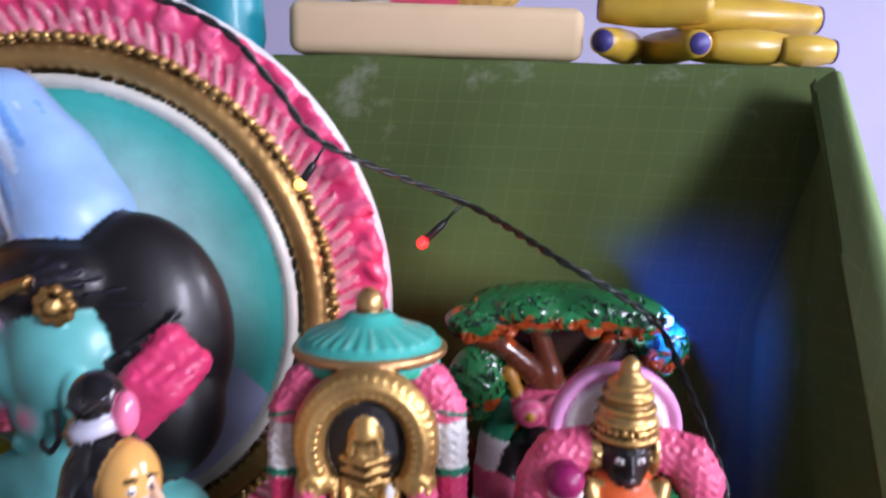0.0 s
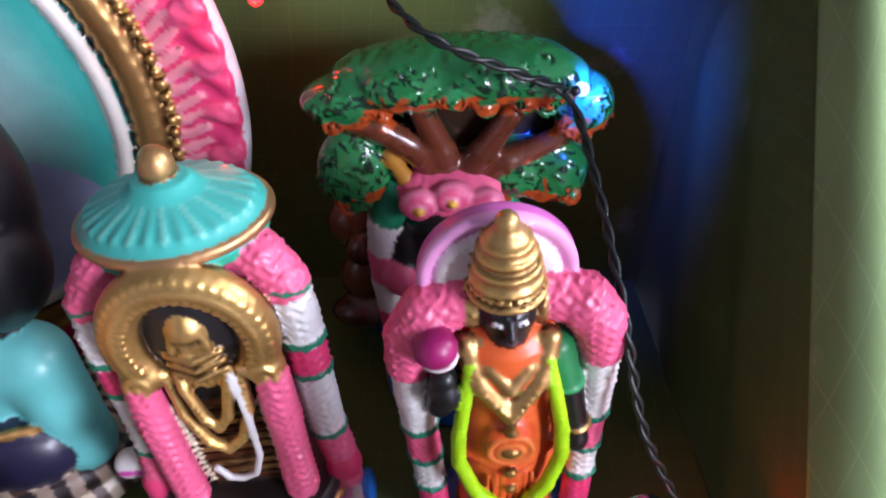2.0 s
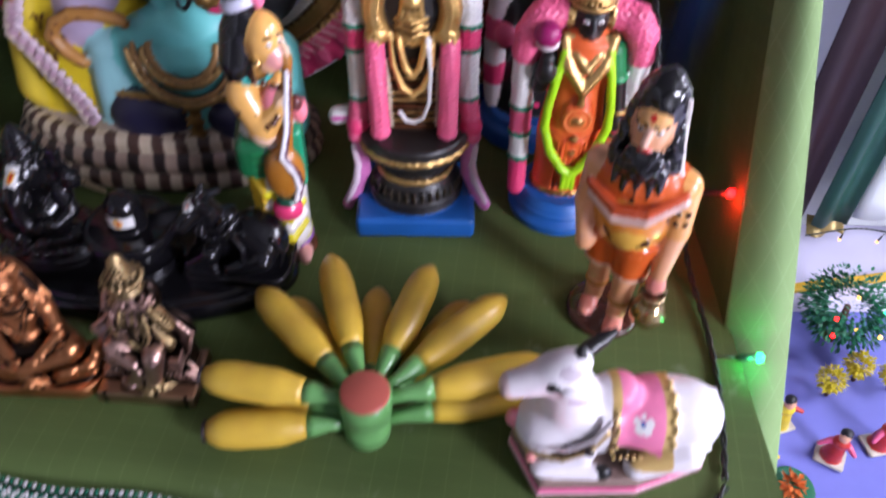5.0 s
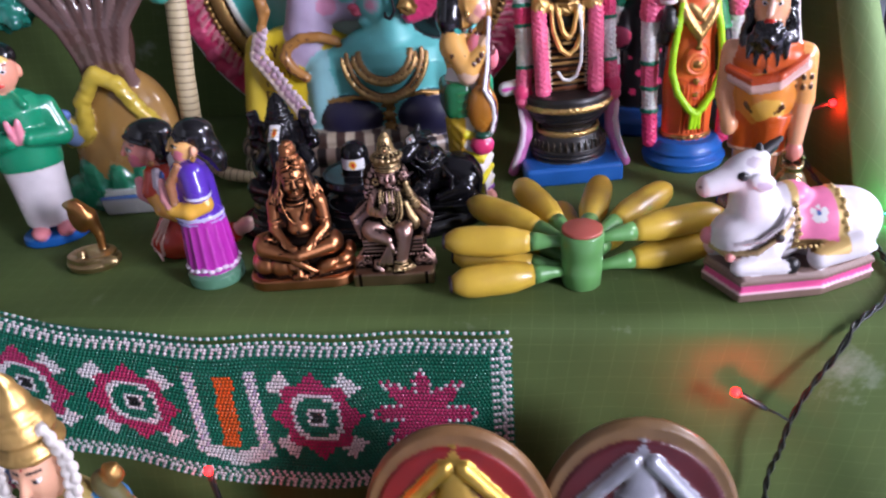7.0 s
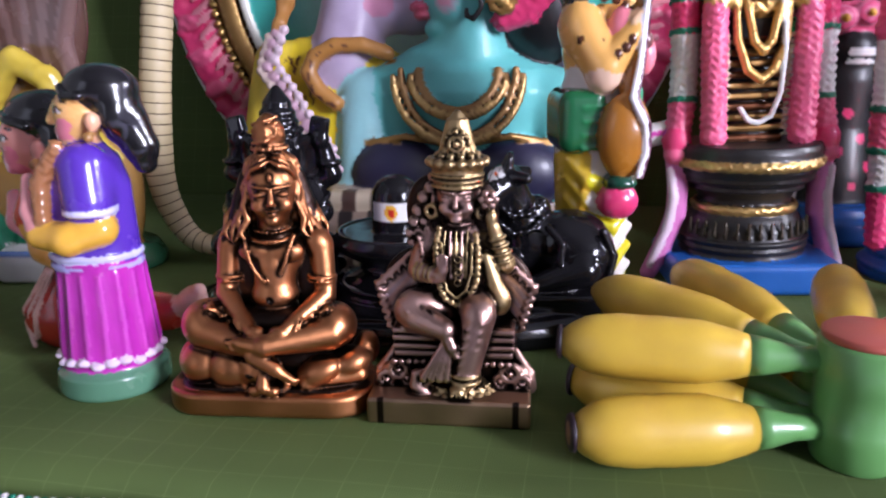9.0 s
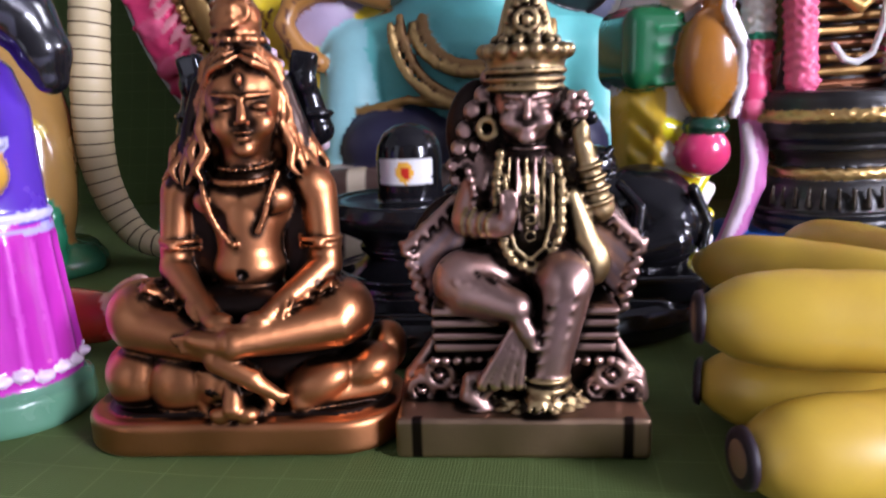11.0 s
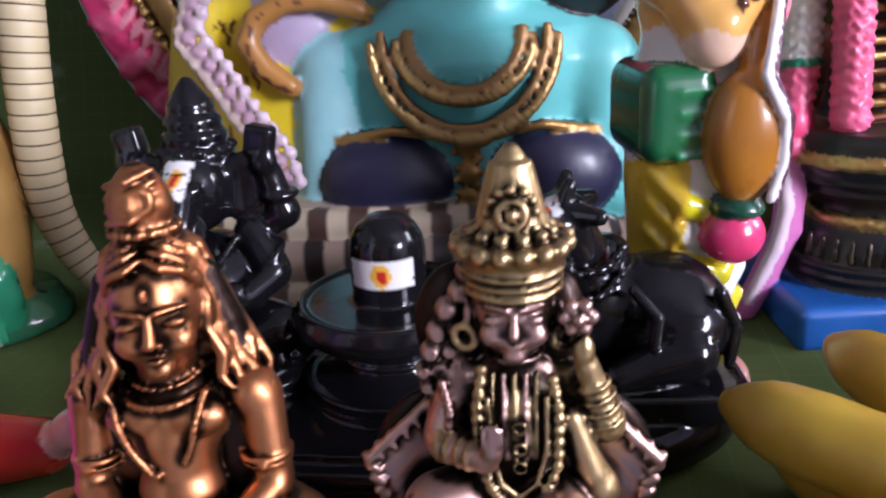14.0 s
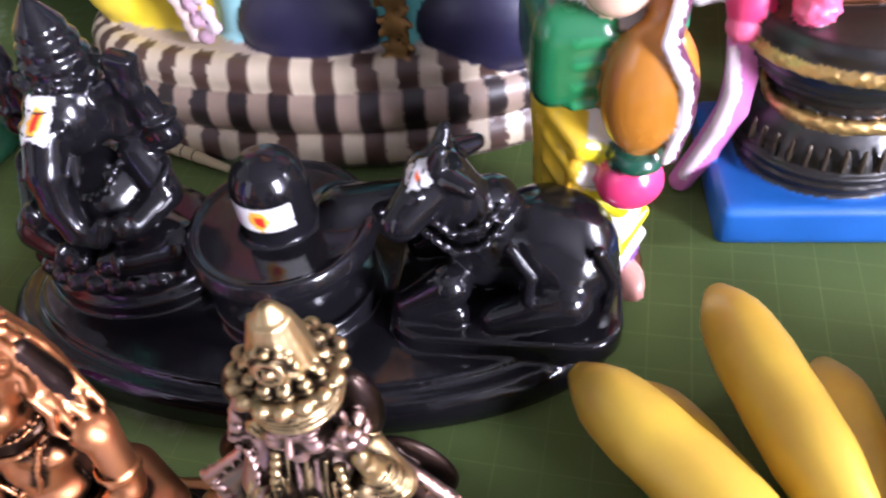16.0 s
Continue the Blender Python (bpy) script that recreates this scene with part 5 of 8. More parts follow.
    # the nearer bust: sea-green skin, navy bodice, two gilt necklaces
    c.lathe((12, -2, 40), [(52, 0), (50, 18), (50, 34), (56, 48), (60, 60), (50, 72), (22, 82)], AQUA, 1.0, 0.48, k=3)
    for s in (-1, 1):
        c.limb((12 + s * 56, -4, 96), (12 + s * 62, -10, 44), 17, 14, (0.34, 0.66, 0.68) if s < 0 else AQUA, k=4)
        c.ball((12 + s * 34, -19, 53), (30, 17, 22), NAVY, k=1.5)
        c.path([(12 + s * 5, -30, 72), (12 + s * 30, -30, 76), (12 + s * 57, -19, 70)], 2.3, DARKGOLD, k=0.5, gold=0.6)
    c.limb((15, -1, 96), (20, 2, 136), 22, 19.5, AQUA, k=4)
    for s in (-1, 1):
        c.limb((13 + s * 12, 2, 116), (12 + s * 50, 0, 96), 15, 14, AQUA, k=10)
    for R, zc, bz in ((25, 111, 22), (35, 111, 37)):
        pts = arc(12, zc, R, bz, 180, 360, 26, 0)
        pts = [np.array((x, -23.5 - 10 * math.sin(math.pi * i / 25), z)) for i, (x, _, z) in enumerate(pts)]
        inner = [(x - 2.2 * (x - 12) / R, y, z + 2.2) for x, y, z in pts]
        outer = [(x + 2.0 * (x - 12) / R, y - 0.5, z - 2.0) for x, y, z in pts]
        c.path(inner, 2.1, (0.40, 0.22, 0.08), k=0.6, gold=0.5).path(outer, 2.2, (0.44, 0.25, 0.09), k=0.6, gold=0.6)
        steps = even([np.array(p) for p in outer], 3.0)
        for (xa, ya, za), (xb, yb, zb) in zip(steps, steps[1:]):
            c.limb((xa, ya - 1.6, za + 2.0), (xb, yb - 1.6, zb - 2.0), 1.0, 1.0, (0.70, 0.46, 0.18), k=0.4, **g)
    for z, r in ((70, 6), (58, 5), (48, 4.5)):
        c.ball((12, -33, z), (r, 3, r), DARKGOLD, k=0.5, gold=0.75)
        for i in range(7):
            c.ball((12 + (r + 1) * math.cos(i * 0.9), -34, z + (r + 1) * math.sin(i * 0.9)), 1.7, DARKGOLD, k=0.3, gold=0.75)
    # its head in profile: brow, nose, lips and chin to one side
    c.ball((22, 2, 178), (31, 27, 36), AQUA, k=4)
    c.ball((13, 0, 150), (21, 18, 19), AQUA, k=4).ball((-4, -2, 172), (10, 15, 18), AQUA, k=4)
    c.ball((-1, -3, 135.5), (7.5, 9, 5.5), AQUA, k=2.5)
    c.path([(-10, -3, 176), (-14, -3, 168), (-19, -3, 158)], [3, 3.6, 4.4], AQUA, k=2).ball((-15.5, -6, 156), (3.6, 4, 2.6), AQUA, k=1)
    c.ball((-10, -4, 147.5), (5.5, 8, 2.4), (0.58, 0.08, 0.15), k=0.5).ball((-9, -4, 143), (5, 7.5, 2.6), (0.62, 0.10, 0.17), k=0.5).limb((-14, -10, 145.4), (-5, -12, 145.2), 0.5, 0.5, (0.06, 0.01, 0.02), mode="paint")
    for r, col in ((9, (0.34, 0.50, 0.52)), (6.5, (0.52, 0.42, 0.50)), (4, (0.68, 0.30, 0.42))):
        c.ball((4, -20, 151), (r, 10, r), col, mode="paint")
    c.path([(-12, -17, 176), (-4, -22, 178), (6, -24, 174)], [0.8, 1.5, 0.8], BLACK, mode="paint").path([(-13, -17, 186), (-3, -23, 190), (9, -25, 186)], [0.8, 1.6, 0.7], BLACK, mode="paint")
    c.ball((-4, -22, 174.4), (5, 4, 2.4), WHITE, mode="paint").ball((-5, -23, 174.4), (2.2, 5, 2.4), BLACK, mode="paint")
    c.path([(24, -25, 160), (25, -26, 146), (21, -26, 140), (17, -25, 142), (17, -25, 145)], 1.6, BLACK, k=0.4)
    c.ball((33, -23, 166), (7, 6, 13), AQUA, k=1.5).ring((33, -25.4, 168), 4.5, 1.4, (0.05, 0.36, 0.34), rot=(90, 20, 0), squash=1.5, k=0.6)
    for i in range(8):
        c.ball((36 + 6 * math.cos(i * 0.785), -27, 150 + 6 * math.sin(i * 0.785)), 2.7, DARKGOLD, k=0.4, **g)
    c.ball((36, -28.5, 150), 3.4, GOLD, k=0.3, **g)
    # hair in a great dark oval, combed back, with a pink string round it
    c.ball((46, 16, 182), (47, 30, 62), BLACK, k=2).ball((60, 8, 150), (30, 26, 38), BLACK, k=2).ball((14, 6, 212), (36, 26, 22), BLACK, k=3)
    for i in range(9):
        a = -50 + i * 12
        c.path([(40 + 5 * math.cos(radians(a)), -17, 176 + 5 * math.sin(radians(a))), (66 + i * 0.6, -14 + abs(i - 4) * 0.6, 176 + 26 * math.sin(radians(a)) * 1.2), (86 - abs(i - 4) * 2.4, 0, 172 + 46 * math.sin(radians(a)))], [0.9, 1.5, 0.9], (0.012, 0.010, 0.014), k=0.9)
    for i in range(7):
        c.path([(-8 + i * 9, -17 - 2 * math.sin(i * 0.5), 214 + 3 * i - 0.7 * i * i), (8 + i * 9, -14, 224 + 2 * i - 0.8 * i * i)], [1.0, 1.4], (0.02, 0.016, 0.03), k=0.8)
    for j in range(3):
        c.path([(38 + j * 6, -17 - j, 140 + j * 1.5), (46 + j * 7, -22 - j, 157 - j * 0.5), (60 + j * 7, -22 - j, 174 - j * 2.5), (72 + j * 6, -12 - j, 190 - j * 5)], [7, 8, 8, 7], HOT, k=1.5, bump=(0.55, 0.16))
    c.path([(-16, -16, 200), (-2, -22, 211), (14, -22, 218)], 3, DARKGOLD, k=0.5, bump=(0.7, 0.2), **g)
    for i in range(9):
        c.ball((26 + 7.4 * math.cos(i * 0.7), -23, 208 + 7.4 * math.sin(i * 0.7)), 2.9, DARKGOLD, k=0.4, **g)
    c.ball((26, -24, 208), 4.2, GOLD, k=0.4, **g)
    # pale blue veil rising from the head, with a rust crown before it
    c.path([(12, 28, 238), (-2, 34, 262), (-20, 36, 290)], [30, 26, 20], (0.30, 0.50, 0.82), k=4)
    for i in range(7):
        c.path([(-12 + i * 8, 1 + 1.3 * (i - 3) ** 2, 232), (-26 + i * 8, 10 + 1.1 * (i - 3) ** 2, 262), (-38 + i * 6, 18 + (i - 3) ** 2, 292)], 3.4, (0.52, 0.68, 0.88) if i % 2 else (0.16, 0.36, 0.74), k=1.2)
    c.lathe((-46, 4, 214), [(24, 0), (26, 14), (22, 30), (24, 40), (18, 56), (8, 72)], (0.55, 0.16, 0.03), k=2, bump=(0.8, 0.07))
    c.ring((-46, 4, 236), 24, 3, GOLD, k=0.6, **g).ring((-46, 4, 250), 23, 2.6, DARKGOLD, k=0.6, **g)
    # the farther head and bust: lilac face, yellow pelt, twisted bead string
    c.lathe((-66, 16, 40), [(60, 0), (58, 30), (54, 60), (46, 78), (22, 92)], YELLOW, 1.0, 0.5, k=3)
    rnd = random.Random(3)
    for i in range(34):
        z = rnd.uniform(56, 128)
        x = rnd.uniform(-118, -70 if z < 108 else -52)
        for t in (-16, 14):
            c.box((x + t * 0.08, -10, z), (0.95, 26, rnd.uniform(3.5, 6)), BROWN, rnd=0.6, rot=(0, t + rnd.uniform(-9, 9), 0), mode="paint")
    c.limb((-60, 10, 110), (-52, 14, 150), 22, 20, LILAC, k=5)
    n0 = len(c.solids)
    c.ball((-34, 20, 190), (36, 28, 42), LILAC, k=5).ball((-52, 14, 164), (17, 17, 16), LILAC, k=4).ball((-60, 10, 150), (7, 9, 5.5), LILAC, k=2.5)
    c.limb((-66, 10, 192), (-75, 10, 174), 3.5, 4.6, LILAC, k=2.5).ball((-67, 9, 163), (5, 8, 2.4), (0.42, 0.10, 0.22), k=0.6).ball((-66, 9, 158), (5, 7, 2.4), (0.42, 0.10, 0.22), k=0.6).ball((-52, -4, 166), (9, 10, 8), (0.62, 0.26, 0.40), mode="paint")
    c.moved(n0, (17, 0, -16))
    c.path([(-60, -18, 94), (-70, -17, 102), (-76, -16, 112), (-72, -14, 121), (-60, -13, 127), (-44, -12, 127), (-30, -10, 122)], 4.6, (0.42, 0.19, 0.045), k=1)
    for i in range(9):
        a = radians(60 + i * 24)
        c.ball((-56 + 19 * math.cos(a), -22, 110 + 17 * math.sin(a)), (1.2, 6, 3.0), (0.10, 0.03, 0.02), rot=(0, -math.degrees(a), 0), mode="paint")
    c.path([(-84, -4, 196), (-94, -6, 172), (-88, -9, 152), (-94, -11, 134)], [5, 6, 5, 3.5], (0.42, 0.19, 0.05), k=2, bump=(0.7, 0.06))
    pts = [(-94, -12, 134), (-100, -16, 116), (-88, -20, 100), (-78, -24, 84), (-66, -28, 68), (-62, -30, 52)]
    c.beads(pts, 3.3, (0.55, 0.34, 0.42), step=6.8, k=0.3).beads([(x + 5, y - 1, z + 2) for x, y, z in pts], 3.0, (0.66, 0.50, 0.56), step=6.2, k=0.3).beads([(x - 5, y + 1, z - 2) for x, y, z in pts], 3.0, (0.60, 0.46, 0.40), step=5.2, k=0.3)
    c.limb((-100, 10, 116), (-108, 6, 60), 15, 17, (0.74, 0.55, 0.05), k=4)
    c.ball((0, 40, -30), (400, 200, 30), BLACK, mode="cut", k=0)
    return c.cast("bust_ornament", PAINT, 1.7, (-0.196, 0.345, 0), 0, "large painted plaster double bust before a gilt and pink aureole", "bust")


def lute_player():
    c = Clay()
    pk, sk = (0.88, 0.24, 0.30), (0.90, 0.48, 0.13)
    c.lathe((0, 0, 0), [(23, 0), (24, 2), (22, 5)], BROWN, 1.0, 0.85)
    for s in (-1, 1):
        c.ball((5 + s * 9, -17, 8), (6, 10, 4.5), (0.85, 0.42, 0.36), k=1.2)
        for j in range(4):
            c.ball((2 + s * 9 + j * 2, -26.4 + abs(j - 1.5), 7), 1.3, (0.85, 0.42, 0.36), k=0.3)
    # white wrap with yellow folds and a violet hem
    c.lathe((0, 0, 9), [(19, 0), (20, 8), (20.5, 40), (22, 62), (21, 82), (19, 96), (12, 112)], (0.80, 0.75, 0.70), 1.0, 0.9, k=2)
    for i in range(6):
        z = 18 + i * 9
        c.path([(-17, -10, z + 10), (-8, -18, z + 1), (6, -19, z - 3), (18, -11, z + 5)], [2.0, 3.6, 3.6, 2.2], (0.76, 0.66, 0.02) if i % 2 else (0.80, 0.75, 0.70), k=1.5)
    c.box((-14, -4, 56), (8, 18, 22), (0.80, 0.52, 0.04), rnd=5, mode="paint")
    c.path([(-20, -4, 76), (-10, -18, 62), (-12, -18, 44), (-19, -8, 34)], 1.4, (0.72, 0.40, 0.03), k=0.8)
    c.ring((0, 0, 12), 20.3, 1.3, (0.24, 0.08, 0.32), squash=0.9, k=0.3).ring((0, 0, 17), 20.3, 0.9, (0.75, 0.70, 0.02), squash=0.9, k=0.3)
    c.box((-11, -1, 90), (13, 20, 14), (0.010, 0.13, 0.045), rnd=7, k=1.2)
    for z in (80, 86, 92, 98):
        c.path([(-22, -10, z), (-12, -20.4, z - 1.5), (0, -20.4, z - 1)], 1.1, (0.012, 0.18, 0.06), k=0.6)
    c.box((18, 0, 84), (5, 13, 22), (0.02, 0.32, 0.16), rnd=4, k=1)
    # upper body, the near arm bent across, bead bands on wrist and arm
    c.ball((0, 2, 122), (19, 15, 20), sk, k=3).ball((-11, -5, 130), (12, 12, 13), (0.90, 0.50, 0.20), k=2.5)
    c.limb((-11, -8, 130), (-2, -17, 114), 11.5, 9.5, sk, k=2).ball((-1, -18, 111), (10, 9, 9), (0.92, 0.62, 0.44), k=2)
    c.limb((0, -19, 114), (13, -20, 128), 8.4, 5.8, sk, k=1.5).ball((14, -19, 131), (5.5, 5, 6.5), (0.92, 0.55, 0.32), k=1)
    c.ball((8, -14, 126), (8, 8, 13), pk, k=1.2)
    for j in range(4):
        c.limb((11 + j * 1.5, -23, 132 - j * 0.8), (16 + j * 0.8, -22, 137 - j * 2.4), 1.7, 1.4, (0.92, 0.58, 0.34), k=0.4)
    for x, y, z in ((-14, -18.6, 125), (-9, -20.4, 123), (-4, -20.6, 124), (3, -26, 119), (7, -26.6, 121.5), (10, -26, 125), (4, -16, 141), (-2, -15, 142), (9, -15.4, 139), (13, -14, 137)):
        c.ball((x, y, z), 2.1, (0.10, 0.03, 0.012), k=0.25)
    # lute: gourd, neck, white and dark cords
    c.ball((9, -24, 84), (14, 10, 19), AMBER, k=0.8).limb((11, -22, 98), (20, -14, 152), 5.5, 3.2, AMBER, k=1.5).ball((20, -13, 154), (4, 4, 5), (0.45, 0.2, 0.05), k=0.6)
    c.path([(19, -20, 150), (14, -27, 116), (9, -33, 101), (16, -34, 90), (18, -32, 78), (14, -33, 68)], 1.6, (0.84, 0.80, 0.82), k=0.3).path([(21, -19, 148), (16.5, -26, 116), (12, -32.6, 101), (19, -32.6, 90), (20.6, -30, 78), (16.6, -32, 67)], 1.2, (0.10, 0.03, 0.06), k=0.25)
    c.lathe((8, -24, 62), [(8, 0), (9, 2), (7, 5)], (0.008, 0.07, 0.04), k=0.4).ball((7, -24, 55.5), (11, 9, 8.5), HOT, k=0.6)
    c.ball((23, -8, 118), (6, 6, 9), pk, k=1).ball((22, -10, 124), (4.4, 4.4, 5.4), (0.12, 0.03, 0.03), k=0.6)
    # head turned to the lute, back hair, topknot with a white tie and a pink flower
    c.limb((3, 0, 138), (5, -2, 150), 8.5, 8.5, sk, k=2)
    c.ball((7, -4, 162), (12.5, 13, 15.5), sk, k=1.5).ball((13, -11, 155), (7.6, 6.6, 7.6), (0.92, 0.40, 0.36), k=1.5).ball((9, -8, 150), (8, 8, 6), (0.92, 0.50, 0.28), k=1.5)
    c.limb((17, -10, 166), (20.5, -13.5, 159), 1.6, 2.4, (0.92, 0.56, 0.36), k=1).ball((16.5, -13, 152.4), (3.0, 3, 1.1), RED, k=0.4)
    for dx, dy in ((10.5, -15.6), (17.4, -11.4)):
        c.ball((dx, dy, 164.4), (2.2, 1.6, 1.1), WHITE, k=0.2).ball((dx + 0.3, dy - 0.8, 164.4), (1.0, 1.4, 1.0), BLACK, mode="paint").path([(dx - 2.6, dy + 0.2, 168), (dx + 2.6, dy - 0.2, 168.4)], 0.7, BLACK, k=0.3)
    c.ball((-3, 3, 167), (14.5, 14, 15), BLACK, k=1).path([(-9, 2, 162), (-12, -2, 148), (-11, -4, 136)], [12, 11.5, 8], BLACK, k=2)
    c.ring((-4, 2, 182), 9.5, 3.4, (0.72, 0.72, 0.86), rot=(-8, -14, 0), k=0.4).ball((-5, 2, 191), (11, 11, 9.5), BLACK, k=0.6).ball((7, -3, 187), (5, 6, 8), (0.92, 0.20, 0.36), k=0.8)
    for i in range(5):
        c.path([(-15 + i * 2, -5 - i * 1.5, 190), (-8 + i * 2, -8.4, 194), (2, -7, 191 + i)], 0.8, (0.02, 0.016, 0.02), k=0.4)
    c.ball((1.5, -13.5, 158), (2.4, 2.4, 4), sk, k=0.5).ball((1.5, -15, 152.6), 2.4, GOLD, k=0.3, gold=0.85)
    c.path([(9, -12, 144), (1, -15, 141), (-8, -13, 141)], 1.5, TEAL, k=0.3)
    return c.cast("lute_player_figurine", GLOSSY, 1.1, (-0.116, 0.248, 0), 8, "painted figurine in yellow and green playing a brown lute", "figurine", scale=0.00103, stretch=(0.84, 0.88, 1.0))


def bearded_sage():
    c = Clay()
    fl = (0.86, 0.42, 0.22)
    OR, OR2 = (0.72, 0.12, 0.02), (0.80, 0.28, 0.04)
    c.lathe((0, 0, 0), [(27, 0), (28, 2), (26, 5)], (0.06, 0.02, 0.012))
    for s, y in ((-1, 4), (1, -8)):
        c.limb((s * 10, y, 12), (s * 10, y + 2, 52), 7, 9, fl, k=2).ball((s * 11, y - 9, 8.5), (7, 12, 4.5), (0.86, 0.32, 0.24), k=2)
        c.ring((s * 10, y, 26), 7.4, 1.6, (0.50, 0.22, 0.04), k=0.5)
        c.lathe((s * 10, y * 0.6, 50), [(12.5, 0), (13, 4), (14, 16), (16, 30)], OR, k=2)
        c.ring((s * 10, y * 0.6, 51), 12.6, 1.3, (0.75, 0.45, 0.3), k=0.4)
    c.ball((2, -2, 94), (25, 20, 26), OR2, k=4).ball((4, -13, 88), (15, 10, 13), (0.85, 0.48, 0.08), k=3)
    for i in range(9):
        a = radians(200 + i * 17)
        c.ball((3 + 15 * math.cos(a), -21 + 3 * math.sin(a * 0.5), 92 + 9 * math.sin(a)), 2.0, (0.10, 0.03, 0.01), k=0.3)
    # arms
    c.limb((-27, 0, 122), (-29, -2, 92), 9, 8, fl, k=2).limb((-29, -2, 92), (-25, -10, 74), 8, 6, fl, k=2).ball((-23, -12, 70), (7, 6, 8), fl, k=1)
    c.limb((28, 0, 120), (31, -2, 90), 10, 9, (0.86, 0.40, 0.12), k=2).limb((31, -2, 90), (30, -12, 62), 8.5, 6, fl, k=2).ball((30, -14, 54), (7, 6, 8), (0.85, 0.3, 0.25), k=1)
    for z in (108, 101):
        for i in range(3):
            c.ball((23 + i * 6, -11 + abs(i - 1) * 2, z), 1.8, (0.08, 0.03, 0.01), k=0.3)
    # pot
    c.lathe((31, -14, 20), [(9, 0), (12, 4), (13, 10), (10, 16), (7, 19), (9, 23), (8, 25)], BRASS, k=0.6, gold=0.9)
    c.path([(22, -14, 42), (22, -16, 52), (30, -17, 57), (38, -14, 50), (38, -12, 42)], 1.6, BRASS, k=0.4, gold=0.9)
    # shawl with a pale hem across the breast
    c.ball((2, 2, 118), (32, 20, 18), OR, k=3)
    c.path([(-26, -12, 106), (-8, -22, 100), (12, -22, 104), (30, -10, 116), (33, 2, 124)], 3.0, (0.80, 0.50, 0.42), k=0.8)
    c.path([(-28, -10, 112), (-8, -20, 106), (12, -20, 110), (29, -8, 121)], 3.2, (0.60, 0.08, 0.02), k=1.2)
    # beard, face, hair
    c.ball((-1, -12, 136), (14, 9.5, 12), BLACK, k=2, bump=(0.8, 0.09))
    for x, z in ((-13, 122), (-7, 118), (0, 113), (7, 118), (12, 123)):
        c.limb((x, -13, 133), (x * 1.15, -17, z), 4.5, 1.2, BLACK, k=1.5)
    c.limb((0, 0, 128), (0, -2, 146), 11, 10, fl, k=2)
    c.ball((-1, -4, 156), (12.5, 13, 16.5), fl, k=2).ball((-1, -11, 164), (10, 7, 7), (0.86, 0.45, 0.16), k=2)
    c.limb((-1, -16.5, 161), (-2, -20, 153), 1.9, 2.9, (0.86, 0.50, 0.36), k=1.5).ball((-1, -16, 147.5), (3.6, 3, 1.3), RED, k=0.5)
    for s in (-1, 1):
        c.limb((-1 + s * 2.5, -17, 163), (-1 + s * 9.5, -13.6, 162.6), 1.2, 0.8, BLACK, k=0.4).ball((-1 + s * 5.5, -15.6, 159.2), (2.6, 1.6, 1.2), WHITE, k=0.3).ball((-1 + s * 5.5, -17, 159.2), (1.2, 1.4, 1.2), BLACK, mode="paint")
        c.path([(-1 + s * 12, -1, 165), (-1 + s * 14.5, -2, 150), (-1 + s * 17, -4, 134), (-1 + s * 15, -8, 122)], [4.5, 5, 5, 2], BLACK, k=2, bump=(0.6, 0.09))
    c.ball((-1, -16, 167), (1.8, 3, 2.4), RED, mode="paint")
    c.lathe((0, 1, 163), [(13.5, 0), (15, 5), (14.5, 11), (12, 17), (7.5, 21.5), (3, 24)], BLACK, k=2, bump=(0.5, 0.07))
    c.path([(15, -3, 174), (16.5, -2, 162), (19, -2, 146), (23, -4, 130)], 1.5, (0.75, 0.70, 0.62), k=0.4)
    return c.cast("bearded_sage_figurine", GLOSSY, 1.25, (0.098, 0.196, 0), -24, "glossy painted bearded figurine in an orange shawl holding a brass pot", "figurine", stretch=(0.88, 0.9, 1.0))


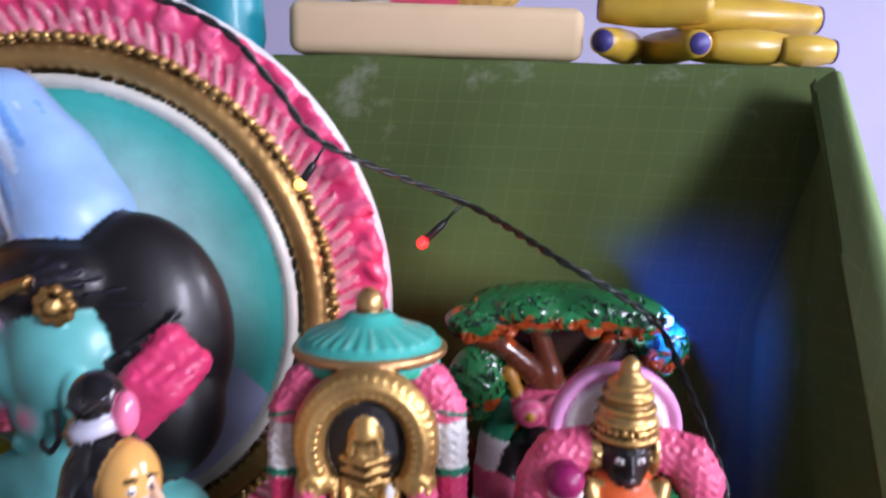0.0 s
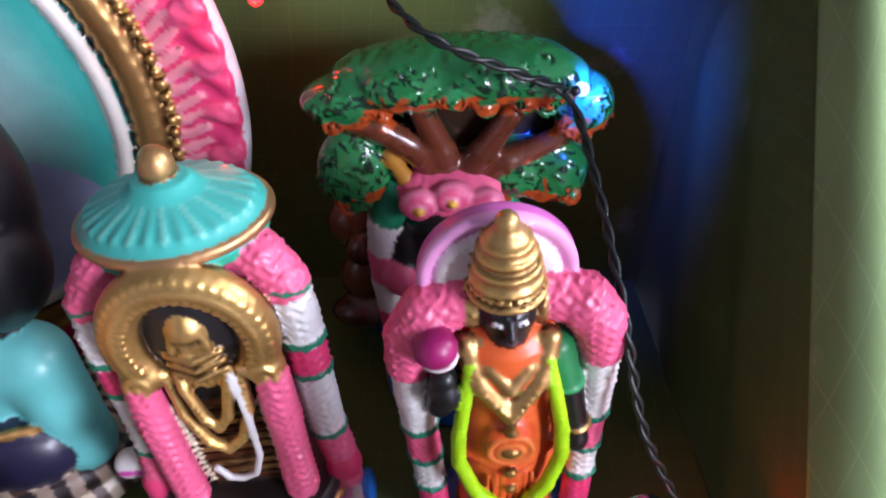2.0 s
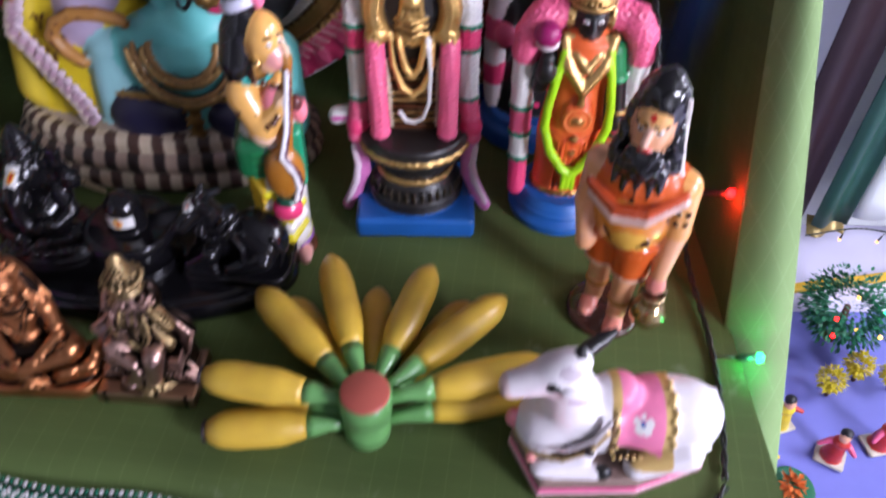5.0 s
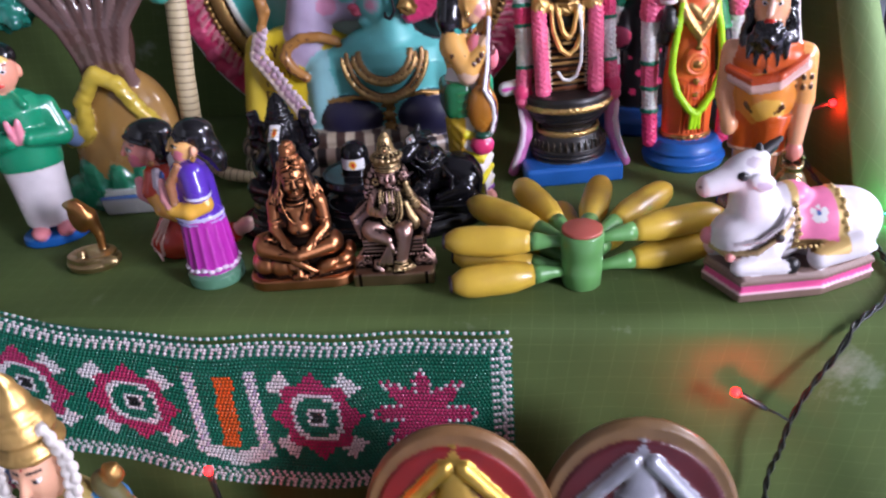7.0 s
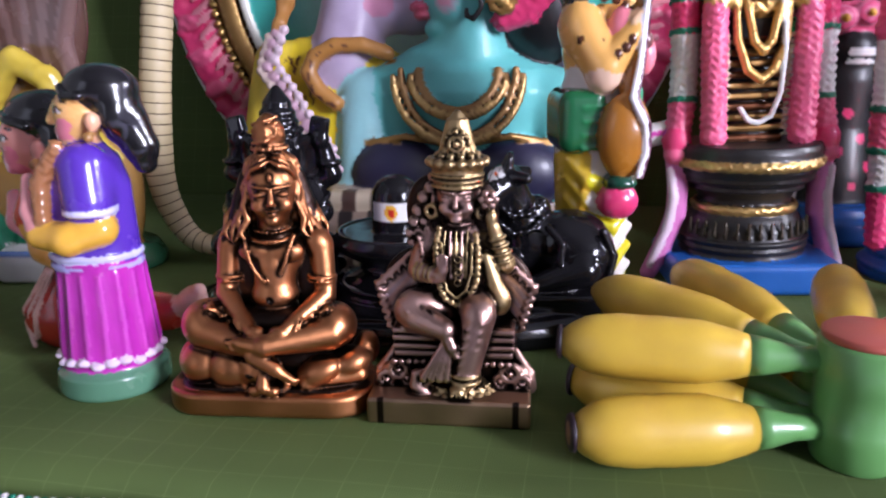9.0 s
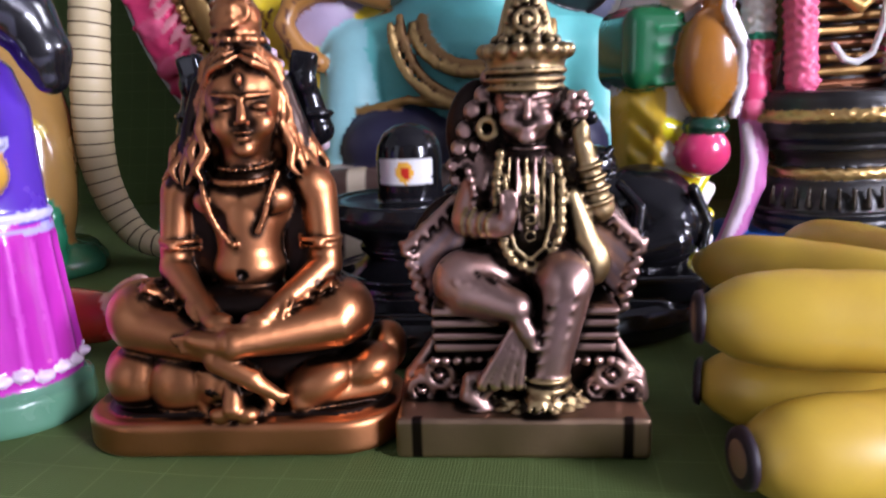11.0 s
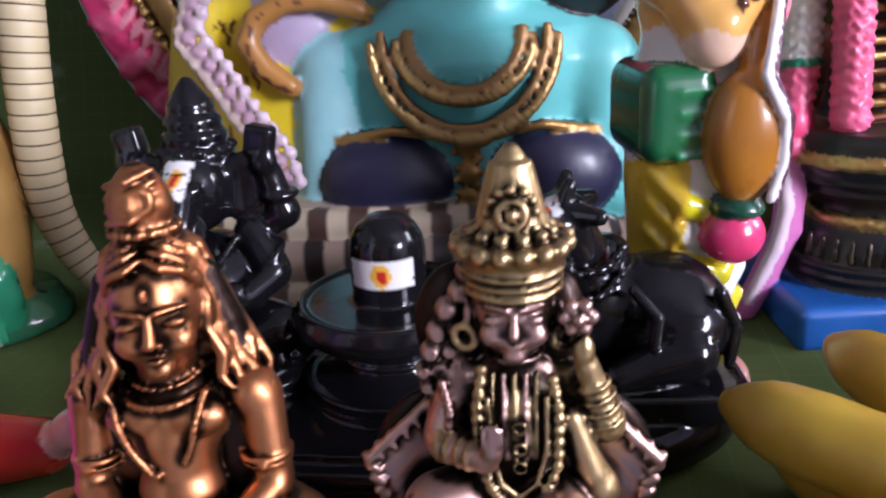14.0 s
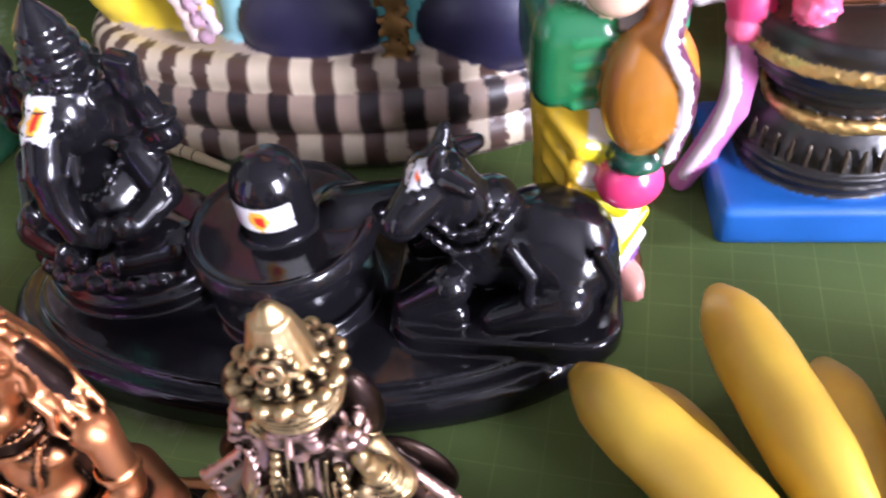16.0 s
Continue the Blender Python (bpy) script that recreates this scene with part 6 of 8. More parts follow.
def white_bull():
    c = Clay()
    wh, br = (0.82, 0.77, 0.80), (0.24, 0.15, 0.12)
    plan = [(-51, -31), (10, -31), (56, -15), (60, 12), (10, 29), (-50, 27), (-65, 6)]
    for z0, z1, sc, col in ((0, 6, 1.0, br), (6, 14, 0.975, (0.84, 0.10, 0.32)), (14, 17, 1.0, br), (17, 20, 0.95, (0.30, 0.20, 0.17))):
        c.prism([(x * sc, y * sc) for x, y in plan], z0, z1, col, k=0.5)
    ends = [np.array((x * 0.99, y * 0.99, 7.0)) for x, y in plan]
    for a, b in zip(ends, ends[1:] + ends[:1]):
        c.limb(a, b, 1.0, 1.0, (0.88, 0.52, 0.60), k=0.4)
    # body lying down, hind quarters high, thick upright neck
    c.ball((22, 2, 44), (40, 24, 26), wh, k=4).ball((38, 0, 44), (22, 22, 24), wh, k=4).ball((-16, 2, 44), (26, 22, 26), wh, k=5)
    c.limb((-30, 2, 44), (-36, 3, 76), 22, 15, wh, k=6).ball((-44, 0, 40), (20, 20, 18), wh, k=5).ball((-6, 4, 68), (14, 13, 9), wh, k=5)
    # head: brow, long muzzle, dewlap fold
    c.ball((-42, 2, 90), (16, 13, 13), wh, k=4).limb((-48, 1, 88), (-68, -1, 83), 11, 8.2, (0.82, 0.75, 0.78), k=4).ball((-72, -1, 82), (6, 7.5, 7.5), (0.84, 0.66, 0.64), k=2)
    c.ball((-37, 3, 99), (11, 9, 6), wh, k=3).ball((-40, -3, 99), (7, 8, 4), (0.56, 0.48, 0.54), mode="paint")
    c.path([(-76, -6, 78), (-66, -9, 76), (-58, -10, 77)], 0.7, (0.35, 0.18, 0.18), mode="paint").ball((-76, -4.6, 84), (1.5, 1.8, 1.2), (0.35, 0.16, 0.16), mode="paint")
    for s in (-1, 1):
        c.ball((-49, 1.5 + s * 11.6, 91.5), (3.4, 2.2, 2.6), BLACK, k=0.4).path([(-54, 1.5 + s * 11, 95), (-48, 1.5 + s * 12.5, 96.5), (-43, 1.5 + s * 13, 94)], 0.9, (0.30, 0.22, 0.26), mode="paint")
    c.limb((-34, 4, 103), (-33, 6, 107), 4.0, 2.2, BLACK, k=1).path([(-27, 12, 98), (-18, 17, 101), (-12, 19, 105)], [5, 4, 2.2], BLACK, k=1.5)
    c.ball((-36, -12.5, 87), (10, 3.6, 6.4), wh, rot=(0, 22, 0), k=1.2).ball((-35, -15.6, 85), (7, 1.6, 3.4), (0.62, 0.50, 0.62), rot=(0, 22, 0), mode="paint")
    # folded legs with dark hooves
    c.limb((-26, -17, 34), (-48, -22, 26), 9, 6, wh, k=3).limb((-50, -23, 25.5), (-18, -26, 25), 6, 5, wh, k=2).ball((-13, -26.5, 25.5), (6, 4.6, 6.4), BLACK, k=0.8)
    c.limb((-30, 14, 34), (-56, 10, 26), 9, 6.5, wh, k=3).ball((-59, 9, 27), (5, 6, 5.5), (0.80, 0.50, 0.48), k=1)
    c.limb((36, -19, 36), (8, -24, 29), 12, 8.5, wh, k=3).limb((46, -14, 26), (56, -10, 24), 5, 3, wh, k=2).path([(54, 8, 58), (60, 4, 44), (58, -4, 30)], [3, 2.4, 2.8], wh, k=1.5)
    # chains round the neck and a rope with bells at the chest
    c.beads([(-14, -17, 66), (-22, -22, 56), (-36, -23, 46), (-52, -17, 42), (-61, -2, 42)], 2.0, (0.66, 0.60, 0.62), step=3.0, k=0.4, gold=0.4)
    c.beads([(-15, -20, 60), (-24, -24, 48), (-38, -24, 38), (-56, -17, 33), (-64, 0, 34)], 2.4, BRASS, step=3.3, k=0.5, gold=0.7)
    c.ball((-24, -25.4, 48), 3.0, (0.05, 0.04, 0.04), k=0.5).ball((-56, -19, 32), 3.4, (0.80, 0.30, 0.28), k=0.6).ball((-65, 3, 40), (5, 5, 7), (0.80, 0.26, 0.30), k=1)
    # saddle cloth: gilt border, pink field, white flower with a blue heart
    c.box((7, 0, 60), (19, 40, 26), (0.74, 0.50, 0.18), rnd=2, mode="paint", gold=0.35).box((7, 0, 62), (13, 40, 21), (0.86, 0.22, 0.40), rnd=2, mode="paint")
    for dx, dz in ((0, 4), (3.4, 1), (2, -3.4), (-2, -3.4), (-3.4, 1)):
        c.ball((7 + dx, -22, 60 + dz), (3.2, 12, 3.2), WHITE, mode="paint")
    c.ball((7, -23, 60), (2.0, 12, 2.2), (0.05, 0.14, 0.42), mode="paint")
    for x in (-10, 24):
        for i in range(15):
            a = radians(-4 + i * 12.5)
            c.ball((x + 1.6 * (i % 2), -23.6 * math.cos(a) + 1, 45 + 25 * math.sin(a)), 1.9, (0.72, 0.52, 0.20), k=0.7, gold=0.5)
    for i in range(9):
        c.ball((-8 + i * 3.9, -23.4, 38), 1.8, (0.72, 0.52, 0.20), k=0.7, gold=0.5)
    return c.cast("white_bull_figurine", PAINT, 1.3, (0.087, 0.093, 0), 2, "white painted plaster bull lying on a pink and brown plinth", "figurine", scale=0.00088)


bust_with_aureole()
lute_player()
bearded_sage()
white_bull()


# ---- the black glazed group ----
def black_group():
    c = Clay()
    B = BLACK
    c.lathe((0, 0, 0), [(101, 0), (104, 2), (104.5, 6), (102, 10), (98, 12.5)], B, 1.0, 0.46)
    c.lathe((0, 0, 11), [(92, 0), (91, 3.5)], B, 1.0, 0.44, k=0.8)
    # seated elephant-headed figure on a tiered seat
    n0 = len(c.solids)
    c.lathe((0, 0, 13), [(31, 0), (33, 2), (33, 6), (29.5, 8), (29, 10), (31.5, 12), (31, 16), (26, 19)], B, 1.0, 0.78, k=0.6)
    for i in range(13):
        a = radians(190 + i * 13.4)
        c.ball((30.5 * math.cos(a), 23.6 * math.sin(a), 27), (3.6, 3.2, 3.4), B, k=0.8)
    c.ball((0, 2, 47), (19, 16, 16), B, k=3).ball((0, -6, 45), (15, 12, 13), B, k=3)
    for s in (-1, 1):
        # folded legs, lower arms to the lap, upper arms raised with emblems
        c.limb((s * 10, -5, 37), (s * 25, -9, 36), 8.5, 7.5, B, k=1.5).limb((s * 25, -11, 35), (s * 5, -19, 33), 6.5, 4.4, B, k=1.0)
        c.ring((s * 9, -18, 33.4), 5, 1.2, B, rot=(0, 90, s * 20), k=0.4)
        c.limb((s * 15, 2, 62), (s * 23, -3, 52), 6, 5, B, k=1.2).limb((s * 23, -4, 51), (s * 17, -15, 47), 4.8, 4, B, k=1).ball((s * 15.5, -17, 48.5), (4, 3.6, 5), B, k=0.6)
        c.limb((s * 15, 6, 63), (s * 25, 5, 68), 5.6, 5, B, k=1.2).limb((s * 25, 5, 68), (s * 22, 4, 81), 4.6, 4, B, k=1).ball((s * 21.5, 2, 85), (4.4, 3.4, 5), B, k=0.6)
        c.box((s * 21, 3, 91), (4.4, 3.2, 4.6), B, rnd=1.4, rot=(0, s * 12, 0), k=0.6)
        c.ring((s * 24, 5, 74), 5.0, 1.2, B, k=0.3).ring((s * 20.5, -1, 56), 5.8, 1.3, B, rot=(20, s * -35, 0), k=0.3)
        # ears and tusks
        c.ball((s * 14.5, 2, 77), (8.5, 2.8, 11), B, rot=(0, s * 12, s * 22), k=0.8).ball((s * 15, -0.8, 77), (5, 1.6, 7.4), B, rot=(0, s * 12, s * 22), mode="cut", k=0)
        c.limb((s * 6, -13, 70), (s * 9, -19, 66), 2.0, 1.2, B, k=0.5).ball((s * 5.4, -12, 79.6), (2.4, 1.6, 1.5), B, k=0.3)
        c.beads([(s * 13, -2, 64), (s * 9, -11, 57), (0, -15.5, 53)], 1.5, B, step=3, k=0.3)
    c.ball((0, -1, 77), (11.5, 12, 13), B, k=2)
    c.path([(0, -12, 77), (0, -18, 68), (1, -21, 59), (5, -23, 51), (10, -22.5, 49), (12, -21, 53)], [6.5, 6, 5, 4.2, 3.4, 2.6], B, k=1.2)
    for i in range(5):
        c.ring((0, -15 - i * 1.5, 72 - i * 3.6), 5.6 - i * 0.25, 0.7, B, rot=(-62, 0, 0), k=0.4)
    c.lathe((0, 4, 85), [(11, 0), (11.5, 3), (9.4, 5), (10, 8), (8.4, 10), (8.8, 12.5), (6.8, 15), (7, 17), (4.6, 20.5), (2.4, 23.5), (1.2, 25)], B, k=0.5)
    for i in range(12):
        a = 2 * math.pi * i / 12
        c.ball((10.8 * math.cos(a), 4 + 10.8 * math.sin(a), 89), 1.5, B, k=0.3)
    c.box((0, -12, 82.5), (4.3, 6, 4.8), WHITE, rnd=0.6, mode="paint").ball((0.4, -13, 83), (2.3, 6, 2.9), MARIGOLD, mode="paint").ball((0.4, -14, 83), (1.2, 6, 1.7), RED, mode="paint")
    for dz in (-1.7, 1.7):
        c.box((0, -12, 82.5 + dz), (4.6, 7, 0.22), BLACK, rnd=0.1, mode="paint")
    c.spun(n0, -6, (0, 0)).moved(n0, (-58, 9, 0))
    # domed stone on its spouted basin
    c.lathe((0, 0, 13), [(26, 0), (27.5, 3), (26, 7), (19, 10), (15.5, 13), (17, 17), (25, 21.5), (29, 24.5), (29.5, 28), (28.5, 30.5), (27, 31)], B, k=0.6)
    c.limb((18, 8, 40), (46, 20, 40), 9.5, 5.5, B, k=3)
    c.ring((0, 0, 43.6), 27, 1.5, B, k=0.5).ring((0, 0, 28), 17, 1.4, B, k=0.4).ring((0, 0, 20), 26.6, 1.2, B, k=0.4)
    c.lathe((0, 0, 43), [(11.2, 0), (11.4, 16), (10.8, 20), (8.6, 24), (5, 26.4), (1.5, 27.2)], B, k=0.8)
    for dz in (-3.1, 0, 3.1):
        c.box((-0.6, -9, 54.6 + dz), (9.0, 6, 1.25), WHITE, rnd=0.4, mode="paint")
    c.ball((-0.6, -11, 54.6), (3.0, 4, 3.8), MARIGOLD, mode="paint").ball((-0.3, -11.5, 54.3), (1.6, 4, 2.1), RED, mode="paint")
    # kneeling bull on its own slab
    c.slab((68, 0), 35, 24, 12, 12, 21, B, rnd=1.5, k=0.6)
    c.ball((80, 3, 37), (20, 17, 17), B, k=2.5).ball((86, 0, 34), (15, 17, 15), B, k=2).ball((62, 2, 38), (13, 13, 17), B, k=3)
    c.limb((59, 1, 46), (53, -3, 62), 10, 8.5, B, k=2.5).ball((50.5, -5, 68), (9, 8.6, 8.2), B, k=2).limb((48, -9, 66), (42, -15, 61), 6.8, 5.6, B, k=2).ball((41, -16, 60), (5, 5, 4.4), B, k=1)
    c.ball((64, 2, 54), (7.5, 7.5, 7), B, k=1.5)
    for s in (-1, 1):
        c.limb((54, -4 + s * 6, 71), (60, -4 + s * 10, 71), 3.6, 2.4, B, k=0.8).limb((51, -5 + s * 4, 74), (52.5, -4 + s * 5, 79), 3.0, 2.0, B, k=0.8)
        c.ball((46.5, -9 + s * 6, 69), (2.0, 1.6, 1.5), B, k=0.3)
        c.limb((52, 1 + s * 13, 32), (40, 0 + s * 13, 24), 7, 5, B, k=1.2).limb((40, s * 13, 24), (54, s * 15, 23), 5, 4.4, B, k=0.8)
        c.limb((86, 1 + s * 15, 30), (66, 1 + s * 18, 24), 8, 5, B, k=1.2)
    for z, y in ((58, -13.5), (50, -13)):
        c.beads([(47, y + 2, z + 2), (54, y + 0.6, z - 4), (62, y + 1.5, z - 3), (68, y + 6, z + 3)], 1.7, B, step=3.2, k=0.3)
    c.path([(70, -13, 49), (76, -16.5, 42), (75, -18, 34)], 1.8, B, k=0.5).path([(94, -11, 47), (99, -11, 36), (97, -14, 26)], [2, 2, 1.6], B, k=0.6)
    c.box((46, -13, 73), (3.6, 6, 2.3), WHITE, rnd=0.6, rot=(0, -18, 0), mode="paint")
    for x in (44.6, 47.2):
        c.box((x, -13, 72.4), (0.22, 7, 2.4), BLACK, rnd=0.1, rot=(0, 24, 0), mode="paint")
    c.ball((46.2, -15, 73.2), (1.5, 5, 1.3), ORANGE, mode="paint")
    return c.cast("black_glazed_ornament", BLACKWARE, 0.95, (-0.209, 0.223, 0), -2, "glossy black seated deity, domed stone and bull on oval base", "ornament")


black_group()


# ---- the wheel of wooden bananas ----
END = surface("dark_stained_end", (0.018, 0.008, 0.014), 0.5)
CORE = surface("tan_end_grain", (0.24, 0.13, 0.06), 0.6, scale=200, var=0.4)


def banana(name, length, r, parent, m, worn=True, shade=None):
    """A turned wooden fruit along +x: yellow body with a darkened nose, a green stalk end."""
    prof = []
    n = 15
    for i in range(n + 1):
        w = i / n
        rr = r * (0.62 + 0.38 * math.sin(min(1, w / 0.35) * math.pi / 2)) if w < 0.4 else r * (1.0 if w < 0.62 else math.sqrt(max(0.12, 1 - ((w - 0.62) / 0.385) ** 2.6)))
        prof.append((rr + 0.00012 * math.sin(i * 2.1), length * (0.28 + 0.72 * w)))
    body = part(name, lathe_mesh(prof, 26), shade or BANANA, parent)
    body.matrix_basis = m @ pose(0, 0, 0, 0, 90, 0)
    part("end", lathe_mesh([(r * 0.56, length - 0.0009), (r * 0.52, length + 0.0004), (r * 0.40, length + 0.0009), (r * 0.32, length + 0.0006)], 18), END, body, "dark stained end") if worn else part("end", lathe_mesh([(r * 0.36, length - 0.0003), (r * 0.27, length + 0.0009), (r * 0.14, length + 0.0014), (0.0, length + 0.0016)], 16), BANANA, body)
    if worn:
        part("end_grain", lathe_mesh([(r * 0.34, length + 0.0002), (r * 0.33, length + 0.0007), (0.0, length + 0.0008)], 16), CORE, body, "tan end grain")
    st = part("stalk", lathe_mesh([(r * 0.36, 0.0), (r * 0.38, length * 0.12), (r * 0.56, length * 0.22), (r * 0.64, length * 0.283)], 18), STALK, body, "green lacquered stalk")
    return body


def banana_wheel(where):
    wheel = tagged(new("banana_wheel"), "ring of yellow wooden bananas round a green and red hub", "ornament")
    wheel.matrix_world = pose(*where)
    part("hub", lathe_mesh([(0.0120, 0.0), (0.0130, 0.001), (0.0137, 0.010), (0.0139, 0.0135), (0.0136, 0.014), (0.0142, 0.027), (0.0145, 0.0275), (0.0145, 0.0395), (0.0138, 0.041)], 36), STALK, wheel)
    part("cap", lathe_mesh([(0.0136, 0.0408), (0.0136, 0.0428), (0.0128, 0.0434), (0.0, 0.0436)], 36), RED_LACQUER, wheel, "red painted disc top")
    hx, hy = where[0], where[1]
    tips = ((-0.142, 0.118, 0.0325), (-0.121, 0.182, 0.029), (-0.081, 0.212, 0.028), (-0.016, 0.205, 0.028), (0.029, 0.179, 0.030), (0.052, 0.130, 0.032),
            (-0.140, 0.095, 0.0115), (-0.136, 0.134, 0.0112), (-0.104, 0.190, 0.0106), (-0.050, 0.200, 0.0106), (0.008, 0.190, 0.0106), (0.050, 0.127, 0.0106))
    for i, (tx, ty, z) in enumerate(tips):
        d = Vector((tx - hx, ty - hy, 0))
        ang = math.degrees(math.atan2(d.y, d.x))
        ln = d.length
        banana("banana", ln - 0.011, 0.0106 if i != 6 else 0.0113, wheel, pose(0, 0, z, 0, 0, ang) @ pose(0.011, 0, 0, 0, 0, 0), i in (0, 6, 7))
    return wheel


banana_wheel((-0.050, 0.103, 0.0))


# ---- glazed clay people at the open end ----
def lady_face(c, x, y, z, k, skin, blush):
    """A small face in profile to -x: cheek, brow, nose, lips, chin, an eye and an eyebrow on either side."""
    c.ball((x, y, z), (9.2 * k, 8.6 * k, 11 * k), skin, k=1.5).ball((x - 2.5 * k, y, z - 7 * k), (6.5 * k, 6.4 * k, 6 * k), blush, k=2).ball((x - 6.2 * k, y, z - 10.4 * k), (2.9 * k, 3.4 * k, 2.6 * k), blush, k=1.2)
    c.path([(x - 8.4 * k, y, z + 4 * k), (x - 9.6 * k, y, z + 1 * k), (x - 11.6 * k, y, z - 3 * k)], [1.5 * k, 1.6 * k, 2.0 * k], skin, k=1.2)
    c.ball((x - 8.4 * k, y, z - 6.2 * k), (2.0 * k, 3.2 * k, 1.0 * k), RED, k=0.4).ball((x - 8.0 * k, y, z - 8.2 * k), (2.0 * k, 3.0 * k, 1.0 * k), RED, k=0.4)
    for s in (-1, 1):
        yy = y + s * 7 * k
        c.ball((x - 3.0 * k, y + s * 7.4 * k, z - 4.6 * k), (3.6 * k, 4 * k, 3.2 * k), blush, mode="paint")
        c.ball((x - 5.2 * k, yy, z + 1 * k), (2.3 * k, 3.5 * k, 1.15 * k), WHITE, mode="paint").ball((x - 5.8 * k, yy, z + 1 * k), (1.1 * k, 3.6 * k, 1.25 * k), BLACK, mode="paint")
        c.path([(x - 7.6 * k, y + s * 5 * k, z + 1.8 * k), (x - 5 * k, y + s * 7 * k, z + 2.6 * k), (x - 2 * k, y + s * 8 * k, z + 1.2 * k)], 0.55 * k, BLACK, mode="paint")
        c.path([(x - 7.6 * k, y + s * 5 * k, z + 4.2 * k), (x - 4.4 * k, y + s * 7.4 * k, z + 5.4 * k), (x - 1 * k, y + s * 8 * k, z + 4.4 * k)], 0.6 * k, BLACK, mode="paint")


def standing_lady():
    c = Clay()
    c.lathe((0, 0, 0), [(21, 0), (22, 2), (21.5, 9), (19, 11)], (0.10, 0.24, 0.15))
    c.lathe((0, 0, 10), [(18, 0), (19.2, 2), (18, 18), (16.5, 34), (16, 44)], MAGENTA, 1.0, 0.95)
    for i in range(16):
        a = 2 * math.pi * i / 16
        c.limb((18.4 * math.cos(a), 17.8 * math.sin(a), 18), (16 * math.cos(a), 15.4 * math.sin(a), 50), 0.9, 0.5, (0.60, 0.07, 0.50), k=2)
    for i in range(22):
        a = 2 * math.pi * i / 22
        c.ball((19 * math.cos(a), 18.2 * math.sin(a), 15 + 0.8 * math.sin(i * 2.1)), (2.6, 2.6, 1.5), (0.82, 0.66, 0.82), rot=(0, 0, math.degrees(a)), k=0.5)
    # purple blouse with pale hems, short sleeve, forearm and joined palms
    c.lathe((-1, 0, 50), [(16.5, 0), (17, 4), (16.4, 22), (16, 34), (13, 44), (6, 50)], PURPLE, 1.0, 0.85, k=1.5)
    c.ring((-1, 0, 56), 16.8, 1.2, (0.62, 0.60, 0.88), squash=0.87, k=0.5).ring((-1, 0, 52.5), 16.8, 0.9, (0.45, 0.42, 0.80), squash=0.87, k=0.5)
    c.limb((3, -9, 91), (5, -12, 78), 9.2, 9, PURPLE, k=3).ring((5, -12, 75), 8.6, 1.1, (0.70, 0.68, 0.92), k=0.4)
    c.path([(9, -13, 68), (-2, -17, 65), (-14, -14, 66)], [6.2, 6.0, 5.2], (0.84, 0.46, 0.06), k=2).path([(-14, -14, 67), (-19, -9, 74), (-20, -7, 86)], [4.8, 4.4, 2.6], (0.88, 0.36, 0.36), k=1.5)
    c.limb((-8, 8, 88), (-16, 2, 72), 7, 5, PURPLE, k=2)
    c.path([(-4, -13, 99), (-12, -13, 86), (-12, -15, 72)], [2.8, 3.4, 3.0], (0.36, 0.15, 0.06), k=0.8, bump=(0.35, 0.3))
    c.limb((1, 0, 94), (-3, 0, 104), 7, 6.4, SKIN, k=2)
    n0 = len(c.solids)
    lady_face(c, -11, -1, 110.5, 0.98, (0.88, 0.48, 0.16), (0.88, 0.26, 0.34))
    # hair drawn back over the ear into a low knot
    c.ball((-3, 2, 119), (14, 11.5, 9.5), BLACK, k=1).ball((3.5, 2, 110), (8, 11, 12), BLACK, k=2).path([(6, 2, 106), (10, 2, 97), (11, 2, 91)], [8, 6.5, 4.5], BLACK, k=2)
    c.path([(-15, -5, 120), (-12, -9, 117), (-5, -11, 117)], 1.6, BLACK, k=0.8)
    c.ball((-2.5, -8.6, 107.5), (2.6, 2.6, 4), SKIN, k=0.8).ball((-3.5, -10.6, 102), 2.1, (0.34, 0.17, 0.05), k=0.4)
    c.moved(n0, (11, 0, 0))
    return c.cast("standing_lady_figurine", GLOSSY, 0.9, (-0.3135, 0.150, 0), 0, "glossy clay lady in a purple blouse and magenta skirt", "figurine", group="clay people", scale=0.00096)


